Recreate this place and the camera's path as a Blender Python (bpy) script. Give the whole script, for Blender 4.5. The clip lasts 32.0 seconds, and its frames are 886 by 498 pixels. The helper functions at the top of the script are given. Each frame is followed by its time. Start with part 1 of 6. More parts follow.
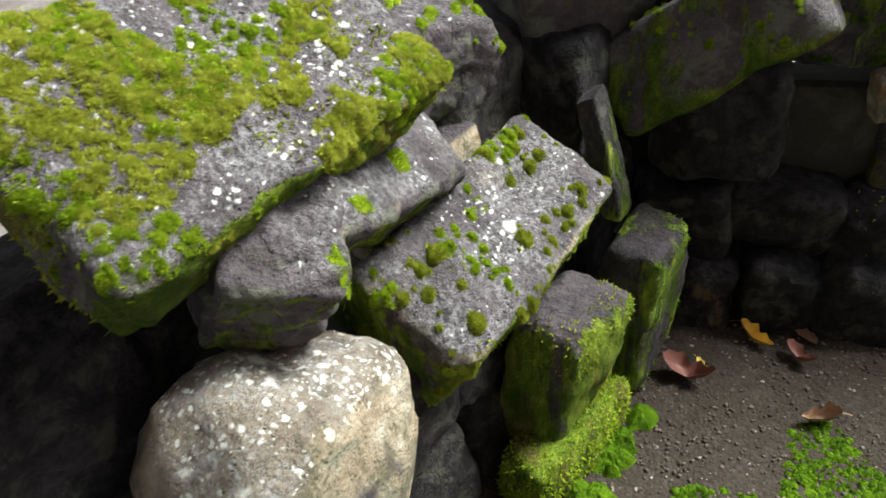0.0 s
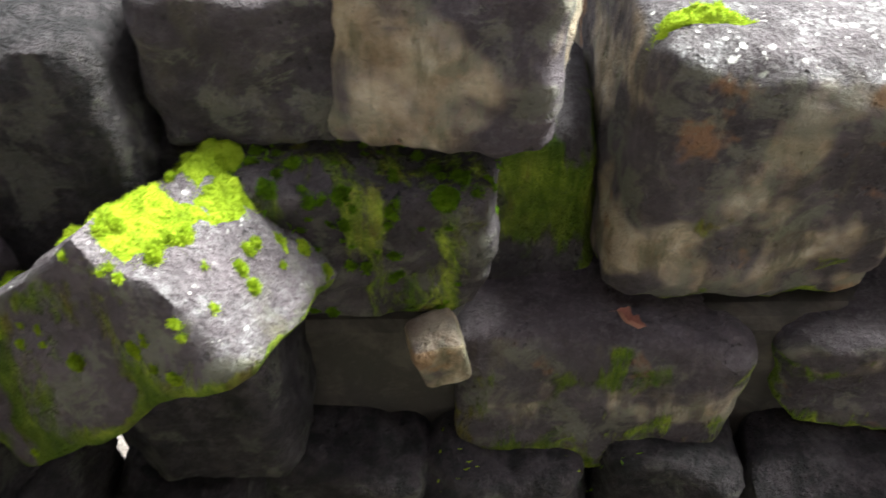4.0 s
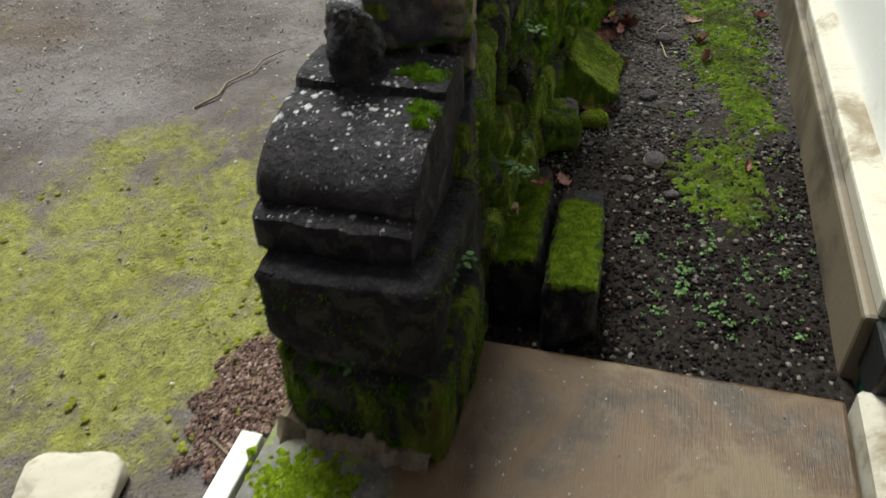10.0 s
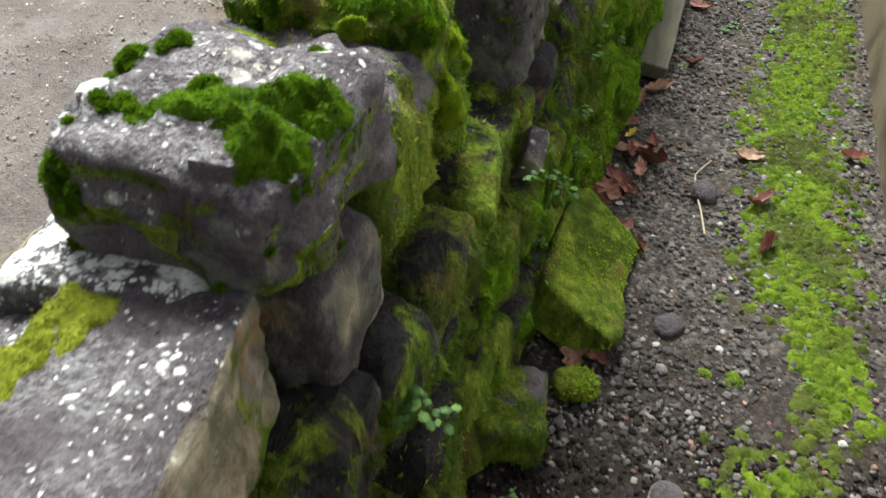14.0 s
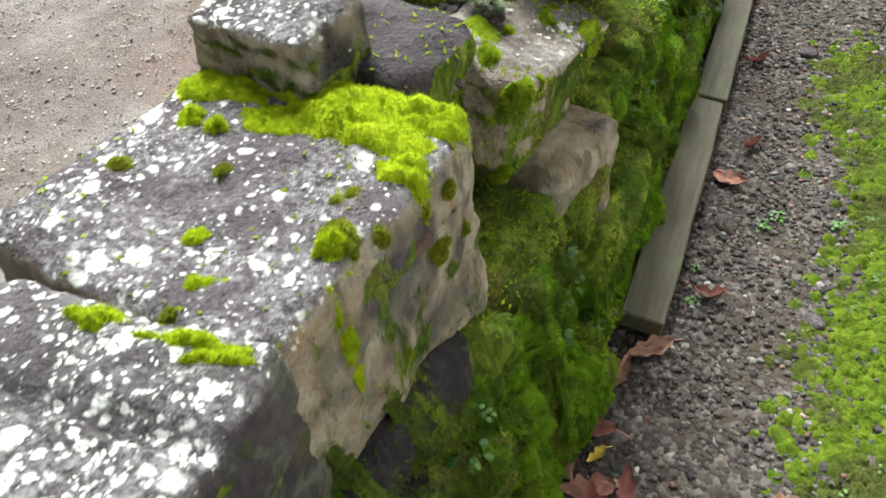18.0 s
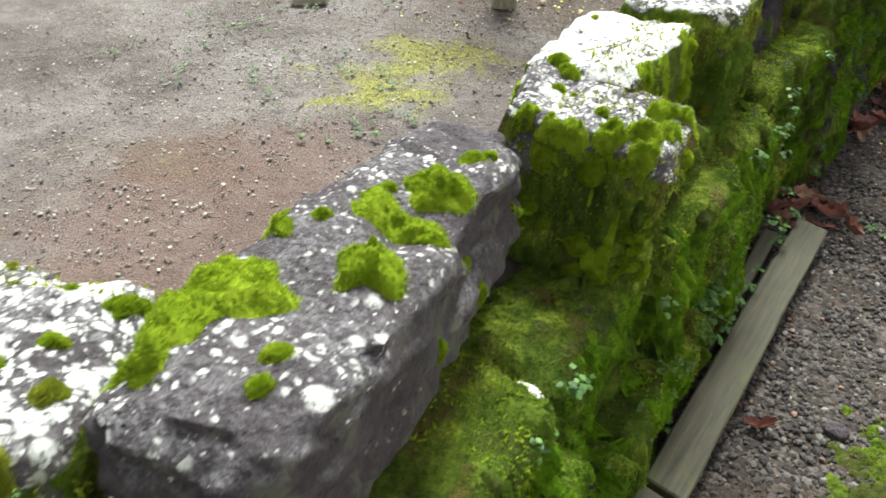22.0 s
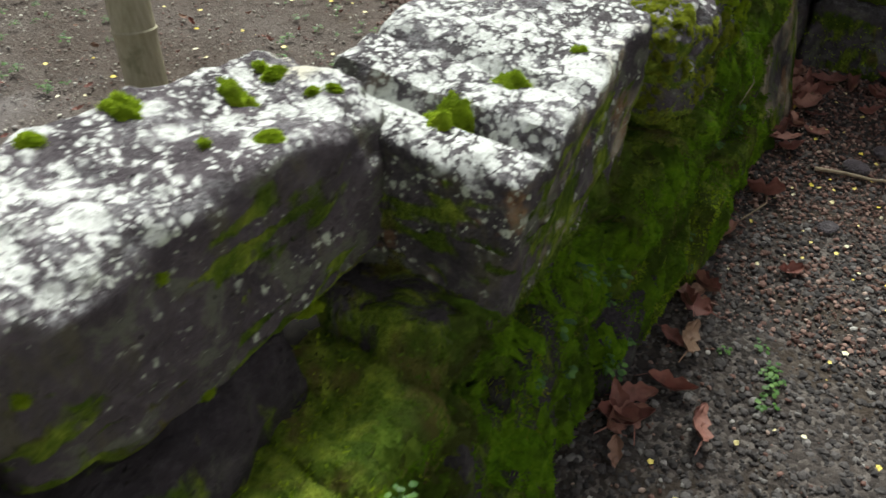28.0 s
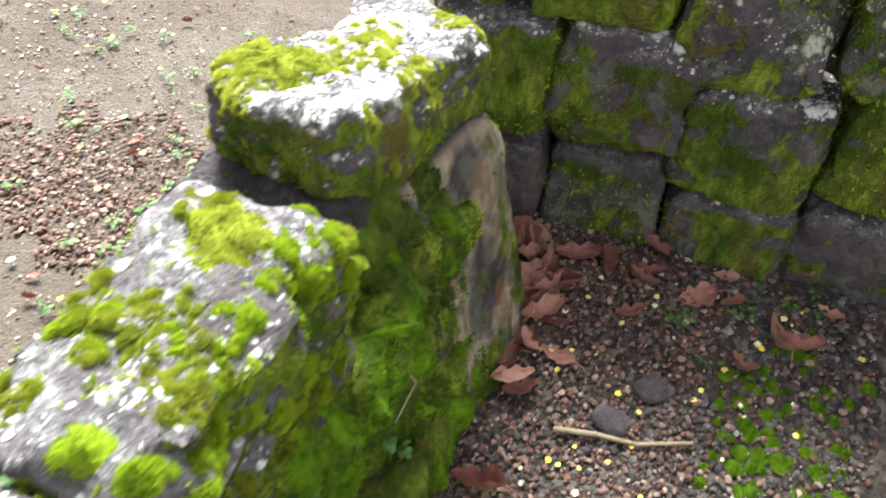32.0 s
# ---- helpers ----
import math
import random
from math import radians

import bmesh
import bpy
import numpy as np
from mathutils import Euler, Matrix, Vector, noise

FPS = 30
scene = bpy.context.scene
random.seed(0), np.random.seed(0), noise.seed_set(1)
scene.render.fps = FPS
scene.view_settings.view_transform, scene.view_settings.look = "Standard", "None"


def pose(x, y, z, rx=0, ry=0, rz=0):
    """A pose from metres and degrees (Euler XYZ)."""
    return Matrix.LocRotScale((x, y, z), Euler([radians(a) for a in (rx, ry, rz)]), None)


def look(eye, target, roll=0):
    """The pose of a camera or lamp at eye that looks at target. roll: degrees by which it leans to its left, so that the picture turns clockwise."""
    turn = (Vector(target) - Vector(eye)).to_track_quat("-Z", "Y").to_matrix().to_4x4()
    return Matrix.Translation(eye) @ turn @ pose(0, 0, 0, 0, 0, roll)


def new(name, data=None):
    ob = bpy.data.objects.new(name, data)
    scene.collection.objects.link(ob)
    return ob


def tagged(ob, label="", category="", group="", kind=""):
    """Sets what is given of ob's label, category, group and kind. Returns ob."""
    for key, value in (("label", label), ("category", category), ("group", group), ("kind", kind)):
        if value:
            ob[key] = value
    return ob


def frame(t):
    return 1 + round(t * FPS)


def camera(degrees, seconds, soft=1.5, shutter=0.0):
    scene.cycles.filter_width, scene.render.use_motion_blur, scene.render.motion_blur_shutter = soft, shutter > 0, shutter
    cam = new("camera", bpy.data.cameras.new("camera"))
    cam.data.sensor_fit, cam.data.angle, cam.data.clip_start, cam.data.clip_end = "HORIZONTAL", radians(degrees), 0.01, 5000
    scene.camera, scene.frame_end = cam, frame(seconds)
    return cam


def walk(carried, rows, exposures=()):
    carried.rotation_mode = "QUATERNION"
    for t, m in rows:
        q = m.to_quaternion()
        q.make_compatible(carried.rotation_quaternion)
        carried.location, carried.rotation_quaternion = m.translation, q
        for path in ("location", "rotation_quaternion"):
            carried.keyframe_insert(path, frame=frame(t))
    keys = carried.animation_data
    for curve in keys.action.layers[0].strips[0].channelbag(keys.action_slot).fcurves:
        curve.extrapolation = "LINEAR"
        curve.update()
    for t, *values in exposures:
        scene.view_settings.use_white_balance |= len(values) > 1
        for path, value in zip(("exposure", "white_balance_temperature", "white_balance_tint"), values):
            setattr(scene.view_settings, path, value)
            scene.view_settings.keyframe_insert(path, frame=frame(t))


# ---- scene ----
cam = camera(60.6, 32.0, 1.5, 0.4)
PATH = [
    (0, (1.673, -3.11, 1.356), (0.104, -3.6, 0.217), -5.5),
    (0.5, (1.609, -3.083, 1.346), (0.011, -3.523, 0.227), -5.3),
    (1, (1.502, -3.017, 1.346), (-0.103, -3.422, 0.224), -3.0),
    (1.5, (1.397, -2.906, 1.355), (-0.196, -3.358, 0.233), -1.9),
    (2, (1.318, -2.909, 1.342), (-0.331, -3.213, 0.251), -1.4),
    (2.5, (1.074, -2.706, 1.442), (-0.433, -3.147, 0.204), -5.5),
    (4.5, (0.627, -2.483, 1.405), (-0.923, -2.417, 0.143), -1.5),
    (5, (0.651, -2.38, 1.37), (-0.981, -2.136, 0.24), -1.3),
    (5.5, (0.59, -2.317, 1.384), (-0.962, -1.76, 0.251), -2.5),
    (6, (0.562, -2.22, 1.406), (-0.832, -1.399, 0.23), -2.4),
    (6.5, (0.556, -2.136, 1.429), (-0.631, -1.09, 0.206), -0.4),
    (7, (0.682, -1.901, 1.379), (-0.566, -0.886, 0.19), -7.1),
    (7.5, (0.643, -1.799, 1.377), (-0.434, -0.651, 0.144), -4.1),
    (8, (0.627, -1.648, 1.394), (-0.342, -0.441, 0.127), -3.9),
    (8.5, (0.578, -1.475, 1.367), (-0.272, -0.18, 0.103), -1.4),
    (9, (0.456, -1.316, 1.394), (-0.192, 0.075, 0.11), -2.4),
    (9.5, (0.392, -1.195, 1.408), (-0.084, 0.288, 0.153), -1.2),
    (10, (0.392, -0.981, 1.4), (-0.062, 0.509, 0.145), -2.6),
    (10.5, (0.418, -0.795, 1.463), (0.002, 0.676, 0.173), -2.3),
    (11, (0.425, -0.637, 1.451), (0.046, 0.852, 0.171), -1.6),
    (11.5, (0.376, -0.386, 1.474), (0.053, 1.088, 0.162), -1.4),
    (12, (0.378, -0.198, 1.461), (0.037, 1.262, 0.137), -3.3),
    (12.5, (0.416, -0.019, 1.455), (-0.002, 1.386, 0.094), -1.8),
    (13, (0.4, 0.128, 1.434), (-0.081, 1.502, 0.063), -1.6),
    (13.5, (0.294, 0.307, 1.418), (-0.147, 1.668, 0.021), 0.5),
    (15.5, (0.259, 0.911, 1.404), (-0.33, 2.246, 0.037), -4.3),
    (16, (0.241, 1.127, 1.389), (-0.34, 2.454, 0.011), -3.9),
    (16.5, (0.249, 1.272, 1.381), (-0.371, 2.563, -0.016), -5.2),
    (17, (0.289, 1.412, 1.383), (-0.358, 2.682, -0.02), -4.6),
    (17.5, (0.338, 1.556, 1.389), (-0.349, 2.808, -0.011), -5.9),
    (18, (0.332, 1.681, 1.383), (-0.331, 2.968, 0.003), -6.8),
    (18.5, (0.387, 1.769, 1.407), (-0.374, 3.033, 0.056), -7.8),
    (19, (0.448, 1.898, 1.42), (-0.409, 3.098, 0.069), -7.6),
    (19.5, (0.474, 2.012, 1.422), (-0.446, 3.185, 0.089), -8.3),
    (20, (0.441, 2.136, 1.424), (-0.476, 3.326, 0.103), -8.8),
    (20.5, (0.407, 2.266, 1.426), (-0.495, 3.47, 0.108), -6.3),
    (21, (0.414, 2.443, 1.427), (-0.524, 3.648, 0.135), -3.0),
    (21.5, (0.419, 2.569, 1.426), (-0.532, 3.799, 0.167), -0.0),
    (22, (0.375, 2.715, 1.425), (-0.526, 4.013, 0.199), 1.1),
    (22.5, (0.365, 2.802, 1.421), (-0.481, 4.132, 0.189), 1.8),
    (23, (0.387, 2.955, 1.408), (-0.501, 4.239, 0.158), -0.7),
    (23.5, (0.406, 3.133, 1.415), (-0.502, 4.404, 0.167), -0.7),
    (24, (0.381, 3.298, 1.412), (-0.515, 4.584, 0.169), -0.2),
    (24.5, (0.339, 3.46, 1.417), (-0.524, 4.759, 0.165), 0.7),
    (25, (0.351, 3.661, 1.399), (-0.532, 4.945, 0.146), 0.0),
    (25.5, (0.39, 3.892, 1.395), (-0.512, 5.152, 0.131), 0.5),
    (27.5, (0.374, 4.598, 1.363), (-0.471, 5.87, 0.072), 0.4),
    (28, (0.385, 4.779, 1.353), (-0.408, 6.038, 0.016), 0.3),
    (28.5, (0.374, 4.944, 1.373), (-0.344, 6.219, 0.009), -0.7),
    (29, (0.365, 5.082, 1.361), (-0.288, 6.392, -0.001), 0.1),
    (29.5, (0.399, 5.277, 1.357), (-0.272, 6.54, -0.041), -0.5),
    (30, (0.434, 5.439, 1.35), (-0.257, 6.689, -0.051), 0.1),
    (30.5, (0.43, 5.609, 1.345), (-0.235, 6.883, -0.047), 0.5),
    (31, (0.394, 5.764, 1.351), (-0.217, 7.058, -0.046), 1.3),
    (31.5, (0.374, 5.882, 1.355), (-0.155, 7.195, -0.058), 2.8),
    (32, (0.402, 6.079, 1.371), (-0.089, 7.373, -0.073), 2.2),
]
walk(cam, [(t, look(eye, target, roll)) for t, eye, target, roll in PATH], [(0, 1.6), (2.5, 2.1), (4.5, 2.95), (5.3, 2.95), (6, 2.1), (7, 1.7), (9, 1.0), (11, -0.05), (12, -0.3), (13, 1.2), (15.5, 1.5), (17, 1.55), (22, 1.33), (25.5, 0.5), (27.5, 0.65), (29, 0.8), (30, 0.65), (31, 1.45), (32, 2.45)])
import itertools
from mathutils.bvhtree import BVHTree

# ---- world and light ----
world = bpy.data.worlds.new("overcast_sky")
scene.world = world
world.use_nodes = True
wn = world.node_tree.nodes
sky = wn.new("ShaderNodeTexSky")
sky.sky_type = "NISHITA"
sky.sun_disc = False
sky.sun_elevation = radians(53)
sky.sun_rotation = radians(329)
sky.dust_density = 4.0
sky.air_density = 1.2
desat = wn.new("ShaderNodeHueSaturation")
desat.inputs["Saturation"].default_value = 0.25
world.node_tree.links.new(sky.outputs[0], desat.inputs["Color"])
world.node_tree.links.new(desat.outputs[0], wn["Background"].inputs["Color"])
wn["Background"].inputs["Strength"].default_value = 0.06

sun_data = bpy.data.lights.new("sun", "SUN")
sun_data.energy, sun_data.angle, sun_data.color = 3.9, radians(24), (0.94, 1.0, 0.9)
sun = new("sun", sun_data)
sun.matrix_world = look((0, 0, 0), (0.42, -0.7, -1.08))


# ---- materials ----
def mat_base(name):
    m = bpy.data.materials.new(name)
    m.use_nodes = True
    nt = m.node_tree
    return m, nt, nt.nodes["Principled BSDF"]


def nd(nt, kind, **inputs):
    n = nt.nodes.new(kind)
    for k, v in inputs.items():
        k = int(k[1:]) if k[0] == "i" and k[1:].isdigit() else k.replace("_", " ")
        if hasattr(v, "is_linked"):
            nt.links.new(v, n.inputs[k])
        else:
            n.inputs[k].default_value = v
    return n


def noise_tex(nt, vec, scale, detail=4.0, rough=0.6, distort=0.0):
    return nd(nt, "ShaderNodeTexNoise", Vector=vec, Scale=scale, Detail=detail, Roughness=rough, Distortion=distort).outputs["Fac"]


def maths(nt, op, a, b=0.0, c=0.0, clamp=False):
    n = nd(nt, "ShaderNodeMath", i0=a, i1=b, i2=c)
    n.operation, n.use_clamp = op, clamp
    return n.outputs[0]


def step_up(nt, v, lo, hi):
    n = nd(nt, "ShaderNodeMapRange", Value=v, From_Min=lo, From_Max=hi)
    n.interpolation_type = "SMOOTHSTEP"
    return n.outputs[0]


def mix(nt, fac, a, b):
    n = nt.nodes.new("ShaderNodeMix")
    n.data_type = "RGBA"
    for sock, v in ((0, fac), (6, a), (7, b)):
        if hasattr(v, "is_linked"):
            nt.links.new(v, n.inputs[sock])
        else:
            n.inputs[sock].default_value = v if sock == 0 else (*v, 1)
    return n.outputs[2]


def ramp(nt, fac, *stops):
    n = nt.nodes.new("ShaderNodeValToRGB")
    nt.links.new(fac, n.inputs[0])
    el = n.color_ramp.elements
    while len(el) < len(stops):
        el.new(0.5)
    for e, (p, c) in zip(el, stops):
        e.position, e.color = p, (*c, 1)
    return n.outputs[0]


def bump(nt, h, strength, dist, under=None):
    n = nd(nt, "ShaderNodeBump", Height=h, Strength=strength, Distance=dist)
    if under is not None:
        nt.links.new(under, n.inputs["Normal"])
    return n.outputs[0]


def wpos(nt):
    return nt.nodes.new("ShaderNodeNewGeometry")


def stone_material():
    """Dark volcanic stone; the object's colour says how much moss (red), lichen (green) and bare tan face (blue) it
    bears; low alpha blackens it for wet and for shade.
    """
    m, nt, bs = mat_base("andesite")
    g = wpos(nt)
    pos = g.outputs["Position"]
    info = nt.nodes.new("ShaderNodeObjectInfo")
    amount = nd(nt, "ShaderNodeSeparateColor", Color=info.outputs["Color"])
    up = nd(nt, "ShaderNodeSeparateXYZ", Vector=g.outputs["Normal"]).outputs["Z"]
    # bare stone
    coarse, fine = noise_tex(nt, pos, 11, 8, 0.68), noise_tex(nt, pos, 110, 4, 0.75)
    bare = ramp(nt, coarse, (0.28, (0.017, 0.015, 0.017)), (0.5, (0.074, 0.062, 0.072)), (0.72, (0.19, 0.163, 0.184)))
    bare = mix(nt, maths(nt, "MULTIPLY", step_up(nt, fine, 0.48, 0.64), maths(nt, "MULTIPLY_ADD", up, 0.16, 0.12)), bare, (0.31, 0.295, 0.305))
    tint = mix(nt, info.outputs["Random"], (0.048, 0.044, 0.045), (0.115, 0.088, 0.108))
    bare = mix(nt, 0.4, bare, tint)
    pits = nd(nt, "ShaderNodeTexVoronoi", Vector=pos, Scale=75.0)
    pit = step_up(nt, pits.outputs["Distance"], 0.25, 0.02)
    holes = maths(nt, "MULTIPLY", pit, step_up(nt, noise_tex(nt, pos, 14, 2), 0.5, 0.65))
    bare = mix(nt, maths(nt, "MULTIPLY", holes, 0.7), bare, (0.03, 0.03, 0.03))
    # wet darkening, also used to put the shade of hollows into the colour
    damp_shade = mix(nt, maths(nt, "MULTIPLY_ADD", step_up(nt, noise_tex(nt, pos, 26, 6, 0.72), 0.4, 0.62), -0.3, 0.94), bare, (0.005, 0.005, 0.006))
    bare = mix(nt, info.outputs["Alpha"], damp_shade, bare)
    # streaks that run down the faces
    runs = nd(nt, "ShaderNodeMapping", Vector=pos, Scale=(1.0, 1.0, 0.3)).outputs[0]
    stain = noise_tex(nt, runs, 18, 5, 0.65)
    side = step_up(nt, up, 0.7, 0.3)
    bare = mix(nt, maths(nt, "MULTIPLY", side, maths(nt, "MULTIPLY", maths(nt, "MULTIPLY", step_up(nt, stain, 0.52, 0.68), 0.6), info.outputs["Alpha"])), bare, (0.115, 0.105, 0.065))
    # bare tan faces
    tan_m = step_up(nt, maths(nt, "ADD", noise_tex(nt, pos, 6, 3), maths(nt, "MULTIPLY", amount.outputs[2], 0.5)), 0.72, 0.86)
    tan_c = ramp(nt, noise_tex(nt, pos, 16, 5), (0.3, (0.19, 0.135, 0.085)), (0.52, (0.38, 0.31, 0.23)), (0.75, (0.52, 0.47, 0.4)))
    tan_c = mix(nt, maths(nt, "MULTIPLY", step_up(nt, stain, 0.5, 0.36), 0.75), tan_c, (0.09, 0.085, 0.05))
    tan_m = maths(nt, "MULTIPLY", tan_m, maths(nt, "MAXIMUM", step_up(nt, up, 0.75, 0.35), step_up(nt, amount.outputs[2], 0.8, 0.9)))
    col = mix(nt, tan_m, bare, tan_c)
    # rusty blotches on the faces
    rust = maths(nt, "MULTIPLY", side, step_up(nt, noise_tex(nt, pos, 7, 4, 0.6), 0.6, 0.66))
    rust = maths(nt, "MULTIPLY", rust, step_up(nt, amount.outputs[2], 0.15, 0.4))
    col = mix(nt, maths(nt, "MULTIPLY", rust, 0.5), col, (0.3, 0.15, 0.06))
    # grey bloom of young lichen on the tops
    bloom = maths(nt, "MULTIPLY", step_up(nt, noise_tex(nt, pos, 80, 7, 0.78), 0.42, 0.62), step_up(nt, up, 0.2, 0.75))
    bloom = maths(nt, "MULTIPLY", bloom, step_up(nt, noise_tex(nt, pos, 8, 4, 0.6), 0.36, 0.6))
    bloom = maths(nt, "MULTIPLY", maths(nt, "MULTIPLY", bloom, info.outputs["Alpha"]), step_up(nt, amount.outputs[1], 0.3, 0.5))
    col = mix(nt, maths(nt, "MULTIPLY", bloom, 0.55), col, (0.42, 0.415, 0.44))
    # thin grey-green crust on the faces
    crust = maths(nt, "MULTIPLY", side, step_up(nt, noise_tex(nt, pos, 13, 7, 0.7, 0.5), 0.51, 0.59))
    col = mix(nt, maths(nt, "MULTIPLY", crust, maths(nt, "MULTIPLY_ADD", info.outputs["Alpha"], 0.42, 0.2)), col, (0.16, 0.165, 0.125))
    # pale lichen: round blotches that run together, mostly on tops
    wob = nd(nt, "ShaderNodeVectorMath", i0=nd(nt, "ShaderNodeTexNoise", Vector=pos, Scale=60.0, Detail=4.0, Roughness=0.65).outputs["Color"], i1=(0.018, 0.018, 0.018), i2=pos)
    wob.operation = "MULTIPLY_ADD"
    dense = maths(nt, "MULTIPLY_ADD", amount.outputs[1], 3.4, -1.14)
    dense = maths(nt, "ADD", dense, maths(nt, "MULTIPLY_ADD", noise_tex(nt, pos, 7, 5, 0.62), 1.5, -0.75))
    dense = maths(nt, "ADD", dense, maths(nt, "MULTIPLY_ADD", step_up(nt, up, -0.1, 0.8), 0.5, -0.5))
    lich = None
    for scale, gain, less in ((19.0, 0.95, 0.3), (36.0, 0.85, 0.16), (75.0, 0.75, 0.04), (140.0, 0.7, 0.08)):
        dots = nd(nt, "ShaderNodeTexVoronoi", Vector=wob.outputs[0], Scale=scale)
        pick = nd(nt, "ShaderNodeSeparateColor", Color=dots.outputs["Color"]).outputs[0]
        reach = maths(nt, "MULTIPLY", maths(nt, "SUBTRACT", maths(nt, "ADD", pick, dense), 1.0 + less), gain)
        d_m = step_up(nt, maths(nt, "SUBTRACT", reach, dots.outputs["Distance"]), -0.1, 0.1)
        d_m = maths(nt, "MULTIPLY", d_m, step_up(nt, reach, 0.0, 0.12))
        lich = d_m if lich is None else maths(nt, "MAXIMUM", lich, d_m)
    lich = maths(nt, "MULTIPLY", lich, step_up(nt, noise_tex(nt, pos, 120, 5, 0.75), 0.3, 0.5))
    l_c = ramp(nt, noise_tex(nt, pos, 70, 5, 0.7), (0.3, (0.44, 0.45, 0.43)), (0.46, (0.64, 0.655, 0.64)), (0.7, (0.77, 0.78, 0.765)))
    l_c = mix(nt, step_up(nt, noise_tex(nt, pos, 4, 2), 0.62, 0.72), l_c, (0.58, 0.54, 0.42))
    l_c = mix(nt, step_up(nt, amount.outputs[1], 0.66, 0.5), l_c, mix(nt, 0.5, l_c, (0.46, 0.45, 0.45)))
    l_c = mix(nt, side, l_c, (0.4, 0.43, 0.35))
    col = mix(nt, maths(nt, "MULTIPLY", lich, 0.95), col, l_c)
    # moss
    mo = maths(nt, "ADD", noise_tex(nt, runs, 9, 6, 0.68, 0.4), maths(nt, "MULTIPLY_ADD", amount.outputs[0], 0.9, -0.45))
    mo = maths(nt, "ADD", mo, maths(nt, "MULTIPLY", maths(nt, "SUBTRACT", 0.35, up), maths(nt, "MULTIPLY", amount.outputs[1], 0.9)))
    m_m = step_up(nt, mo, 0.5, 0.6)
    m_c = ramp(nt, noise_tex(nt, runs, 26, 6, 0.75), (0.25, (0.022, 0.042, 0.004)), (0.4, (0.08, 0.14, 0.008)), (0.52, (0.18, 0.25, 0.025)), (0.68, (0.38, 0.46, 0.055)))
    m_c = mix(nt, maths(nt, "MULTIPLY", step_up(nt, noise_tex(nt, runs, 11, 4), 0.5, 0.66), 0.9), m_c, (0.15, 0.12, 0.035))
    m_c = mix(nt, maths(nt, "MULTIPLY", step_up(nt, noise_tex(nt, pos, 5, 3), 0.5, 0.4), 0.7), m_c, (0.045, 0.085, 0.008))
    col = mix(nt, m_m, col, m_c)
    nt.links.new(col, bs.inputs["Base Color"])
    rough = nd(nt, "ShaderNodeMapRange", Value=m_m, To_Min=0.7, To_Max=0.95)
    nt.links.new(rough.outputs[0], bs.inputs["Roughness"])
    bs.inputs["Specular IOR Level"].default_value = 0.16
    h1 = maths(nt, "SUBTRACT", maths(nt, "ADD", coarse, maths(nt, "MULTIPLY", fine, 0.3)), maths(nt, "MULTIPLY", holes, 0.3))
    h1 = maths(nt, "MULTIPLY", h1, maths(nt, "MULTIPLY_ADD", lich, -0.45, 1.0))
    n1 = bump(nt, h1, 1.0, 0.038)
    h2 = maths(nt, "ADD", maths(nt, "MULTIPLY", noise_tex(nt, pos, 130, 3, 0.7), m_m), maths(nt, "MULTIPLY", lich, 0.12))
    nt.links.new(bump(nt, h2, 1.0, 0.02, n1), bs.inputs["Normal"])
    return m


def moss_material(name, dark, mid, light, patches=None):
    """Moss whose thin leaves let some light through; patches is the colour of older growth in it."""
    m, nt, bs = mat_base(name)
    g = wpos(nt)
    pos = g.outputs["Position"]
    c = ramp(nt, noise_tex(nt, pos, 30, 5, 0.7), (0.3, dark), (0.5, mid), (0.72, light))
    c = mix(nt, maths(nt, "MULTIPLY", g.outputs["Random Per Island"], 0.4), c, light)
    if patches:
        c = mix(nt, maths(nt, "MULTIPLY", step_up(nt, noise_tex(nt, pos, 5, 4, 0.65), 0.44, 0.62), 0.85), c, patches)
    nt.links.new(c, bs.inputs["Base Color"])
    bs.inputs["Roughness"].default_value = 0.8
    bs.inputs["Specular IOR Level"].default_value = 0.12
    thin = nd(nt, "ShaderNodeBsdfTranslucent", Color=c)
    both = nt.nodes.new("ShaderNodeMixShader")
    both.inputs[0].default_value = 0.38
    nt.links.new(bs.outputs[0], both.inputs[1])
    nt.links.new(thin.outputs[0], both.inputs[2])
    nt.links.new(both.outputs[0], nt.nodes["Material Output"].inputs[0])
    nt.links.new(bump(nt, noise_tex(nt, pos, 240, 3, 0.7), 1.0, 0.01), bs.inputs["Normal"])
    return m


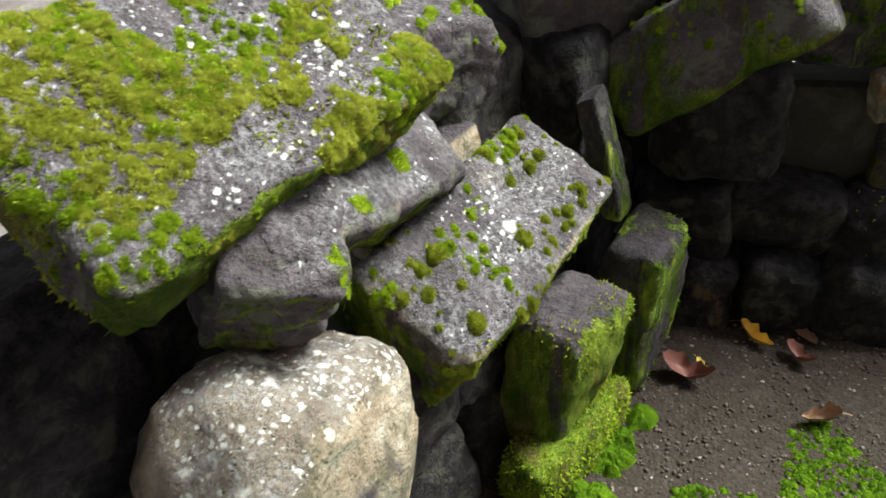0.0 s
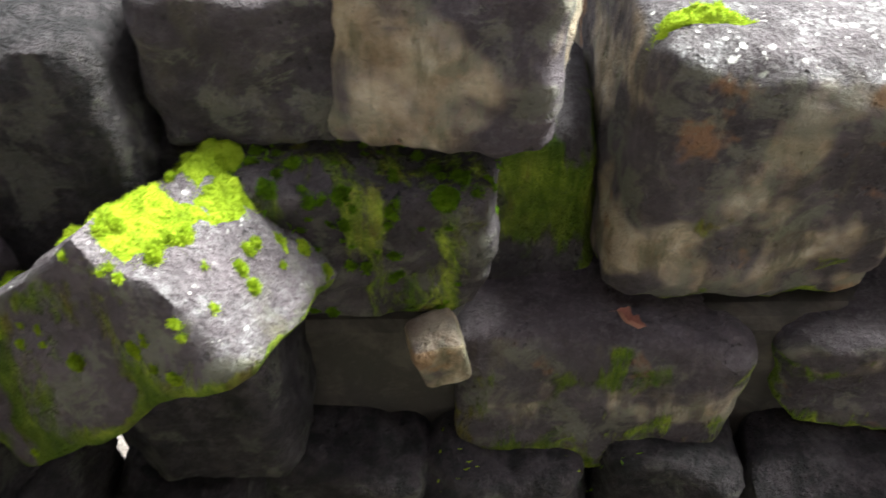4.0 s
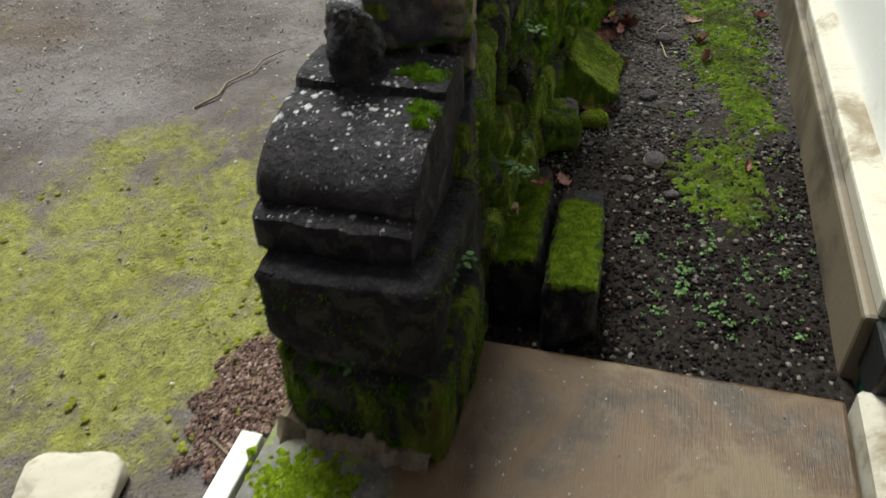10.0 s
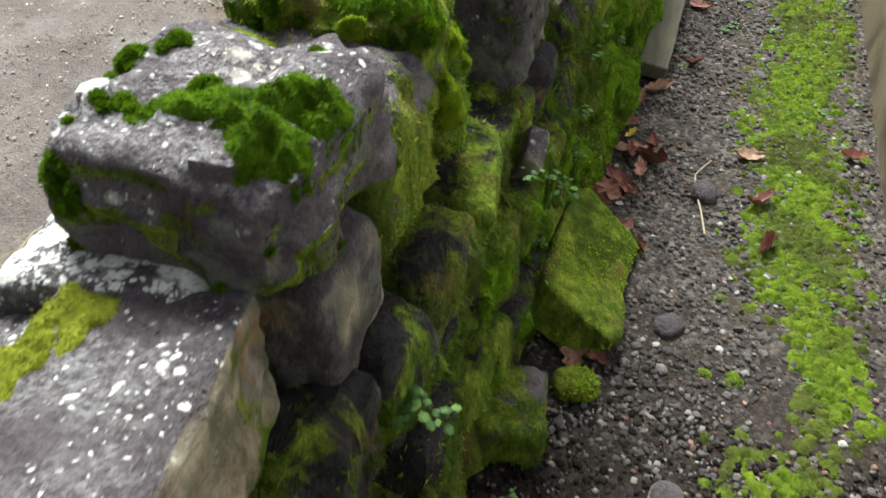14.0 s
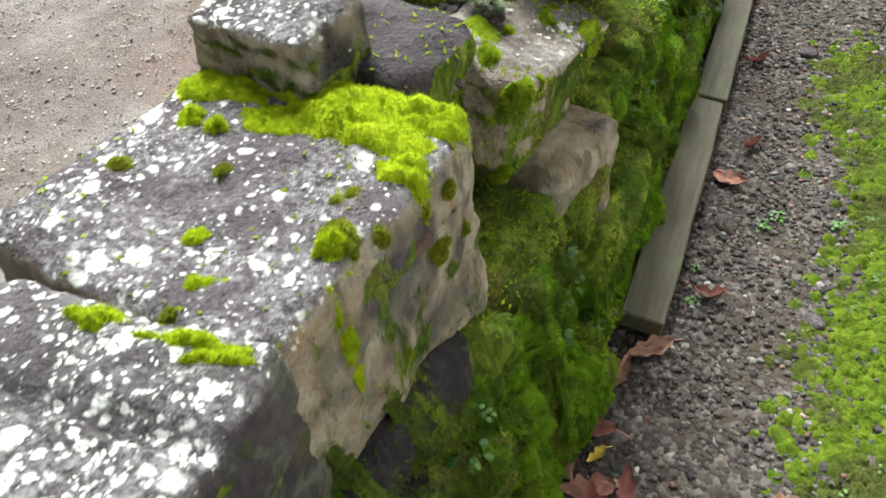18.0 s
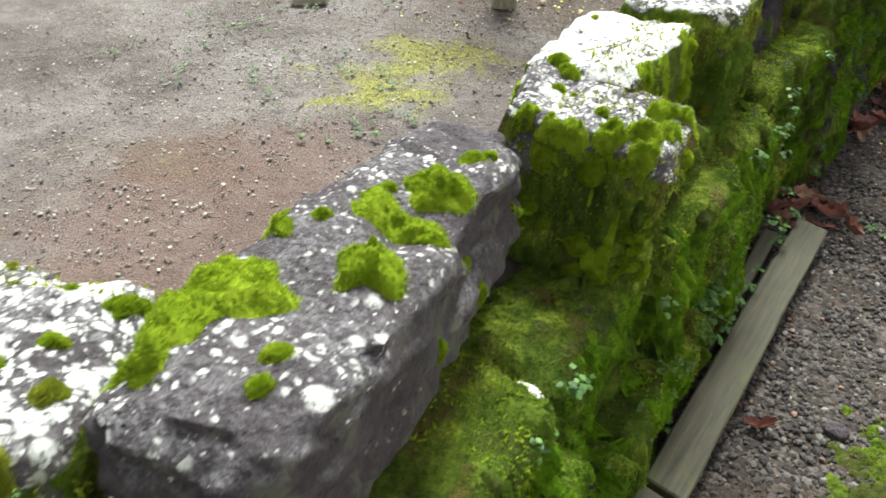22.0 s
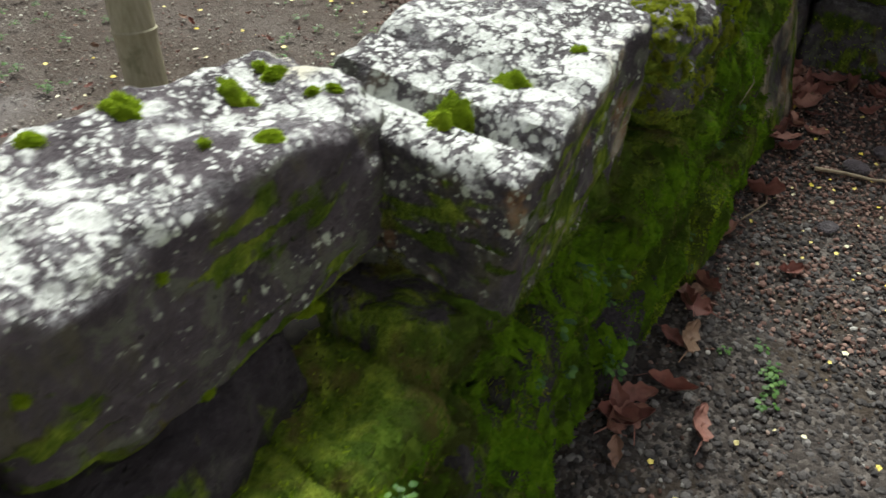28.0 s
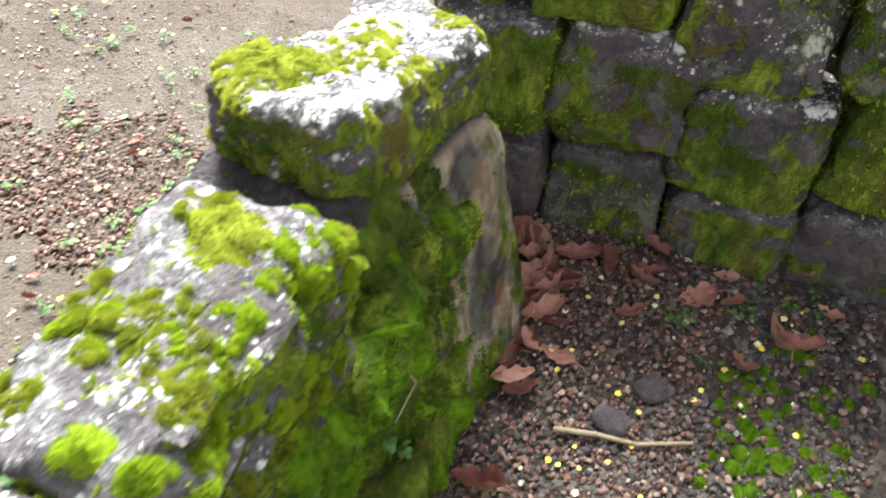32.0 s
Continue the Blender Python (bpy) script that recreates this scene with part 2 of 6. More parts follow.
def earth_material():
    m, nt, bs = mat_base("packed_earth")
    pos = wpos(nt).outputs["Position"]
    c = ramp(nt, noise_tex(nt, pos, 1.3, 6, 0.65), (0.3, (0.095, 0.08, 0.074)), (0.48, (0.195, 0.166, 0.16)), (0.66, (0.31, 0.28, 0.275)))
    c = mix(nt, step_up(nt, noise_tex(nt, pos, 0.9, 3), 0.56, 0.68), c, (0.18, 0.135, 0.11))
    broken = noise_tex(nt, pos, 3.2, 9, 0.74, 0.4)
    near = None
    for (cx, cy), (rx, ry) in (((-0.95, 0.35), (1.3, 1.5)), ((-1.58, 5.2), (0.55, 0.75)), ((-1.2, -2.0), (1.6, 0.9))):
        d = nd(nt, "ShaderNodeVectorMath", i0=nd(nt, "ShaderNodeMapping", Vector=pos, Location=(-cx / rx, -cy / ry, 0.0), Scale=(1 / rx, 1 / ry, 0.0)).outputs[0])
        d.operation = "LENGTH"
        w = step_up(nt, d.outputs["Value"], 1.15, 0.1)
        near = w if near is None else maths(nt, "MAXIMUM", near, w)
    cover = step_up(nt, maths(nt, "ADD", broken, maths(nt, "MULTIPLY_ADD", near, 0.275, -0.14)), 0.46, 0.64)
    lawn = ramp(nt, noise_tex(nt, pos, 26, 6, 0.75), (0.3, (0.14, 0.135, 0.04)), (0.5, (0.3, 0.3, 0.055)), (0.7, (0.48, 0.47, 0.1)))
    c = mix(nt, maths(nt, "MULTIPLY", cover, 0.85), c, lawn)
    grit = noise_tex(nt, pos, 120, 3, 0.7)
    blot = noise_tex(nt, pos, 9, 6, 0.75)
    c = mix(nt, maths(nt, "MULTIPLY", step_up(nt, blot, 0.55, 0.68), 0.55), c, (0.085, 0.07, 0.055))
    c = mix(nt, maths(nt, "MULTIPLY", step_up(nt, blot, 0.46, 0.36), 0.4), c, (0.33, 0.3, 0.27))
    loam = nd(nt, "ShaderNodeSeparateXYZ", Vector=pos).outputs["Y"]
    loam = step_up(nt, maths(nt, "ADD", loam, maths(nt, "MULTIPLY", noise_tex(nt, pos, 1.6, 5), 2.0)), 6.2, 7.4)
    c = mix(nt, maths(nt, "MULTIPLY", loam, 0.7), c, (0.085, 0.06, 0.045))
    c = mix(nt, step_up(nt, grit, 0.6, 0.75), c, (0.3, 0.28, 0.25))
    c = mix(nt, step_up(nt, grit, 0.42, 0.3), c, (0.06, 0.05, 0.04))
    d = nd(nt, "ShaderNodeVectorMath", i0=nd(nt, "ShaderNodeMapping", Vector=pos, Location=(1.42 / 0.6, -3.95 / 0.8, 0.0), Scale=(1 / 0.6, 1 / 0.8, 0.0)).outputs[0])
    d.operation = "LENGTH"
    red = step_up(nt, maths(nt, "ADD", d.outputs["Value"], maths(nt, "MULTIPLY_ADD", broken, 1.4, -0.7)), 1.1, 0.5)
    c = mix(nt, maths(nt, "MULTIPLY", red, 0.6), c, (0.2, 0.125, 0.105))
    nt.links.new(c, bs.inputs["Base Color"])
    bs.inputs["Roughness"].default_value = 0.9
    bs.inputs["Specular IOR Level"].default_value = 0.2
    h = maths(nt, "ADD", maths(nt, "MULTIPLY", noise_tex(nt, pos, 8, 4), 2.0), grit)
    nt.links.new(bump(nt, h, 1.0, 0.02), bs.inputs["Normal"])
    return m


def gravel_bed_material():
    m, nt, bs = mat_base("gravel_bed")
    pos = wpos(nt).outputs["Position"]
    v = nd(nt, "ShaderNodeTexVoronoi", Vector=pos, Scale=85.0)
    shade = nd(nt, "ShaderNodeSeparateColor", Color=v.outputs["Color"]).outputs[1]
    c = ramp(nt, shade, (0.0, (0.026, 0.022, 0.021)), (0.6, (0.065, 0.054, 0.05)), (0.95, (0.13, 0.113, 0.105)))
    soil = step_up(nt, noise_tex(nt, pos, 5, 5), 0.5, 0.62)
    c = mix(nt, maths(nt, "MULTIPLY", soil, 0.7), c, (0.05, 0.037, 0.028))
    # wet soil by the gate, with the shade there put into its colour
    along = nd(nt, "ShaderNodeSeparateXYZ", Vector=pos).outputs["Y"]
    damp_shade = step_up(nt, maths(nt, "ADD", along, maths(nt, "MULTIPLY", noise_tex(nt, pos, 3, 4), 0.8)), 2.6, 1.6)
    c = mix(nt, maths(nt, "MULTIPLY", damp_shade, 0.85), c, mix(nt, step_up(nt, along, -0.6, -1.2), (0.012, 0.009, 0.008), (0.034, 0.026, 0.021)))
    nt.links.new(c, bs.inputs["Base Color"])
    bs.inputs["Roughness"].default_value = 0.85
    bs.inputs["Specular IOR Level"].default_value = 0.08
    h = maths(nt, "ADD", maths(nt, "MULTIPLY", v.outputs["Distance"], -1.0), noise_tex(nt, pos, 200, 3))
    nt.links.new(bump(nt, h, 0.6, 0.008), bs.inputs["Normal"])
    return m


def island_material(name, stops, rough=0.7, spec=0.3, grain=60.0):
    m, nt, bs = mat_base(name)
    g = wpos(nt)
    c = ramp(nt, g.outputs["Random Per Island"], *stops)
    info = nt.nodes.new("ShaderNodeObjectInfo")
    n = noise_tex(nt, g.outputs["Position"], grain, 4, 0.7)
    c = mix(nt, maths(nt, "MULTIPLY", step_up(nt, n, 0.45, 0.7), 0.4), c, tuple(0.45 * v for v in stops[0][1]))
    nt.links.new(c, bs.inputs["Base Color"])
    bs.inputs["Roughness"].default_value = rough
    bs.inputs["Specular IOR Level"].default_value = spec
    nt.links.new(bump(nt, n, 0.5, 0.004), bs.inputs["Normal"])
    return m


def object_material(name, stops, rough=0.7, grain=40.0, spec=0.3):
    """Colour picked by the object's own random number."""
    m, nt, bs = mat_base(name)
    g = wpos(nt)
    info = nt.nodes.new("ShaderNodeObjectInfo")
    c = ramp(nt, info.outputs["Random"], *stops)
    n = noise_tex(nt, g.outputs["Position"], grain, 5, 0.7)
    c = mix(nt, maths(nt, "MULTIPLY", step_up(nt, n, 0.45, 0.7), 0.5), c, tuple(0.4 * v for v in stops[0][1]))
    nt.links.new(c, bs.inputs["Base Color"])
    bs.inputs["Roughness"].default_value = rough
    bs.inputs["Specular IOR Level"].default_value = spec
    nt.links.new(bump(nt, n, 0.5, 0.003), bs.inputs["Normal"])
    return m


def concrete_material():
    """Broom-finished concrete, brown with damp, with standing wet near its outer edge and a grey mossy margin."""
    m, nt, bs = mat_base("wet_concrete")
    pos = wpos(nt).outputs["Position"]
    big, mid = noise_tex(nt, pos, 2.6, 7, 0.7, 0.9), noise_tex(nt, pos, 24, 6, 0.72)
    c = ramp(nt, big, (0.38, (0.022, 0.009, 0.003)), (0.5, (0.085, 0.044, 0.018)), (0.6, (0.165, 0.118, 0.072)))
    c = mix(nt, maths(nt, "MULTIPLY", step_up(nt, mid, 0.5, 0.68), 0.4), c, (0.15, 0.12, 0.09))
    streak = nd(nt, "ShaderNodeMapping", Vector=pos, Rotation=(0, 0, 0.12), Scale=(260.0, 9.0, 20.0))
    st = noise_tex(nt, streak.outputs[0], 1.0, 5, 0.75)
    c = mix(nt, maths(nt, "MULTIPLY", step_up(nt, st, 0.5, 0.7), 0.3), c, (0.06, 0.038, 0.022))
    c = mix(nt, maths(nt, "MULTIPLY", step_up(nt, noise_tex(nt, pos, 3.4, 7, 0.7), 0.46, 0.62), 0.6), c, (0.13, 0.075, 0.036))
    across = nd(nt, "ShaderNodeSeparateXYZ", Vector=pos).outputs["X"]
    margin = step_up(nt, maths(nt, "ADD", across, maths(nt, "MULTIPLY", big, 0.16)), 0.1, 0.04)
    c = mix(nt, margin, c, ramp(nt, mid, (0.35, (0.065, 0.062, 0.05)), (0.65, (0.17, 0.155, 0.14))))
    green = maths(nt, "MULTIPLY", margin, step_up(nt, noise_tex(nt, pos, 8, 5, 0.7), 0.5, 0.6))
    c = mix(nt, green, c, (0.16, 0.19, 0.03))
    nt.links.new(c, bs.inputs["Base Color"])
    bs.inputs["Specular IOR Level"].default_value = 0.4
    wet = None
    for (cx, cy), (rx, ry) in (((0.02, -0.4), (0.06, 0.24)), ((0.05, -0.54), (0.08, 0.16)), ((0.1, -0.66), (0.11, 0.13)), ((0.26, -0.9), (0.24, 0.24))):
        d = nd(nt, "ShaderNodeVectorMath", i0=nd(nt, "ShaderNodeMapping", Vector=pos, Location=(-cx / rx, -cy / ry, 0.0), Scale=(1 / rx, 1 / ry, 0.0)).outputs[0])
        d.operation = "LENGTH"
        w = maths(nt, "MULTIPLY_ADD", d.outputs["Value"], -1.3, 1.3)
        wet = w if wet is None else maths(nt, "MAXIMUM", wet, w)
    wet = step_up(nt, maths(nt, "ADD", wet, maths(nt, "MULTIPLY_ADD", noise_tex(nt, pos, 14, 6, 0.7), 1.1, -0.55)), 0.02, 0.42)
    r = nd(nt, "ShaderNodeMapRange", Value=big, From_Min=0.4, From_Max=0.62, To_Min=0.42, To_Max=0.6)
    r = nd(nt, "ShaderNodeMix", i0=wet, i2=r.outputs[0], i3=0.17).outputs[0]
    nt.links.new(r, bs.inputs["Roughness"])
    h = maths(nt, "MULTIPLY", maths(nt, "ADD", st, maths(nt, "MULTIPLY", mid, 0.8)), maths(nt, "MULTIPLY_ADD", wet, -0.7, 1.0))
    nt.links.new(bump(nt, h, 0.6, 0.004), bs.inputs["Normal"])
    return m


def paint_material(name, clean, dirty, lo=0.5, hi=0.7, rough=0.6, scale=3.0):
    m, nt, bs = mat_base(name)
    pos = wpos(nt).outputs["Position"]
    n = noise_tex(nt, pos, scale, 6, 0.7, 0.4)
    c = mix(nt, step_up(nt, n, lo, hi), clean, dirty)
    f = noise_tex(nt, pos, 60, 4, 0.7)
    c = mix(nt, maths(nt, "MULTIPLY", step_up(nt, f, 0.55, 0.7), 0.3), c, dirty)
    nt.links.new(c, bs.inputs["Base Color"])
    bs.inputs["Roughness"].default_value = rough
    nt.links.new(bump(nt, f, 0.3, 0.004), bs.inputs["Normal"])
    return m


def wood_material(name, dark, light, along=(30.0, 1.6, 30.0)):
    m, nt, bs = mat_base(name)
    pos = wpos(nt).outputs["Position"]
    mp = nd(nt, "ShaderNodeMapping", Vector=pos, Scale=along)
    n = noise_tex(nt, mp.outputs[0], 3.0, 5, 0.65)
    c = ramp(nt, n, (0.3, dark), (0.7, light))
    c = mix(nt, maths(nt, "MULTIPLY", step_up(nt, noise_tex(nt, pos, 9, 4), 0.52, 0.68), 0.5), c, (0.07, 0.085, 0.02))
    nt.links.new(c, bs.inputs["Base Color"])
    bs.inputs["Roughness"].default_value = 0.7
    nt.links.new(bump(nt, n, 0.5, 0.004), bs.inputs["Normal"])
    return m


STONE = stone_material()
MOSS = moss_material("cushion_moss", (0.1, 0.17, 0.008), (0.29, 0.43, 0.018), (0.52, 0.65, 0.05))
MOSS_OLD = moss_material("dull_moss", (0.09, 0.115, 0.01), (0.26, 0.31, 0.026), (0.5, 0.54, 0.07))
MOSS_YELLOW = moss_material("sunlit_moss", (0.2, 0.24, 0.02), (0.42, 0.47, 0.05), (0.66, 0.68, 0.13))
MOSS_LIME = moss_material("lime_moss", (0.2, 0.3, 0.006), (0.42, 0.56, 0.012), (0.64, 0.78, 0.03))
MOSS_POST = moss_material("post_moss", (0.05, 0.09, 0.006), (0.14, 0.22, 0.012), (0.3, 0.4, 0.03))
MOSS_DEEP = moss_material("shade_moss", (0.025, 0.055, 0.003), (0.085, 0.18, 0.006), (0.2, 0.36, 0.012))
EARTH = earth_material()
GRAVEL_BED = gravel_bed_material()
GRAVEL = island_material("gravel", ((0.0, (0.03, 0.027, 0.028)), (0.45, (0.06, 0.053, 0.053)), (0.88, (0.1, 0.09, 0.09)), (0.985, (0.2, 0.185, 0.18)), (0.997, (0.38, 0.36, 0.34))), 0.8, 0.15)
# near-black for damp and for the shade on the path by the gate
GRAVEL_DAMP_SHADE = island_material("damp_shaded_gravel", ((0.0, (0.006, 0.005, 0.005)), (0.5, (0.013, 0.01, 0.01)), (0.85, (0.03, 0.024, 0.023)), (0.985, (0.2, 0.18, 0.16))), 0.85, 0.06)
CRUMB = island_material("crumbs", ((0.0, (0.19, 0.165, 0.145)), (0.5, (0.28, 0.245, 0.21)), (0.8, (0.45, 0.42, 0.36)), (0.97, (0.7, 0.68, 0.6))))
LEAF = object_material("dry_leaf", ((0.0, (0.16, 0.06, 0.05)), (0.4, (0.25, 0.105, 0.085)), (0.75, (0.32, 0.16, 0.125)), (1.0, (0.24, 0.15, 0.1))), 0.55)
LEAF_YELLOW = object_material("yellow_leaf", ((0.0, (0.6, 0.3, 0.03)), (1.0, (0.65, 0.5, 0.1))), 0.45)
PETAL = island_material("petals", ((0.0, (0.65, 0.5, 0.06)), (0.5, (0.75, 0.62, 0.2)), (0.9, (0.7, 0.66, 0.5))), 0.6)
HERB = island_material("herb_leaf", ((0.0, (0.022, 0.065, 0.012)), (0.6, (0.05, 0.125, 0.02)), (1.0, (0.1, 0.2, 0.035))), 0.5)
BLADE = island_material("lily_leaf", ((0.0, (0.02, 0.07, 0.015)), (0.6, (0.045, 0.13, 0.025)), (1.0, (0.12, 0.24, 0.05))), 0.4)
CONCRETE = concrete_material()
WHITEWASH = paint_material("whitewash", (0.9, 0.9, 0.88), (0.68, 0.6, 0.46), 0.62, 0.8)
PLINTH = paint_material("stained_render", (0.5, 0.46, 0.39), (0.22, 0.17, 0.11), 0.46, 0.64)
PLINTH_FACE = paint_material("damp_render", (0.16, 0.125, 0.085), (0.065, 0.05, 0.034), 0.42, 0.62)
WHITE_BAR = paint_material("old_white_paint", (0.75, 0.74, 0.7), (0.4, 0.36, 0.3), 0.55, 0.7, scale=14)
GREEN_PAINT = paint_material("green_gloss_paint", (0.0, 0.17, 0.09), (0.0, 0.1, 0.06), 0.5, 0.7, 0.35)
BLACK_PAINT = paint_material("black_paint", (0.012, 0.013, 0.014), (0.03, 0.03, 0.03), 0.5, 0.7, 0.4)
BOARD = wood_material("mossy_board", (0.03, 0.028, 0.016), (0.085, 0.076, 0.046))
BAMBOO = wood_material("bamboo", (0.3, 0.27, 0.17), (0.5, 0.46, 0.33), (25.0, 25.0, 1.5))
TWIG = object_material("twig_bark", ((0.0, (0.2, 0.15, 0.1)), (1.0, (0.36, 0.3, 0.22))), 0.8)
MORTAR = paint_material("lime_mortar", (0.2, 0.155, 0.105), (0.08, 0.06, 0.04), 0.45, 0.65, 0.9, 9)
TERRACOTTA = paint_material("roof_tile", (0.25, 0.11, 0.07), (0.12, 0.07, 0.05), 0.5, 0.7, 0.8)


# ---- mesh helpers ----
def mesh_of(name, verts, faces, material, smooth=True):
    me = bpy.data.meshes.new(name)
    me.from_pydata([tuple(v) for v in verts], [], [tuple(f) for f in faces])
    me.materials.append(material)
    if smooth:
        me.polygons.foreach_set("use_smooth", [True] * len(me.polygons))
        me.set_sharp_from_angle(angle=radians(38))
    me.update()
    return me


def part(name, data, material, parent, label=""):
    """A mesh, or a bmesh made into one, as one part under a thing."""
    if isinstance(data, bmesh.types.BMesh):
        me = bpy.data.meshes.new(name)
        data.to_mesh(me)
        data.free()
        me.materials.append(material)
        data = me
    ob = new(name, data)
    ob.parent = parent
    if label:
        ob["label"] = label
    return ob


def box_bm(x0, x1, y0, y1, z0, z1, bevel=0.0, seg=1):
    bm = bmesh.new()
    bmesh.ops.create_cube(bm, size=1.0)
    for v in bm.verts:
        v.co = Vector((x0 + (v.co.x + 0.5) * (x1 - x0), y0 + (v.co.y + 0.5) * (y1 - y0), z0 + (v.co.z + 0.5) * (z1 - z0)))
    if bevel:
        bmesh.ops.bevel(bm, geom=bm.edges[:], offset=bevel, segments=seg, affect="EDGES", profile=0.5)
    return bm


CUBES = {}


def cube_grid(n):
    """The surface of a cube from -1 to 1 with n steps along each edge: points and quads."""
    if n not in CUBES:
        index, pts, quads = {}, [], []

        def idx(p):
            if p not in index:
                index[p] = len(pts)
                pts.append([2 * c / n - 1 for c in p])
            return index[p]

        for axis in range(3):
            b, c = (axis + 1) % 3, (axis + 2) % 3
            for side in (0, n):
                for i in range(n):
                    for j in range(n):
                        ring = []
                        for di, dj in ((0, 0), (1, 0), (1, 1), (0, 1)):
                            p = [0, 0, 0]
                            p[axis], p[b], p[c] = side, i + di, j + dj
                            ring.append(idx(tuple(p)))
                        quads.append(ring if side else ring[::-1])
        CUBES[n] = np.array(pts), quads
    return CUBES[n]


def stone_shape(size, seed, blocky=7.0, rough=1.0, res=10, jitter=0.1, grooves=(), chip=0.5, cuts=6, slopes=(), bite=0.74, strata=0.0):
    """Points and quads of a worn block: a rounded box with uneven corners, dents, chips and grain; grooves are cut across its top, and one of no width is a step down."""
    rng = np.random.default_rng(seed)
    pts, quads = cube_grid(res)
    p = np.sign(pts) * np.abs(pts) ** 0.85
    p = p / (np.abs(p) ** blocky).sum(1, keepdims=True) ** (1 / blocky)
    half = np.array(size) / 2
    corner = rng.uniform(-jitter, jitter, (2, 2, 2, 3))
    w = (p + 1) / 2
    off = np.zeros_like(p)
    for i in (0, 1):
        for j in (0, 1):
            for k in (0, 1):
                wt = (w[:, 0] if i else 1 - w[:, 0]) * (w[:, 1] if j else 1 - w[:, 1]) * (w[:, 2] if k else 1 - w[:, 2])
                off += wt[:, None] * corner[i, j, k]
    q = (p + off) * half
    shift = rng.uniform(-50, 50, 3)
    away = p / np.linalg.norm(p, axis=1, keepdims=True)
    low = min(size)
    for _ in range(cuts):
        n = rng.normal(0, 1, 3)
        n /= np.linalg.norm(n)
        reach = (np.abs(n) * half).sum()
        over = np.clip(q @ n - reach * rng.uniform(bite, 0.96), 0, None)
        q -= over[:, None] * n
    for nx, ny, nz, x0, y0 in slopes:
        n = np.array([nx, ny, nz]) / math.sqrt(nx * nx + ny * ny + nz * nz)
        over = np.clip(q @ n - n @ np.array([x0, y0, half[2]]), 0, None)
        q -= over[:, None] * n
    for n in range(len(q)):
        v = Vector(q[n] + shift)
        a = noise.noise(v * 7.0) * 0.011 + noise.noise(v * 19.0) * 0.009 + noise.noise(v * 45.0) * 0.006
        c = noise.noise(v * 4.3 + Vector((9, 2, 5)))
        if c > 0.25:
            a -= (c - 0.25) * 0.09 * chip
        q[n] += away[n] * a * rough * min(1.0, low / 0.16)
    if strata:
        for n in range(len(q)):
            v = q[n] + shift
            h = (q[n][2] + 0.25 * q[n][0] + 0.12 * q[n][1]) / 0.045 + 0.7 * noise.noise(Vector(v * 5.0))
            f = h - math.floor(h)
            ledge = min(1.0, f * 1.35) - (0.0 if f < 0.8 else (f - 0.8) * 4.0)
            q[n][:2] -= away[n][:2] * strata * ledge * (0.6 + 0.8 * noise.noise(Vector(v * 8.0)))
            q[n][2] -= max(0.0, away[n][2]) * strata * 0.2 * ledge
    for at, width, depth in grooves:
        along = p[:, 1] * half[1]
        k = np.clip((1 - np.abs(along - at) / width) * 2.2, 0, 1) if width else np.clip((at - along) / 0.012 + 0.5, 0, 1)
        k = k * (p[:, 2] > 0.15)
        q[:, 2] -= depth * k
    return q, quads


def blades(points, normals, seed, length=0.009, width=0.0032, lift=0.25):
    """Short moss leaves standing on points: triangles."""
    rng = np.random.default_rng(seed)
    n = len(points)
    d = normals + rng.normal(0, 0.55, (n, 3)) + np.array([0, 0, lift])
    d /= np.linalg.norm(d, axis=1, keepdims=True)
    s = np.cross(d, rng.normal(0, 1, (n, 3)))
    s /= np.linalg.norm(s, axis=1, keepdims=True) + 1e-9
    ln = length * rng.uniform(0.5, 1.3, (n, 1))
    base = points - d * 0.002
    v = np.stack([base - s * width, base + s * width, base + d * ln], 1).reshape(-1, 3)
    return v, np.arange(3 * n).reshape(-1, 3)


def quad_samples(q, quads, count, seed, keep):
    """Random points with normals on a quad mesh, where keep(point, normal) is true."""
    rng = np.random.default_rng(seed)
    f = np.array(quads)
    a, b, c, d = (q[f[:, i]] for i in range(4))
    nrm = np.cross(c - a, d - b)
    area = np.linalg.norm(nrm, axis=1)
    nrm /= area[:, None] + 1e-9
    pick = rng.choice(len(f), count, p=area / area.sum())
    u, v = rng.random((2, count, 1))
    pt = (a[pick] * (1 - u) + b[pick] * u) * (1 - v) + (d[pick] * (1 - u) + c[pick] * u) * v
    ok = keep(pt, nrm[pick])
    return pt[ok], nrm[pick][ok]


STONES = {}


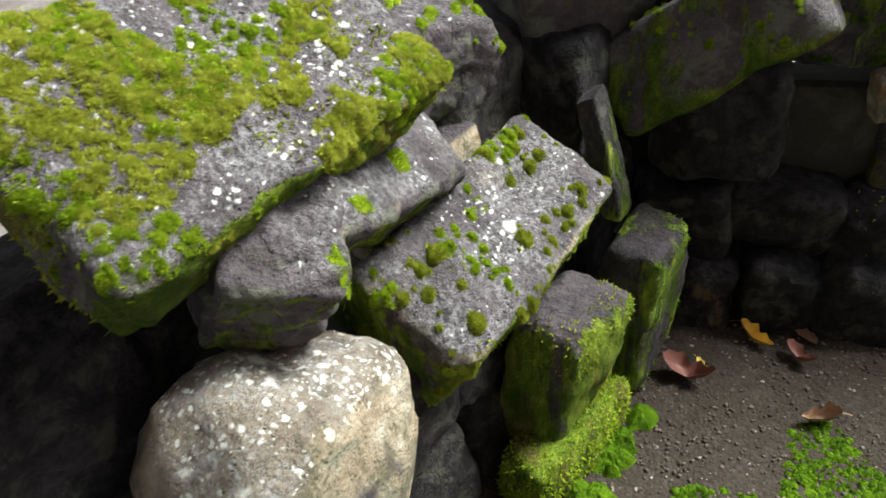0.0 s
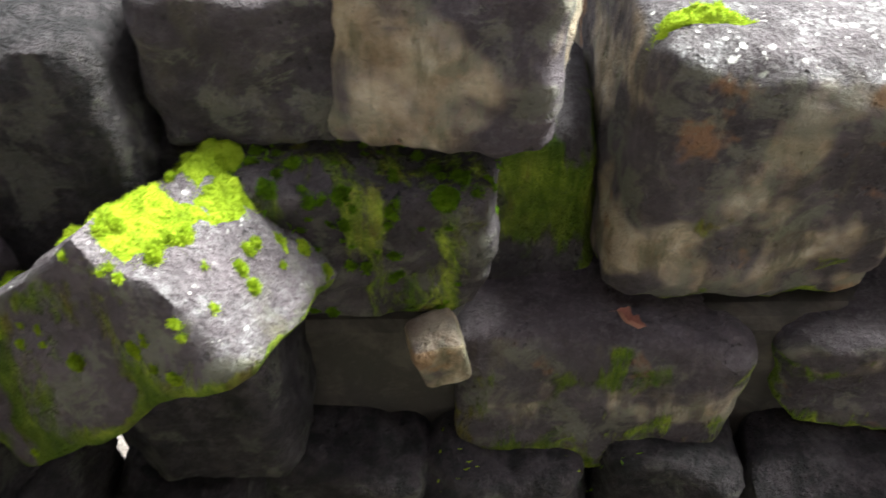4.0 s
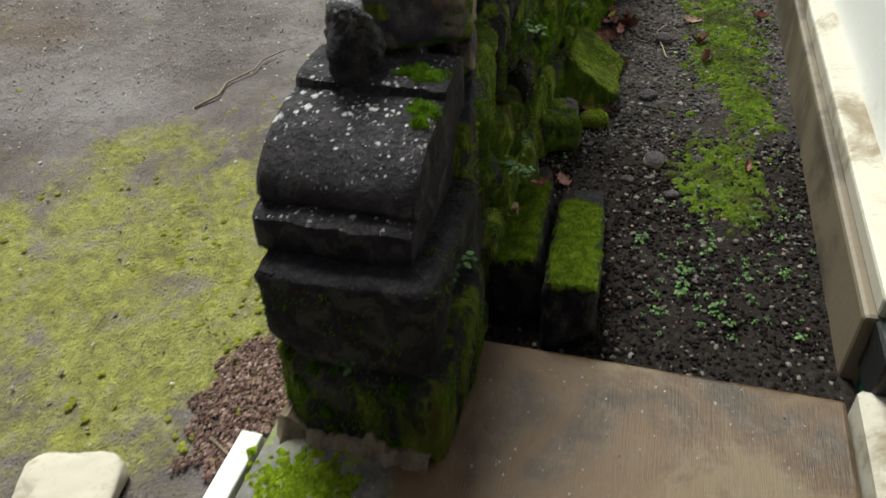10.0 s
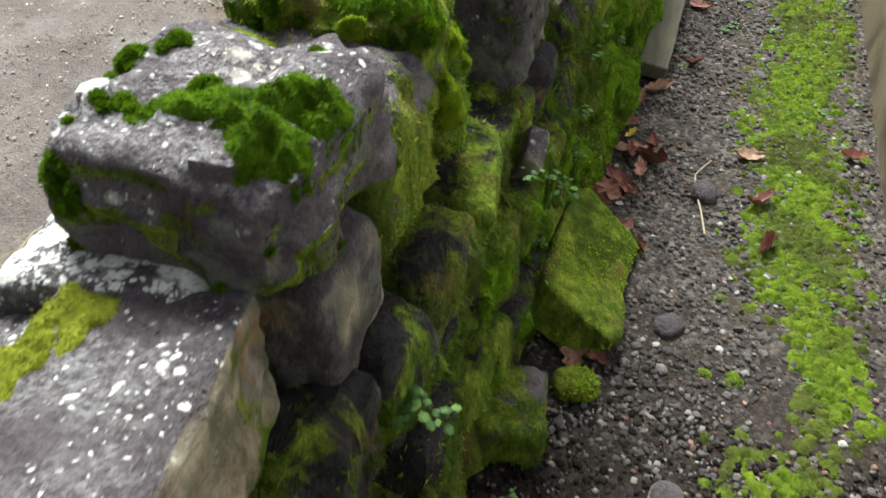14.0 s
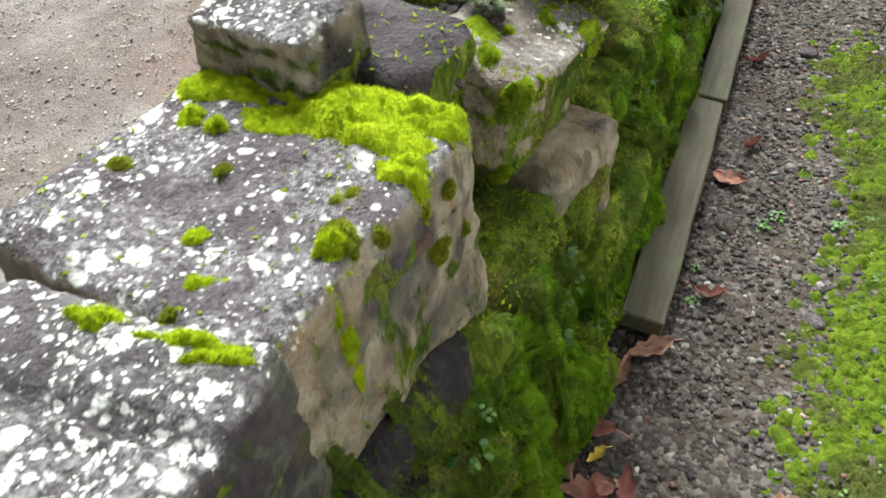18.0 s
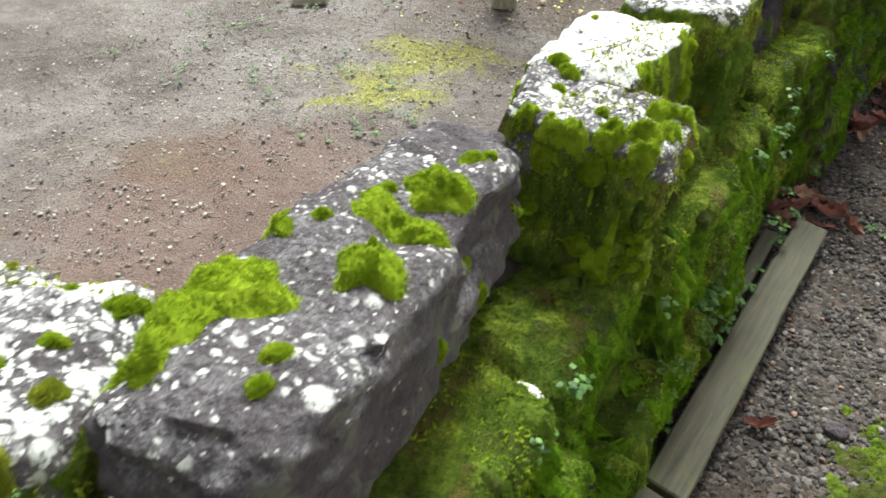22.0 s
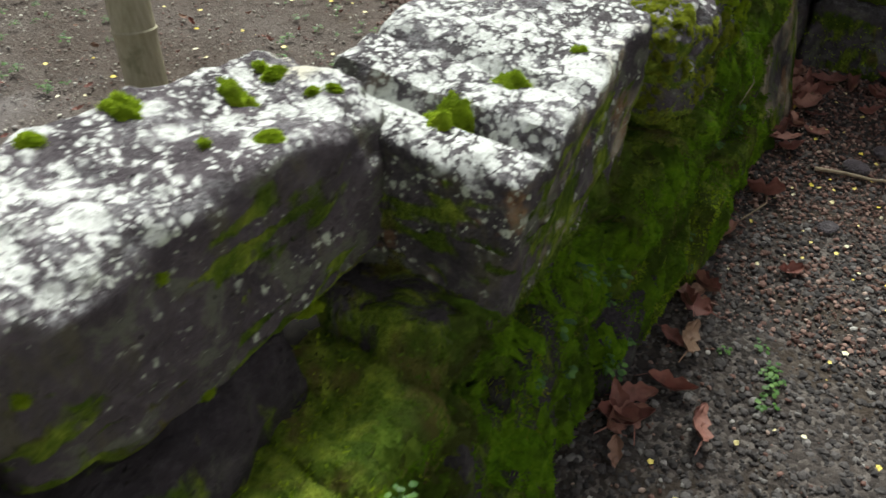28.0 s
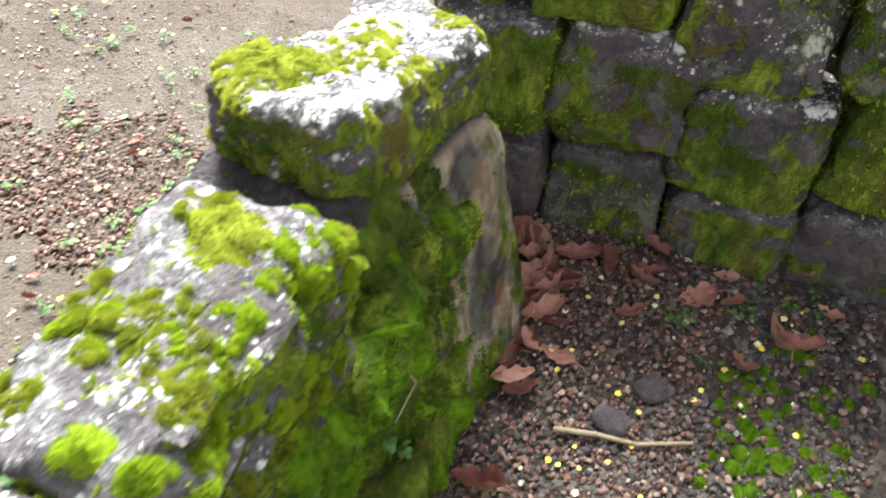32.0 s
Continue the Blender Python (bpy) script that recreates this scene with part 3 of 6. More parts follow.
def stone(wall, x, y, top, sx, sy, sz, yaw=0, tx=0, ty=0, moss=0.3, lichen=0.3, tan=0.0, seed=1, blocky=7.0, rough=1.0, res=12, jitter=0.1,
          grooves=(), chip=0.5, cuts=6, fuzz=0, fuzz_mat=None, label="", tag=None, slopes=(), damp_shade=0.0, bite=0.74, strata=0.0):
    """A stone of a wall: its middle, the height of its top, its size, turn and tilts; moss, lichen and tan are its cover."""
    q, quads = stone_shape((sx, sy, sz), seed, blocky * 1.5, rough, int(res * 1.3), jitter, grooves, chip, cuts, slopes, bite, strata)
    ob = part("stone", mesh_of("stone", q, quads, STONE), STONE, wall, label)
    ob.matrix_basis = pose(x, y, top - sz / 2, tx, ty, yaw)
    ob.color = (moss, lichen, tan, 1 - damp_shade)
    if fuzz:
        m3 = np.array(ob.matrix_basis.to_3x3())
        at = np.array([x, y, top - sz / 2])

        def keep(pt, nr):
            wp = pt @ m3.T + at
            k = np.array([noise.noise(Vector(w) * 6.0) for w in wp])
            return k > 0.42 - moss * 0.62

        pt, nr = quad_samples(q, quads, fuzz, seed + 7, keep)
        if len(pt):
            v, f = blades(pt, nr, seed + 3, length=0.011, lift=-0.25)
            tagged(part("moss", mesh_of("moss", v, f, fuzz_mat or MOSS, False), MOSS_OLD, ob, "short shaggy green moss"), kind="stuff")
    if tag:
        STONES[tag] = ob
    return ob


TREES = {}


def surface_z(ob, x, y, default):
    """The height of the top of a stone over a place on the plan."""
    if ob.name not in TREES:
        me = ob.data
        TREES[ob.name] = BVHTree.FromPolygons([v.co for v in me.vertices], [tuple(p.vertices) for p in me.polygons])
    inv = ob.matrix_basis.inverted()
    loc = TREES[ob.name].ray_cast(inv @ Vector((x, y, 3)), (inv.to_3x3() @ Vector((0, 0, -1))).normalized())[0]
    return (ob.matrix_basis @ loc).z if loc is not None else default


def moss_mat(on, x, y, rx, ry, h=0.02, yaw=0, seed=1, material=None, count=700, length=0.01, z=None, wobble=0.35):
    """A cushion of moss that follows the stone under it: a mound with an uneven edge, covered with short leaves."""
    mtl = material or MOSS
    rng = np.random.default_rng(seed)
    rings, seg = 9, 30
    before, edge_at = [None] * seg, [None] * seg
    verts, faces = [], []
    if z is None and surface_z(on, x, y, None) is None:
        return None
    base = z if z is not None else surface_z(on, x, y, None)
    cz, sn = math.cos(radians(yaw)), math.sin(radians(yaw))
    inv = on.matrix_basis.inverted()
    for i in range(rings + 1):
        r = i / rings
        for j in range(seg):
            a = 2 * math.pi * j / seg
            edge = 1 + wobble * (noise.noise(Vector((math.cos(a) * 1.6 + seed, math.sin(a) * 1.6, seed * 0.7))) * 1.6 + 0.5 * noise.noise(Vector((math.cos(a) * 5, math.sin(a) * 5 + seed, 2.0))))
            lx, ly = math.cos(a) * r * rx * edge, math.sin(a) * r * ry * edge
            wx, wy = x + lx * cz - ly * sn, y + lx * sn + ly * cz
            s = surface_z(on, wx, wy, None) if z is None else z
            inner = before[j] if i else s
            if s is None or (inner is not None and s < inner - 0.02):
                s = (inner if inner is not None else base) - 0.006
                if i:
                    wx, wy = edge_at[j]
            elif inner is not None and s > inner + 0.03:
                s = inner + 0.03
            before[j], edge_at[j] = s, (wx, wy)
            lump = 0.75 + 0.6 * noise.noise(Vector((wx * 38, wy * 38, seed))) + 0.5 * noise.noise(Vector((wx * 90, wy * 90, seed)))
            up = h * lump * (1 - r**3) - 0.004
            verts.append(inv @ Vector((wx, wy, s + up)))
    for i in range(rings):
        for j in range(seg):
            k = (j + 1) % seg
            faces.append((i * seg + j, (i + 1) * seg + j, (i + 1) * seg + k, i * seg + k))
    ob = part("moss", mesh_of("moss", verts, faces, mtl), mtl, on, "bright green cushion of moss")
    q = np.array([tuple(v) for v in verts])
    if count:
        pt, nr = quad_samples(q, faces, count, seed + 5, lambda p, n: p[:, 0] > -9)
        v, f = blades(pt, nr, seed + 9, length=length, width=length * 0.17)
        tagged(part("moss", mesh_of("moss", v, f, mtl, False), mtl, on, "short upright moss leaves"), kind="stuff")
    return ob


# ---- ground ----
def sheet(name, xs, ys, z, material, rough=0.0, freq=3.0):
    verts = [(x, y, z + rough * noise.noise(Vector((x * freq, y * freq, 1.7)))) for y in ys for x in xs]
    n = len(xs)
    faces = [(j * n + i, j * n + i + 1, (j + 1) * n + i + 1, (j + 1) * n + i) for j in range(len(ys) - 1) for i in range(n - 1)]
    return new(name, mesh_of(name, verts, faces, material))


def rise(x, y):
    """How far the litter is banked up against the end wall."""
    u = np.clip((y - 6.7) / 0.6, 0, 1)
    return 0.1 * u * u * (3 - 2 * u) * (x > 0)


def spaced(*cuts):
    out = []
    for a, b, n in cuts:
        out += [a + (b - a) * i / n for i in range(n)]
    return out + [cuts[-1][1]]


ground = sheet("ground", spaced((-60, -4, 14), (-4, -0.2, 60), (-0.2, 60, 14)), spaced((-60, -5, 14), (-5, 9, 170), (9, 60, 14)), -0.012, EARTH, 0.012, 2.5)
tagged(ground, "trodden brown earth with thin moss outside the wall", "ground", kind="structure")
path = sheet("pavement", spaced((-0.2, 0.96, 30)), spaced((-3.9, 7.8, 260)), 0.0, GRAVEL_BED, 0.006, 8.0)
for v in path.data.vertices:
    v.co.z += rise(v.co.x, v.co.y)
tagged(path, "dark gravel path between the wall and the building", "path", kind="structure")

# concrete pad in the gateway
pad = part("floor", box_bm(-0.3, 0.92, -1.05, 0.3, -0.1, 0.055, 0.012, 2), CONCRETE, None)
tagged(pad, "wet brown-stained concrete pad in the gateway", "floor", kind="structure")

# ---- building beside the path ----
building = new("house")
tagged(building, "whitewashed building on a stained plinth beside the path", "house", kind="structure")
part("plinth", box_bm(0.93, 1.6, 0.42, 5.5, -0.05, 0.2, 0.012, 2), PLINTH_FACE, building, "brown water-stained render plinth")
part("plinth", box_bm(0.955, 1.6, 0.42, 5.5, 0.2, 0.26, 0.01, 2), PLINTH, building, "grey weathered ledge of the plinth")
part("wall", box_bm(1.04, 1.6, 0.42, 5.5, 0.26, 2.9), WHITEWASH, building, "white painted wall with stains")
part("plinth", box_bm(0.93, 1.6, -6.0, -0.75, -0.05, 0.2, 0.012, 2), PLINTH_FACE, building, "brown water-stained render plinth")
# unseen set-back wall, added to cut the light behind the corner
part("wall", box_bm(1.9, 2.2, -6.0, -0.75, 0.2, 2.9), WHITEWASH, building, "white painted wall")
part("wall", box_bm(1.6, 1.9, -0.75, 5.5, -0.05, 2.9), WHITEWASH, building, "white painted wall")
part("door_frame", box_bm(0.97, 1.06, 0.3, 0.42, 0.0, 2.3, 0.006), GREEN_PAINT, building, "green painted door post")
part("door_foot", box_bm(0.955, 1.075, 0.285, 0.42, 0.055, 0.2, 0.006), BLACK_PAINT, building, "black painted foot of the post")
part("threshold", box_bm(0.93, 1.6, -0.75, 0.3, -0.05, 0.1, 0.01), PLINTH, building)
# roof edge out of view, added only to hold back light from above
unseen_eave = bmesh.new()
for y0, y1, xe in ((-6.2, -1.2, 0.8), (-1.2, 5.6, 0.85)):
    vs = [unseen_eave.verts.new(p) for p in ((xe, y0, 2.4), (xe, y1, 2.4), (2.4, y1, 3.3), (2.4, y0, 3.3), (xe, y0, 2.46), (xe, y1, 2.46), (2.4, y1, 3.36), (2.4, y0, 3.36))]
    for f in ((0, 1, 2, 3), (7, 6, 5, 4), (0, 4, 5, 1), (1, 5, 6, 2), (2, 6, 7, 3), (3, 7, 4, 0)):
        unseen_eave.faces.new([vs[i] for i in f])
part("roof", unseen_eave, TERRACOTTA, building, "unseen tiled eave added to shade the path side")


# ---- walls ----
def wall(name, label, core):
    w = new(name)
    tagged(w, label, "stone wall", kind="structure")
    x0, x1, y0, y1, z1, yaw = core
    # added block that stops light and blackens the gaps between stones
    c = part("core", box_bm(x0, x1, y0, y1, -0.05, z1, 0.03, 2), GAP_DARK, w, "dark block added inside the wall to close its gaps to light")
    c.matrix_basis = pose(0, 0, 0, 0, 0, yaw)
    return w


# near-black, so gaps between the stones look deep in shade
GAP_DARK = paint_material("gap_dark", (0.02, 0.017, 0.014), (0.05, 0.042, 0.035), 0.45, 0.65, 0.95, 12)

wall_c = wall("wall_2", "long low wall of loosely stacked mossy stones", (-0.3, -0.07, 0.2, 7.3, 0.5, 0))
wall_b = wall("wall_1", "dark wall of stacked volcanic stones by the gateway", (-0.3, -0.13, -3.2, -1.1, 0.6, 0))
wall_a = tagged(new("wall_3"), "short tumbled wall of mossy stones closing the corner", "stone wall", kind="structure")
wall_d = wall("wall_4", "end wall of squared mossy stones", (0.5, 2.6, 7.58, 7.72, 0.55, 4))

S = stone
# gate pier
# dark wet stone; the shade on its sides is in the colour too
S(wall_c, -0.09, 0.14, 0.27, 0.38, 0.42, 0.25, 0, moss=0.55, lichen=0.05, tan=0.1, seed=11, jitter=0.04, fuzz=6000, fuzz_mat=MOSS_DEEP, tag="pier1", damp_shade=0.85)
S(wall_c, -0.1, 0.15, 0.5, 0.36, 0.4, 0.24, 1, moss=0.28, lichen=0.1, seed=12, jitter=0.04, fuzz=2200, fuzz_mat=MOSS_DEEP, tag="pier2", damp_shade=0.9)


def moulded_cap(parent):
    """The pier's cap: a run of fillet, roll and band across its front."""
    prof = [(0.06, 0.47), (0.032, 0.482), (0.02, 0.5), (0.018, 0.53), (0.018, 0.566), (0.032, 0.576), (0.058, 0.58)]
    for i in range(9):
        a = math.radians(4 + i * 10.5)
        prof.append((0.272 - 0.222 * math.cos(a), 0.588 + 0.118 * math.sin(a)))
    prof += [(0.276, 0.708), (0.282, 0.724), (0.3, 0.731), (0.36, 0.734), (0.42, 0.735), (0.42, 0.47)]
    nx = 22
    verts, faces = [], []
    for i in range(nx + 1):
        x = -0.29 + 0.315 * i / nx
        end = 0.01 if i in (0, nx) else 0
        for y, z in prof:
            v = Vector((x * 9, y * 9, z * 9))
            d = noise.noise(v * 1.7) * 0.006 + noise.noise(v * 6) * 0.003
            verts.append((x, y + d + end, z + d - end * 0.5))
    m = len(prof)
    for i in range(nx):
        for j in range(m):
            k = (j + 1) % m
            faces.append((i * m + j, (i + 1) * m + j, (i + 1) * m + k, i * m + k))
    faces += [tuple(range(m)), tuple(nx * m + j for j in reversed(range(m)))]
    ob = part("stone", mesh_of("stone", verts, faces, STONE), STONE, parent, "dark moulded temple stone with a rounded fillet")
    # low alpha: wet black stone, with shade also put into the colour
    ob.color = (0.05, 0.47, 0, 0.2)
    return ob


cap0 = moulded_cap(wall_c)
S(wall_c, -0.17, 0.325, 0.9, 0.115, 0.1, 0.185, 20, moss=0.05, lichen=0.12, seed=14, blocky=2.0, tag="oval", label="small rounded dark stone on the pier", damp_shade=0.75, rough=3.0, res=18)
S(wall_c, -0.08, 0.99, 0.83, 0.15, 0.18, 0.26, 4, moss=0.25, lichen=0.2, tan=0.45, seed=106, blocky=5, damp_shade=0.3, res=16)
S(wall_c, -0.03, 0.62, 0.71, 0.07, 0.12, 0.2, 8, moss=0.15, lichen=0.1, tan=0.5, seed=109, blocky=5, damp_shade=0.2, res=14)
S(wall_c, -0.26, 0.96, 0.84, 0.24, 0.26, 0.2, 8, moss=0.2, lichen=0.62, seed=110, blocky=5, res=16)
S(wall_c, -0.12, 6.74, 0.66, 0.3, 0.3, 0.34, -6, moss=0.5, lichen=0.2, damp_shade=0.4, seed=108, blocky=4, rough=1.6, res=16, fuzz=900, fuzz_mat=MOSS_DEEP)
S(wall_c, -0.06, 3.65, 0.5, 0.26, 0.42, 0.52, 6, moss=0.72, lichen=0.1, damp_shade=0.5, seed=113, blocky=4, rough=1.8, res=16, fuzz=3000, fuzz_mat=MOSS_DEEP)
# added to close the gap under a cap, darkened to stand for shade
S(wall_c, -0.24, 5.02, 0.68, 0.3, 0.42, 0.42, 4, moss=0.45, lichen=0.1, damp_shade=0.75, seed=114, blocky=4, rough=1.6, res=14, fuzz=900, fuzz_mat=MOSS_DEEP)
S(wall_c, 0.0, 0.46, 0.62, 0.1, 0.26, 0.62, 3, moss=0.45, lichen=0.1, tan=0.1, seed=15, blocky=5, fuzz=900, damp_shade=0.8)
# caps along the long wall
S(wall_c, -0.125, 0.655, 0.885, 0.22, 0.47, 0.18, 13, -9, -3, moss=0.3, lichen=0.47, tan=0.62, seed=21, blocky=8, tag="c1", label="long grey cap stone spotted with white lichen", damp_shade=0.0, cuts=3, bite=0.9, res=22, jitter=0.05)
S(wall_c, -0.23, 0.72, 0.81, 0.22, 0.5, 0.2, 8, moss=0.3, lichen=0.55, seed=22, blocky=5)
S(wall_c, -0.165, 1.03, 0.99, 0.3, 0.28, 0.18, 6, moss=0.35, lichen=0.5, seed=23, blocky=3.4, rough=2.2, chip=1.0, res=16, tag="c2", label="rough black boulder with a cushion of green moss")
S(wall_c, -0.2, 1.24, 0.9, 0.36, 0.22, 0.24, -6, 4, 0, moss=0.6, lichen=0.35, seed=24, blocky=4, rough=1.5, tag="c3a", fuzz=1600, fuzz_mat=MOSS_OLD)
S(wall_c, -0.2, 1.41, 0.95, 0.38, 0.24, 0.24, 4, moss=0.7, lichen=0.3, seed=25, blocky=3.4, rough=2.4, fuzz=5200, res=16, tag="c3", fuzz_mat=MOSS_DEEP)
S(wall_c, -0.29, 1.555, 0.985, 0.34, 0.21, 0.28, 6, moss=0.42, lichen=0.56, seed=26, blocky=9, rough=1.2, tag="c4", label="squared upright stone crusted with pale lichen", fuzz=1100, res=22, cuts=3, bite=0.88)
S(wall_c, -0.18, 1.84, 0.87, 0.36, 0.34, 0.26, 4, moss=0.28, lichen=0.54, tan=0.05, seed=27, blocky=9, res=30, jitter=0.05, grooves=((-0.1, 0, 0.03), (-0.1, 0.018, 0.014), (0.045, 0.016, 0.014)), tag="c5", label="grooved temple stone spotted with white lichen", cuts=2, bite=0.9)
S(wall_c, -0.2, 2.22, 0.865, 0.43, 0.42, 0.34, -8, moss=0.3, lichen=0.5, tan=0.75, seed=28, blocky=10, res=26, jitter=0.05, tag="c6", label="big squared block with a mat of bright moss", fuzz=900, cuts=2, bite=0.92)
S(wall_c, -0.26, 2.435, 0.965, 0.2, 0.15, 0.125, -12, 3, 2, moss=0.36, lichen=0.52, seed=29, blocky=6, tag="c7", label="flat pale lichened stone lying on the wall", cuts=3, bite=0.88, jitter=0.05, res=20, tan=0.55)
S(wall_c, -0.215, 2.58, 0.88, 0.165, 0.125, 0.18, 15, -8, 10, moss=0.55, lichen=0.2, damp_shade=0.4, seed=30, blocky=2.6, tag="c7b", res=18)
S(wall_c, -0.055, 2.745, 0.79, 0.21, 0.34, 0.175, -9, -10, 14, moss=0.42, lichen=0.46, tan=0.84, seed=31, blocky=7, fuzz=1400, tag="c8", cuts=2, bite=0.9, res=20)
S(wall_c, 0.01, 2.77, 0.59, 0.18, 0.24, 0.26, -14, 0, 3, moss=0.05, lichen=0.05, tan=0.95, seed=32, blocky=4.5, tag="c8b", res=18, cuts=2)
S(wall_c, 0.0, 3.37, 0.545, 0.17, 0.2, 0.26, 12, moss=0.3, lichen=0.62, seed=46, blocky=5, label="small dark stone with a white lichen tip", res=18)
S(wall_c, -0.36, 2.86, 0.895, 0.38, 0.32, 0.2, 30, -12, 8, moss=0.52, lichen=0.6, tan=0.3, seed=33, blocky=3.6, rough=1.2, tag="c9", label="rounded stone with ochre moss and pale lichen", fuzz=2200, fuzz_mat=MOSS_OLD, res=20, cuts=3, bite=0.86)
S(wall_c, -0.12, 3.25, 0.89, 0.25, 0.78, 0.2, 15, -9, -2, moss=0.15, lichen=0.5, seed=34, blocky=3.6, rough=1.2, chip=0.8, res=30, tag="c10", label="long jagged dark rock with moss and lichen", damp_shade=0.2, strata=0.01, cuts=4, bite=0.84)
S(wall_c, -0.225, 3.58, 0.815, 0.19, 0.26, 0.24, 18, moss=0.15, lichen=0.4, seed=35, blocky=3.6, rough=1.7, tag="c10b", strata=0.01, res=20, cuts=3, bite=0.85)
S(wall_c, -0.145, 3.89, 0.815, 0.37, 0.27, 0.74, 8, 0, 8, moss=0.55, lichen=0.56, seed=36, blocky=4.5, rough=1.4, fuzz=5200, tag="c11", label="mossy block with white lichen on its top", cuts=2, bite=0.88, jitter=0.05, res=24, fuzz_mat=MOSS_OLD)
S(wall_c, -0.175, 4.115, 0.825, 0.25, 0.33, 0.42, 2, 0, -4, moss=0.72, lichen=0.7, seed=37, blocky=8, fuzz=3600, tag="c12", label="squared cap stone with a white lichen crust", fuzz_mat=MOSS_OLD, cuts=2, bite=0.92, jitter=0.04, res=22)
S(wall_c, -0.15, 4.46, 0.85, 0.28, 0.34, 0.36, 7, -5, -2, moss=0.66, lichen=0.64, seed=38, blocky=6, fuzz=2600, tag="c13", fuzz_mat=MOSS_OLD, cuts=3, bite=0.88, res=22)
S(wall_c, -0.185, 4.745, 0.865, 0.26, 0.23, 0.26, 8, 6, 4, moss=0.52, lichen=0.67, seed=39, blocky=6, tag="c14", label="white lichened cap stone", fuzz=1800, fuzz_mat=MOSS_OLD, cuts=3, bite=0.88, res=22)
S(wall_c, -0.235, 5.19, 0.9, 0.24, 0.57, 0.25, -2, -5, 6, moss=0.22, lichen=0.58, seed=40, blocky=5, rough=1.4, res=24, tag="c15", label="long dark cap stone whitened by lichen", cuts=3, bite=0.88)
S(wall_c, -0.1, 5.66, 0.852, 0.35, 0.5, 0.3, 2, 2, 2, moss=0.3, lichen=0.61, tan=0.45, seed=41, blocky=10, res=30, jitter=0.05, grooves=((-0.165, 0, 0.016), (-0.165, 0.018, 0.018), (-0.05, 0.018, 0.012)), tag="c16", label="grooved temple stone whitened by lichen", cuts=2, bite=0.92)
S(wall_c, -0.05, 6.09, 0.775, 0.32, 0.25, 0.2, -4, -8, 0, moss=0.45, lichen=0.5, seed=42, blocky=3.6, rough=1.9, fuzz=1300, tag="c17", label="rough mossy stone with lichen spots", fuzz_mat=MOSS_OLD, res=22, cuts=3, bite=0.86)
S(wall_c, -0.04, 6.42, 0.765, 0.26, 0.43, 0.38, 3, -3, 2, moss=0.5, lichen=0.5, seed=43, blocky=3.6, rough=2.0, chip=1.0, res=26, fuzz=2000, tag="c18", label="jagged moss-grown rock", strata=0.02, cuts=4, bite=0.82)
S(wall_c, -0.08, 6.96, 0.77, 0.27, 0.46, 0.17, -10, -7, -2, moss=0.5, lichen=0.56, seed=44, blocky=3.6, fuzz=1500, tag="c19", res=20, cuts=3, rough=1.6, fuzz_mat=MOSS_OLD, bite=0.88)
S(wall_c, 0.07, 7.0, 0.6, 0.13, 0.34, 0.62, -8, 0, -14, moss=0.46, lichen=0.3, tan=0.6, seed=45, blocky=6, jitter=0.06, fuzz=900, label="tall upright slab in the corner", fuzz_mat=MOSS_DEEP)


def courses(w, along, face, levels, seed, moss, lean=0.0, place=None, fuzz=900, tan=0.05, depth=0.24, lichen=0.05, greens=None, damp_shade=0.2):
    """Rows of uneven lower stones along a wall: the stretch, the inner face at the foot, and heights of the rows."""
    rng = random.Random(seed)
    for z0, z1 in levels:
        y = along[0] + rng.uniform(0, 0.1)
        while y < along[1]:
            ln = rng.uniform(0.15, 0.34)
            h = (z1 - z0) * rng.uniform(0.9, 1.12)
            x = face - lean * (z0 + z1) / 2 + rng.uniform(-0.025, 0.03)
            if 3.46 < y + ln / 2 < 3.84 and z0 > 0.1:
                y += ln
                continue
            at = (x - depth / 2, y + ln / 2)
            if place:
                at = place(*at)
            ob = S(w, at[0], at[1], z0 + h, depth, ln, h + 0.02, rng.uniform(-7, 7) + (at[2] if place else 0), rng.uniform(-7, 7), rng.uniform(-4, 4),
                   moss=moss + rng.uniform(-0.14, 0.14), lichen=lichen, tan=tan + rng.choice((0, 0, 0, 0.25)), damp_shade=damp_shade, seed=rng.randrange(9999), blocky=rng.choice((3.4, 4.2, 5.5)),
                   rough=1.5, res=9, jitter=0.2, chip=0.9, fuzz=int(fuzz * ln * h * 16), fuzz_mat=rng.choice(greens or (MOSS_OLD, MOSS_DEEP, MOSS, MOSS)))
            y += ln * rng.uniform(0.9, 1.02)


# courses near the gate are darkened for wet and for shade alike
courses(wall_c, (0.4, 1.4), 0.09, ((-0.03, 0.22), (0.22, 0.44), (0.44, 0.66)), 3, 0.54, 0.1, damp_shade=0.9, fuzz=1100, greens=(MOSS_DEEP, MOSS_DEEP, MOSS_OLD))
courses(wall_c, (1.4, 2.1), 0.11, ((-0.03, 0.22), (0.22, 0.44), (0.44, 0.6)), 8, 0.6, 0.15, damp_shade=0.8, fuzz=1500, greens=(MOSS_DEEP,))
courses(wall_c, (2.1, 4.35), 0.17, ((-0.03, 0.2), (0.2, 0.4), (0.4, 0.56)), 4, 0.78, 0.16, fuzz=2800)
courses(wall_c, (4.35, 5.2), 0.1, ((-0.03, 0.2), (0.2, 0.4), (0.4, 0.56)), 9, 0.7, 0.1, fuzz=1800, damp_shade=0.5, greens=(MOSS, MOSS_DEEP))
courses(wall_c, (5.2, 5.9), 0.14, ((-0.03, 0.22), (0.22, 0.42), (0.42, 0.58)), 5, 0.58, 0.16, fuzz=1800, damp_shade=0.5, greens=(MOSS_DEEP, MOSS_OLD))
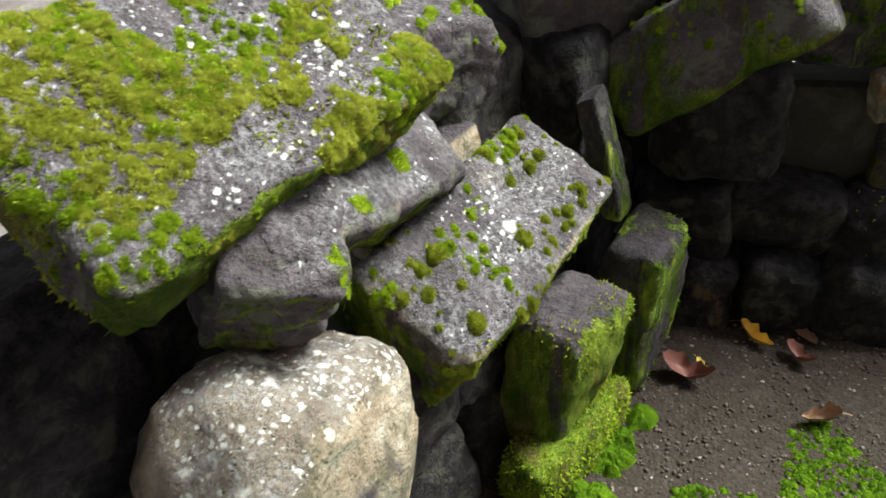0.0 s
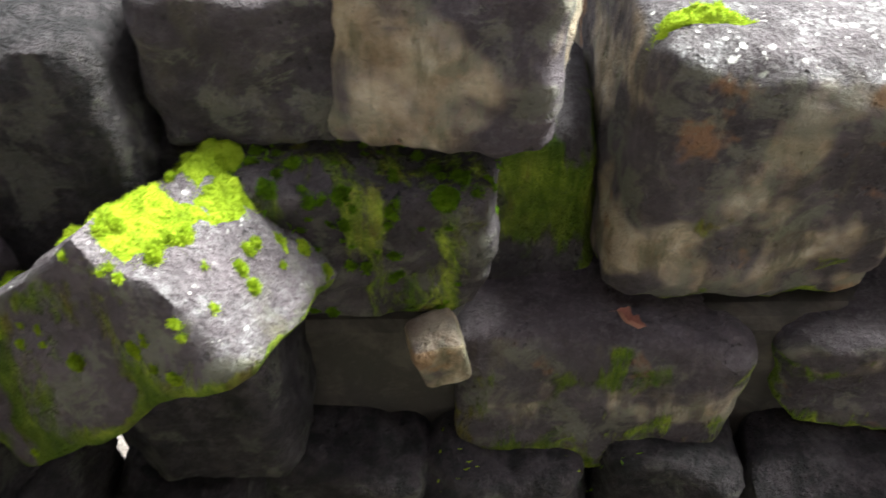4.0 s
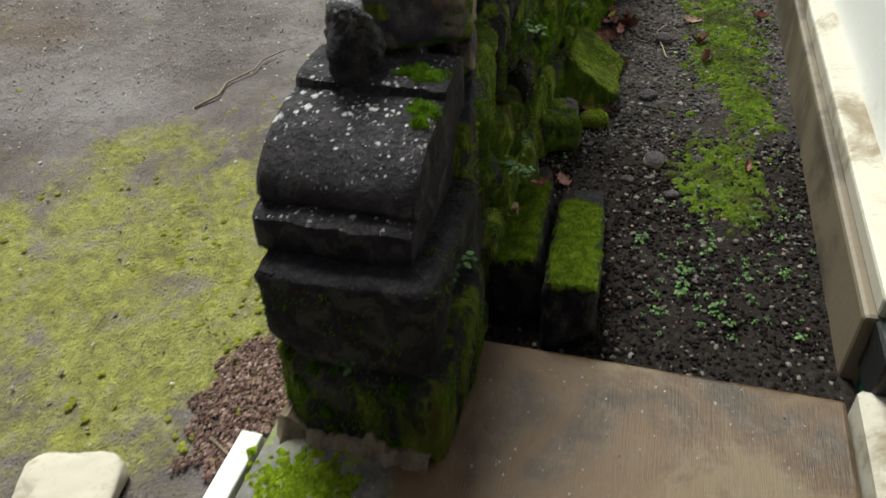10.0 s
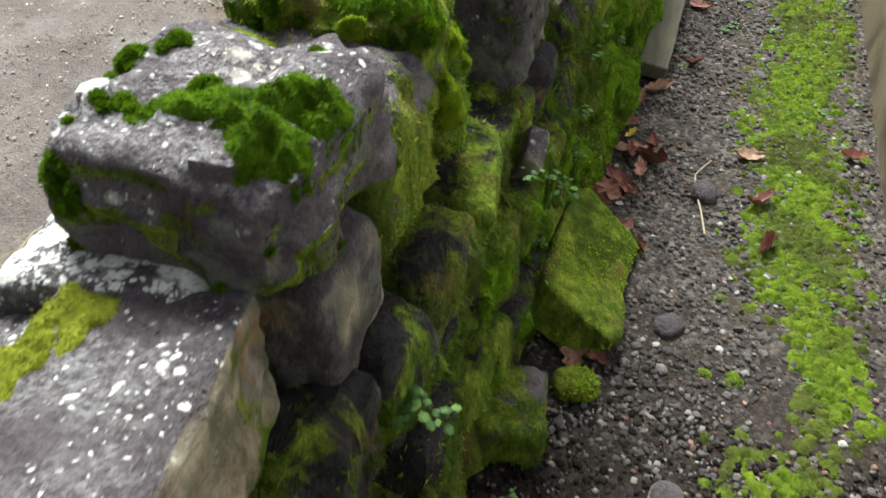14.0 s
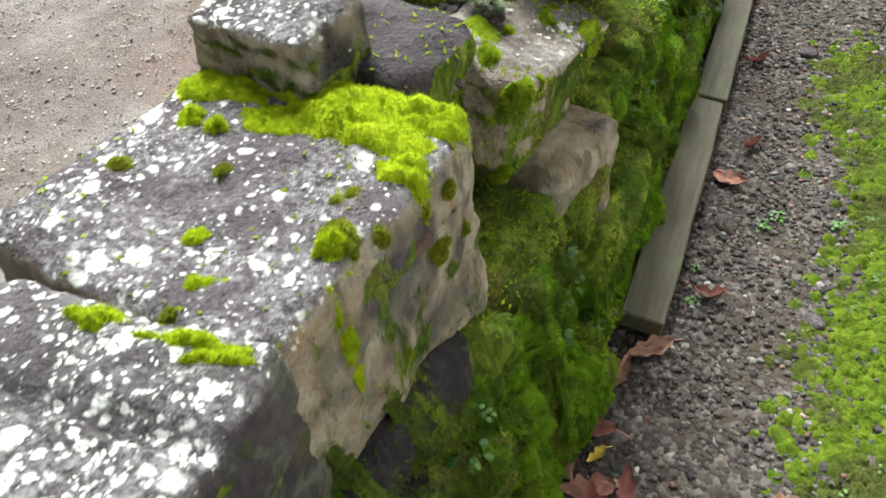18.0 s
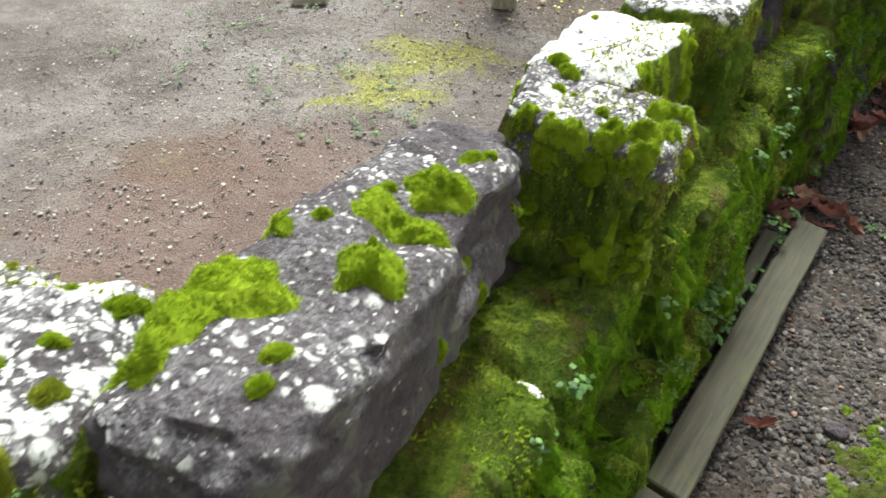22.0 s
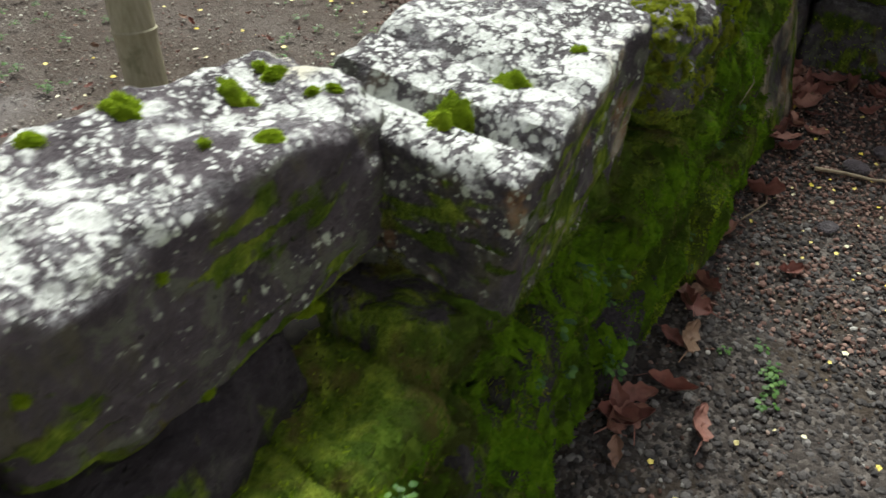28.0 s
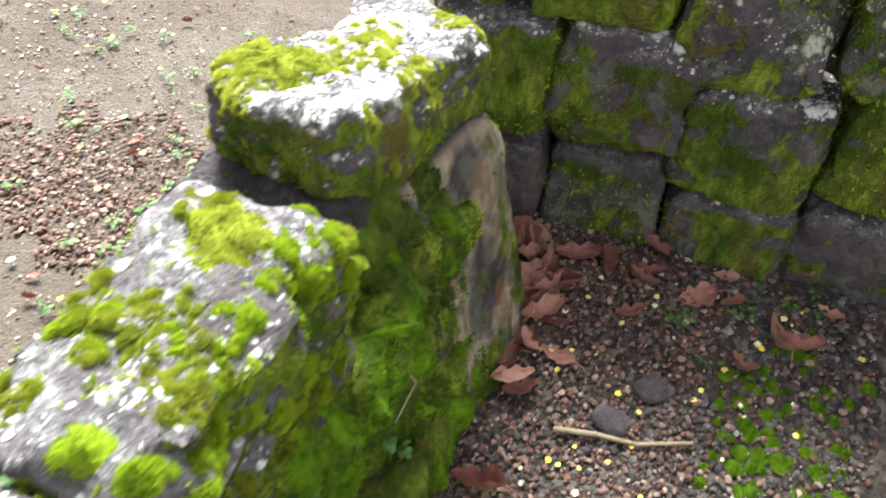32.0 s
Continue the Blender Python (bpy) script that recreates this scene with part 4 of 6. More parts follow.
courses(wall_c, (5.9, 6.9), 0.18, ((-0.03, 0.24), (0.24, 0.5)), 6, 0.78, 0.16, fuzz=3600, greens=(MOSS, MOSS, MOSS_DEEP))

# wall by the gateway, from the corner to its end
# colours here are darkened for wet stone and for the shade on it
S(wall_b, -0.226, -2.81, 1.13, 0.28, 0.21, 0.2, 5, -3, 0, moss=0.1, lichen=0.2, seed=51, blocky=8, jitter=0.05, tag="b1", damp_shade=0.55, cuts=3, bite=0.88, res=20)
S(wall_b, -0.2, -2.56, 1.14, 0.26, 0.26, 0.215, -8, 0, -8, moss=0.08, lichen=0.35, tan=0.44, seed=52, blocky=9, jitter=0.05, tag="b2", damp_shade=0.35, cuts=3, bite=0.88, res=20)
S(wall_b, -0.22, -2.69, 0.93, 0.34, 0.35, 0.24, 0, -6, 10, moss=0.48, lichen=0.05, seed=53, blocky=7, fuzz=3200, fuzz_mat=MOSS_DEEP, tag="b3", damp_shade=0.7, cuts=3, bite=0.88, jitter=0.05, res=20)
S(wall_b, -0.43, -2.17, 1.02, 0.64, 0.385, 0.41, 2, -3, 0, moss=0.1, lichen=0.47, tan=0.42, seed=54, blocky=6, res=24, tag="b4", label="big dark block with an orange stain", damp_shade=0.25, cuts=3, bite=0.86, jitter=0.06)
S(wall_b, -0.36, -2.46, 0.88, 0.3, 0.2, 0.36, 0, moss=0.5, lichen=0.3, seed=68, blocky=4, fuzz=0, damp_shade=0.5)
S(wall_b, -0.34, -1.835, 0.945, 0.23, 0.22, 0.38, 4, 0, 21, moss=0.22, lichen=0.52, seed=55, blocky=7, fuzz=1400, tag="b5", label="leaning stone with dull green moss", damp_shade=0.4, fuzz_mat=MOSS_OLD, cuts=2, bite=0.9, jitter=0.05, res=20)
S(wall_b, -0.18, -1.51, 0.915, 0.26, 0.5, 0.25, -2, -10, 0, moss=0.2, lichen=0.48, tan=0.25, seed=56, blocky=10, res=28, jitter=0.05, cuts=2, grooves=((-0.09, 0, 0.03), (-0.09, 0.014, 0.012), (0.06, 0.014, 0.03)), tag="b6", label="long grooved temple stone", damp_shade=0.4)
S(wall_b, -0.043, -1.125, 0.985, 0.34, 0.3, 0.16, -9, -2, -6, moss=0.0, lichen=0.4, seed=57, blocky=9, rough=1.3, res=24, tag="b7", label="black pitted block on the end of the wall", damp_shade=0.95, cuts=3, bite=0.88, jitter=0.07)
S(wall_b, -0.19, -3.02, 1.12, 0.34, 0.2, 0.42, 0, moss=0.1, lichen=0.05, seed=66, blocky=7, damp_shade=0.95)
S(wall_b, -0.05, -1.12, 0.83, 0.3, 0.26, 0.2, 5, moss=0.05, lichen=0.12, seed=67, blocky=5, damp_shade=0.8)
S(wall_b, -0.2, -2.36, 0.62, 0.28, 0.46, 0.32, -4, moss=0.42, lichen=0.3, tan=0.3, seed=58, blocky=5, tag="b8", damp_shade=0.35, res=18, cuts=3, bite=0.86)
S(wall_b, -0.18, -1.815, 0.615, 0.29, 0.52, 0.21, -8, 4, 0, moss=0.4, lichen=0.3, tan=0.3, seed=59, blocky=5, damp_shade=0.4, res=20, cuts=3, bite=0.86)
S(wall_b, -0.14, -1.39, 0.56, 0.28, 0.16, 0.2, 4, moss=0.05, lichen=0.1, tan=0.7, seed=60, blocky=5, damp_shade=0.8)
S(wall_b, -0.14, -1.2, 0.62, 0.3, 0.24, 0.2, 0, moss=0.15, lichen=0.15, seed=61, blocky=4, damp_shade=0.8)
S(wall_b, 0.0, -0.98, 0.84, 0.22, 0.18, 0.26, 8, moss=0.05, lichen=0.1, seed=62, blocky=4, damp_shade=0.65)
S(wall_b, -0.03, -0.95, 0.57, 0.3, 0.22, 0.3, -5, moss=0.15, lichen=0.1, seed=63, blocky=4, damp_shade=0.8)
S(wall_b, -0.02, -0.94, 0.27, 0.34, 0.24, 0.3, 6, moss=0.4, lichen=0.05, seed=64, blocky=4, fuzz=500, damp_shade=0.65)
# lower courses, their colour blackened to stand for deep shade
courses(wall_b, (-3.2, -1.0), 0.06, ((-0.03, 0.2), (0.2, 0.4)), 7, 0.18, 0.1, fuzz=250, tan=0.05, lichen=0.1, damp_shade=0.97)
S(wall_b, -0.12, -2.95, 0.72, 0.3, 0.3, 0.3, 0, moss=0.15, lichen=0.05, seed=65, blocky=6, damp_shade=0.95)

# tumbled wall in the corner
A0, AU, AN = Vector((0.0, -3.14)), Vector((0.945, -0.327)), Vector((-0.327, -0.945))
# added dark block behind the tumbled stones, to keep their gaps black
gap_block_a = part("core", box_bm(0, 2.6, -0.45, -0.14, -0.05, 0.5, 0.03, 2), GAP_DARK, wall_a)
gap_block_a.matrix_basis = pose(0, -3.14, 0, 0, 0, -19)
S(wall_a, 0.865, -3.665, 1.045, 0.57, 0.36, 0.15, -24, -34, 5, moss=0.42, lichen=0.46, seed=71, blocky=6, rough=1.2, res=24, tag="a1", label="big cap stone grown over with yellow-green moss", fuzz=5000, fuzz_mat=MOSS_OLD, cuts=3, bite=0.9, jitter=0.05)
S(wall_a, 0.715, -3.55, 0.865, 0.47, 0.2, 0.17, -8, -44, -18, moss=0.12, lichen=0.46, tan=0.2, seed=72, blocky=5, rough=1.5, tag="a2", cuts=3, bite=0.88, jitter=0.05, res=20, damp_shade=0.0)
S(wall_a, 0.955, -3.58, 0.885, 0.18, 0.17, 0.21, -55, -33, -14, moss=0.15, lichen=0.42, tan=0.1, seed=73, blocky=4, rough=1.5, tag="a2b", cuts=3, bite=0.88, jitter=0.05, res=20, damp_shade=0.0)
S(wall_a, 1.11, -3.575, 0.68, 0.42, 0.3, 0.6, -10, 0, -24, moss=0.05, lichen=0.52, tan=0.85, seed=74, blocky=2.4, rough=1.6, cuts=1, tag="a_pale", label="pale rounded boulder")
S(wall_a, 0.52, -3.425, 0.65, 0.54, 0.26, 0.33, -21, -35, 6, moss=0.45, lichen=0.45, tan=0.5, seed=75, blocky=9, jitter=0.04, cuts=2, tag="a_slab", label="tilted flat stone with moss and lichen", res=22, fuzz=2600, bite=0.92, damp_shade=0.0)
S(wall_a, 0.31, -3.555, 0.93, 0.29, 0.2, 0.21, -36, -12, -6, moss=0.1, lichen=0.42, seed=76, blocky=3.4, rough=1.4, tag="a3", cuts=2, bite=0.9, res=20, damp_shade=0.0)
S(wall_a, -0.03, -3.29, 1.05, 0.31, 0.25, 0.41, -61, -29, 14, moss=0.02, lichen=0.44, seed=77, blocky=7, rough=1.3, tag="a4", label="leaning purple-grey stone with lichen dots", cuts=2, bite=0.9, jitter=0.05, res=22, damp_shade=0.0)
S(wall_a, 0.222, -3.19, 0.735, 0.07, 0.05, 0.3, -20, 18, -5, moss=0.4, lichen=0.1, tan=0.2, seed=78, blocky=5, damp_shade=0.75, res=16, label="slender split stone wedged upright")
S(wall_a, 0.0, -2.98, 0.86, 0.24, 0.46, 0.22, -16, 36, -12, moss=0.42, lichen=0.42, seed=79, blocky=8, jitter=0.06, cuts=3, tag="a5", label="fallen block with a mossy edge")
S(wall_a, 0.5, -3.25, 0.43, 0.22, 0.16, 0.46, -24, -10, 0, moss=0.55, lichen=0.25, tan=0.2, seed=80, blocky=5, fuzz=2600, fuzz_mat=MOSS_OLD, damp_shade=0.3, res=18)
S(wall_a, 0.26, -3.1, 0.44, 0.2, 0.14, 0.46, -22, -6, 4, moss=0.5, lichen=0.1, seed=81, blocky=6, fuzz=1500, damp_shade=0.6, res=18, fuzz_mat=MOSS_DEEP)
S(wall_a, 0.54, -3.22, 0.13, 0.36, 0.13, 0.14, -26, moss=0.85, lichen=0.2, seed=82, blocky=4, fuzz=2400, fuzz_mat=MOSS, tag="a_foot")


# rubble under the big cap, its colour blackened to stand for shade
rng = random.Random(12)
for z0, z1 in ((-0.03, 0.24), (0.24, 0.48)):
    u = -0.05
    while u < 2.3:
        ln = rng.uniform(0.18, 0.34)
        p = A0 + AU * (u + ln / 2) + AN * rng.uniform(0.1, 0.16)
        S(wall_a, p.x, p.y, z1, ln, 0.24, z1 - z0 + 0.02, -19 + rng.uniform(-9, 9), rng.uniform(-8, 8), rng.uniform(-8, 8), moss=rng.uniform(0.05, 0.25), lichen=0.1, tan=0.1, damp_shade=0.9, seed=rng.randrange(9999), blocky=4, res=9, jitter=0.2, rough=1.5)
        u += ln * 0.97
# backing stones with the same shade put into their colour
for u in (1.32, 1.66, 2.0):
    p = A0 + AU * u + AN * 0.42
    S(wall_a, p.x, p.y, 0.74, 0.36, 0.36, 0.3, -19, moss=0.15, lichen=0.1, seed=int(u * 100), blocky=5, damp_shade=0.9)

# next three: added backing stones, blackened to stand for shaded hollows
S(wall_a, 0.0, -3.43, 0.84, 0.42, 0.22, 0.5, -25, 0, 0, moss=0.1, lichen=0.05, seed=104, blocky=5, damp_shade=0.95)
S(wall_a, 0.2, -3.52, 0.84, 0.3, 0.24, 0.4, -25, 0, 0, moss=0.2, lichen=0.1, seed=102, blocky=5, damp_shade=0.6)
S(wall_a, 0.98, -3.84, 0.86, 0.5, 0.2, 0.6, -20, moss=0.1, lichen=0.0, seed=107, blocky=5, damp_shade=1.0)
S(wall_a, 0.42, -3.55, 0.7, 0.3, 0.16, 0.3, -20, moss=0.1, lichen=0.1, tan=0.8, seed=103, blocky=5, damp_shade=0.2)

# end wall: two rows of squared stones
for row, ends in enumerate(((0.0, 0.33), (0.33, 0.62), (0.62, 0.86))):
    for i in range(10):
        x = (-0.02, -0.035, -0.09)[row] + i * 0.285
        low = ((0.0, 0.0, -0.05, -0.01, 0.02)[i % 5], (0.01, 0.0, -0.07, -0.02, 0.03)[i % 5], 0.0)
        z0, z1 = ends[0] + (low[row - 1] if row else 0.0), ends[1] + low[row]
        S(wall_d, x, 7.5 + 0.07 * x, z1, 0.284, 0.24, z1 - z0 + 0.006, 4, moss=(0.34, 0.46, 0.4)[row] + 0.12 * ((i * 7 + row * 3) % 5 - 2) / 2, lichen=(0.44, 0.52, 0.6)[row], seed=300 + row * 20 + i, blocky=4.6, jitter=0.12, rough=1.6, res=16, cuts=4, fuzz=1800, fuzz_mat=(MOSS_DEEP, MOSS, MOSS_OLD)[(i + row) % 3])

S(wall_b, -0.06, -2.6, 0.67, 0.07, 0.075, 0.12, 15, 10, 10, moss=0.0, lichen=0.3, tan=0.85, seed=105, blocky=4, label="small pale wedge of stone between the courses")
# next three: added to close gaps, their dark colour standing for shade
S(wall_b, -0.44, -1.72, 0.8, 0.2, 0.34, 0.42, 2, moss=0.4, lichen=0.2, seed=111, blocky=5, damp_shade=0.6)
S(wall_a, 0.08, -3.28, 0.8, 0.2, 0.16, 0.5, -20, moss=0.1, lichen=0.0, seed=112, blocky=5, damp_shade=1.0)
S(wall_b, -0.26, -2.92, 0.96, 0.34, 0.24, 0.34, 2, moss=0.1, lichen=0.05, seed=97, blocky=6, damp_shade=0.95)
S(wall_c, -0.2, 2.54, 0.88, 0.3, 0.2, 0.26, -12, moss=0.5, lichen=0.2, damp_shade=0.4, seed=99, blocky=4, fuzz=500)

# ---- stones lying on the path ----


def loose_stone(label, *a, **k):
    ob = stone(None, *a, **k)
    ob.name = "fallen_stone"
    return tagged(ob, label, "stone", "stones fallen at the foot of the wall")


# both post stones are blackened for wet and for their shaded ends
post_a = loose_stone("squared post stone with moss on top lying by the pier", 0.272, 0.7, 0.112, 0.135, 0.74, 0.2, 3.5, -16, 0, moss=0.12, lichen=0.0, damp_shade=0.95, seed=91, blocky=8, jitter=0.03, cuts=1, res=18)
post_b = loose_stone("dark mossy stone lying against the wall", 0.115, 0.77, 0.12, 0.135, 0.66, 0.2, 7, -13, -10, moss=0.15, lichen=0.0, damp_shade=0.95, seed=92, blocky=7, jitter=0.04, cuts=1, res=18)
loose_stone("bright moss-covered slab leaning on the foot of the wall", 0.165, 1.815, 0.13, 0.24, 0.43, 0.14, -3, -7, 36, moss=0.9, lichen=0.0, seed=93, blocky=9, jitter=0.06, cuts=2, fuzz=2600, fuzz_mat=MOSS)
loose_stone("small mossy lump of stone on the gravel", 0.12, 1.34, 0.15, 0.16, 0.18, 0.15, 10, moss=0.6, lichen=0.0, seed=94, blocky=3, fuzz=1100, fuzz_mat=MOSS_DEEP)
loose_stone("small mossy lump of stone on the gravel", 0.23, 1.5, 0.05, 0.1, 0.08, 0.06, 10, moss=0.75, lichen=0.0, seed=95, blocky=1.8, fuzz=700, fuzz_mat=MOSS)
loose_stone("pale chip of stone wedged in the wall", 0.03, 1.72, 0.5, 0.05, 0.1, 0.13, 10, 12, 20, moss=0.0, lichen=0.5, tan=0.6, seed=96, blocky=5)
for n, (px, py, s, tn) in enumerate(((0.455, 1.29, 0.07, 0.78), (0.6, 1.33, 0.03, 0.2), (0.38, 1.16, 0.035, 0.0), (0.52, 1.1, 0.04, 0.0), (0.406, 1.75, 0.065, 0.1), (0.44, 2.29, 0.075, 0.0), (0.34, 3.28, 0.05, 0.5), (0.44, 6.96, 0.06, 0.0), (0.5, 7.05, 0.055, 0.0), (0.43, 6.69, 0.05, 0.4), (0.66, 6.4, 0.045, 0.5), (0.57, 3.0, 0.04, 0.5), (0.48, 4.2, 0.05, 0.3))):
    ob = stone(None, px, py, s * 0.42 + float(rise(px, py)), s, s * 1.25, s * 0.6, n * 37, moss=0.05, lichen=0.05, tan=tn, seed=400 + n, blocky=1.6, res=8, cuts=2)
    ob.name = "pebble"
    tagged(ob, "rounded grey-brown stone on the gravel path" if tn < 0.4 else "rounded tan stone on the gravel path", "pebble", "larger pebbles on the path")

# ---- moss cushions on the stones ----
M = moss_mat
T = STONES
CUSHIONS = itertools.count(501)


def cushions(tag, *rows):
    """Cushions of moss on one stone: place, half widths and height of each."""
    for row in rows:
        k = next(CUSHIONS)
        old = tag == "c1" or tag in ("c9", "c18", "b5", "c19") and k % 3
        deep = tag in ("b3", "c2") or (tag == "c3" and k % 3)
        M(T[tag], *row, yaw=(k * 47) % 50 - 25, seed=k, material=MOSS_LIME if tag in ("c5", "c6") else MOSS_OLD if old else (MOSS_DEEP if deep else MOSS), count=int(700 + 460000 * row[2] * row[3]), length=0.005 + 0.075 * row[4])


def tufts(tag, *rows):
    """Cushions placed over a stone's top by shares of its half length and half width."""
    ob = T[tag]
    co = [v.co for v in ob.data.vertices]
    hx, hy, hz = (max(abs(c[i]) for c in co) for i in range(3))
    for u, v, *rest in rows:
        p = ob.matrix_basis @ Vector((u * hx, v * hy, hz))
        cushions(tag, (p.x, p.y, *rest))


tufts("c1", (-0.75, -0.5, 0.03, 0.08, 0.012), (-0.7, -0.1, 0.03, 0.08, 0.014), (-0.68, 0.3, 0.035, 0.07, 0.016), (-0.55, 0.65, 0.045, 0.05, 0.014), (-0.1, 0.86, 0.05, 0.02, 0.012))
cushions("c2", (-0.06, 0.95, 0.05, 0.03, 0.025), (-0.14, 0.98, 0.07, 0.03, 0.02), (-0.05, 1.01, 0.05, 0.04, 0.025), (-0.22, 0.96, 0.03, 0.02, 0.015))
cushions("c3", (-0.19, 1.42, 0.1, 0.05, 0.03), (-0.22, 1.35, 0.11, 0.05, 0.03), (-0.08, 1.34, 0.05, 0.04, 0.025))
cushions("c3a", (-0.28, 1.22, 0.06, 0.05, 0.03), (-0.26, 1.16, 0.08, 0.04, 0.03))
cushions("c4", (-0.29, 1.52, 0.014, 0.012, 0.014), (-0.19, 1.52, 0.02, 0.012, 0.014), (-0.21, 1.58, 0.016, 0.012, 0.014), (-0.14, 1.58, 0.013, 0.01, 0.012))
cushions("c5", (-0.05, 1.975, 0.04, 0.012, 0.014), (-0.24, 1.8, 0.02, 0.014, 0.012), (-0.09, 1.735, 0.018, 0.016, 0.018), (-0.2, 1.975, 0.03, 0.016, 0.02), (-0.09, 1.98, 0.055, 0.01, 0.016))
cushions("c6", (-0.31, 2.36, 0.08, 0.05, 0.022), (-0.23, 2.385, 0.09, 0.035, 0.022), (-0.12, 2.34, 0.12, 0.065, 0.026), (-0.01, 2.37, 0.08, 0.04, 0.022), (-0.21, 2.31, 0.05, 0.03, 0.014), (0.0, 2.27, 0.05, 0.03, 0.02), (-0.03, 2.135, 0.02, 0.018, 0.026), (0.0, 2.09, 0.013, 0.012, 0.014), (-0.32, 2.29, 0.022, 0.018, 0.022), (-0.27, 2.28, 0.015, 0.013, 0.018), (-0.18, 2.11, 0.018, 0.014, 0.012), (-0.13, 2.05, 0.02, 0.012, 0.01))
cushions("c8", (-0.08, 2.71, 0.03, 0.06, 0.014), (0.06, 2.84, 0.025, 0.04, 0.018), (-0.01, 2.82, 0.014, 0.014, 0.014))
cushions("c9", (-0.32, 2.81, 0.05, 0.03, 0.02), (-0.24, 2.82, 0.05, 0.025, 0.02), (-0.17, 2.82, 0.03, 0.02, 0.018))
cushions("c10", (-0.15, 2.98, 0.07, 0.07, 0.03), (-0.14, 3.08, 0.07, 0.06, 0.03), (-0.05, 3.19, 0.04, 0.045, 0.035), (-0.13, 3.33, 0.07, 0.04, 0.03), (-0.08, 3.32, 0.04, 0.03, 0.03), (-0.2, 3.2, 0.03, 0.02, 0.02), (-0.12, 3.42, 0.06, 0.05, 0.03))
cushions("c10b", (-0.17, 3.53, 0.025, 0.014, 0.014), (-0.26, 3.48, 0.018, 0.012, 0.012))
cushions("c11", (-0.02, 3.77, 0.028, 0.024, 0.026), (0.02, 3.81, 0.026, 0.026, 0.026), (0.03, 3.88, 0.024, 0.026, 0.026), (0.04, 3.95, 0.024, 0.024, 0.024), (-0.07, 3.75, 0.026, 0.022, 0.024), (-0.14, 3.76, 0.024, 0.02, 0.02), (-0.19, 3.78, 0.022, 0.02, 0.02), (-0.28, 3.85, 0.035, 0.035, 0.03), (-0.1, 3.77, 0.04, 0.03, 0.03), (-0.04, 3.8, 0.03, 0.03, 0.03), (0.0, 3.93, 0.03, 0.035, 0.035), (0.01, 3.84, 0.035, 0.03, 0.035), (-0.2, 3.95, 0.025, 0.016, 0.02))
cushions("c12", (-0.07, 4.02, 0.03, 0.025, 0.022), (-0.05, 4.1, 0.03, 0.03, 0.025), (-0.06, 4.2, 0.03, 0.025, 0.02))
cushions("c13", (-0.19, 4.44, 0.014, 0.012, 0.014), (-0.17, 4.42, 0.016, 0.012, 0.014), (-0.1, 4.48, 0.014, 0.013, 0.014), (-0.09, 4.52, 0.013, 0.012, 0.012), (-0.18, 4.61, 0.016, 0.012, 0.012), (-0.08, 4.58, 0.014, 0.012, 0.012), (-0.25, 4.53, 0.02, 0.013, 0.014))
cushions("c14", (-0.21, 4.75, 0.022, 0.018, 0.022), (-0.19, 4.68, 0.012, 0.012, 0.012))
cushions("c15", (-0.06, 5.0, 0.03, 0.02, 0.026), (-0.26, 5.33, 0.03, 0.016, 0.02), (-0.3, 5.2, 0.03, 0.018, 0.02), (-0.16, 4.93, 0.016, 0.013, 0.014))
cushions("c16", (-0.06, 5.5, 0.028, 0.03, 0.024), (-0.02, 5.6, 0.024, 0.028, 0.016), (0.02, 5.72, 0.012, 0.014, 0.012), (-0.22, 5.44, 0.03, 0.012, 0.014))
cushions("c18", (-0.03, 6.54, 0.06, 0.05, 0.016), (0.0, 6.27, 0.03, 0.03, 0.014))
cushions("c19", (-0.14, 6.84, 0.08, 0.05, 0.016))
tufts("a3", (0.0, -0.8, 0.12, 0.03, 0.016), (0.6, -0.7, 0.06, 0.03, 0.014), (-0.5, -0.75, 0.05, 0.025, 0.014), (0.05, 0.3, 0.026, 0.016, 0.012), (-0.4, 0.2, 0.02, 0.014, 0.012), (-0.7, 0.3, 0.02, 0.016, 0.012), (0.3, 0.5, 0.016, 0.012, 0.01))
cushions("a5", (0.03, -2.9, 0.05, 0.07, 0.014), (-0.12, -2.95, 0.025, 0.1, 0.014), (-0.09, -2.86, 0.06, 0.05, 0.016), (-0.02, -2.82, 0.05, 0.03, 0.014))
tufts("a2", (0.0, 0.1, 0.022, 0.016, 0.014), (0.7, 0.5, 0.018, 0.014, 0.01))
tufts("a2b", (0.2, 0.75, 0.026, 0.02, 0.012), (-0.6, 0.3, 0.016, 0.014, 0.01))
tufts("b6", (0.1, -0.8, 0.045, 0.04, 0.012), (0.1, 0.0, 0.02, 0.06, 0.007), (0.4, 0.35, 0.016, 0.05, 0.006), (0.7, 0.75, 0.014, 0.016, 0.008))
cushions("b4", (-0.2, -2.27, 0.025, 0.05, 0.02), (-0.5, -2.15, 0.03, 0.025, 0.012))
for row in ((-0.03, 0.33, 0.06, 0.035, 0.02), (0.0, 0.24, 0.04, 0.02, 0.014), (-0.02, 0.255, 0.02, 0.014, 0.01), (0.0, 0.2, 0.018, 0.02, 0.01)):
    M(cap0, *row, seed=next(CUSHIONS), material=MOSS_DEEP, count=400)


for post, x, y, ry in ((post_a, 0.272, 0.7, 0.37), (post_b, 0.115, 0.77, 0.33)):
    for k in (-1, -0.5, 0, 0.5):
        M(post, x - 0.04 * k * ry, y + k * ry * 0.8, 0.085, 0.13, 0.012, yaw=4, seed=next(CUSHIONS), material=MOSS_POST, count=4200, length=0.008, wobble=0.1)


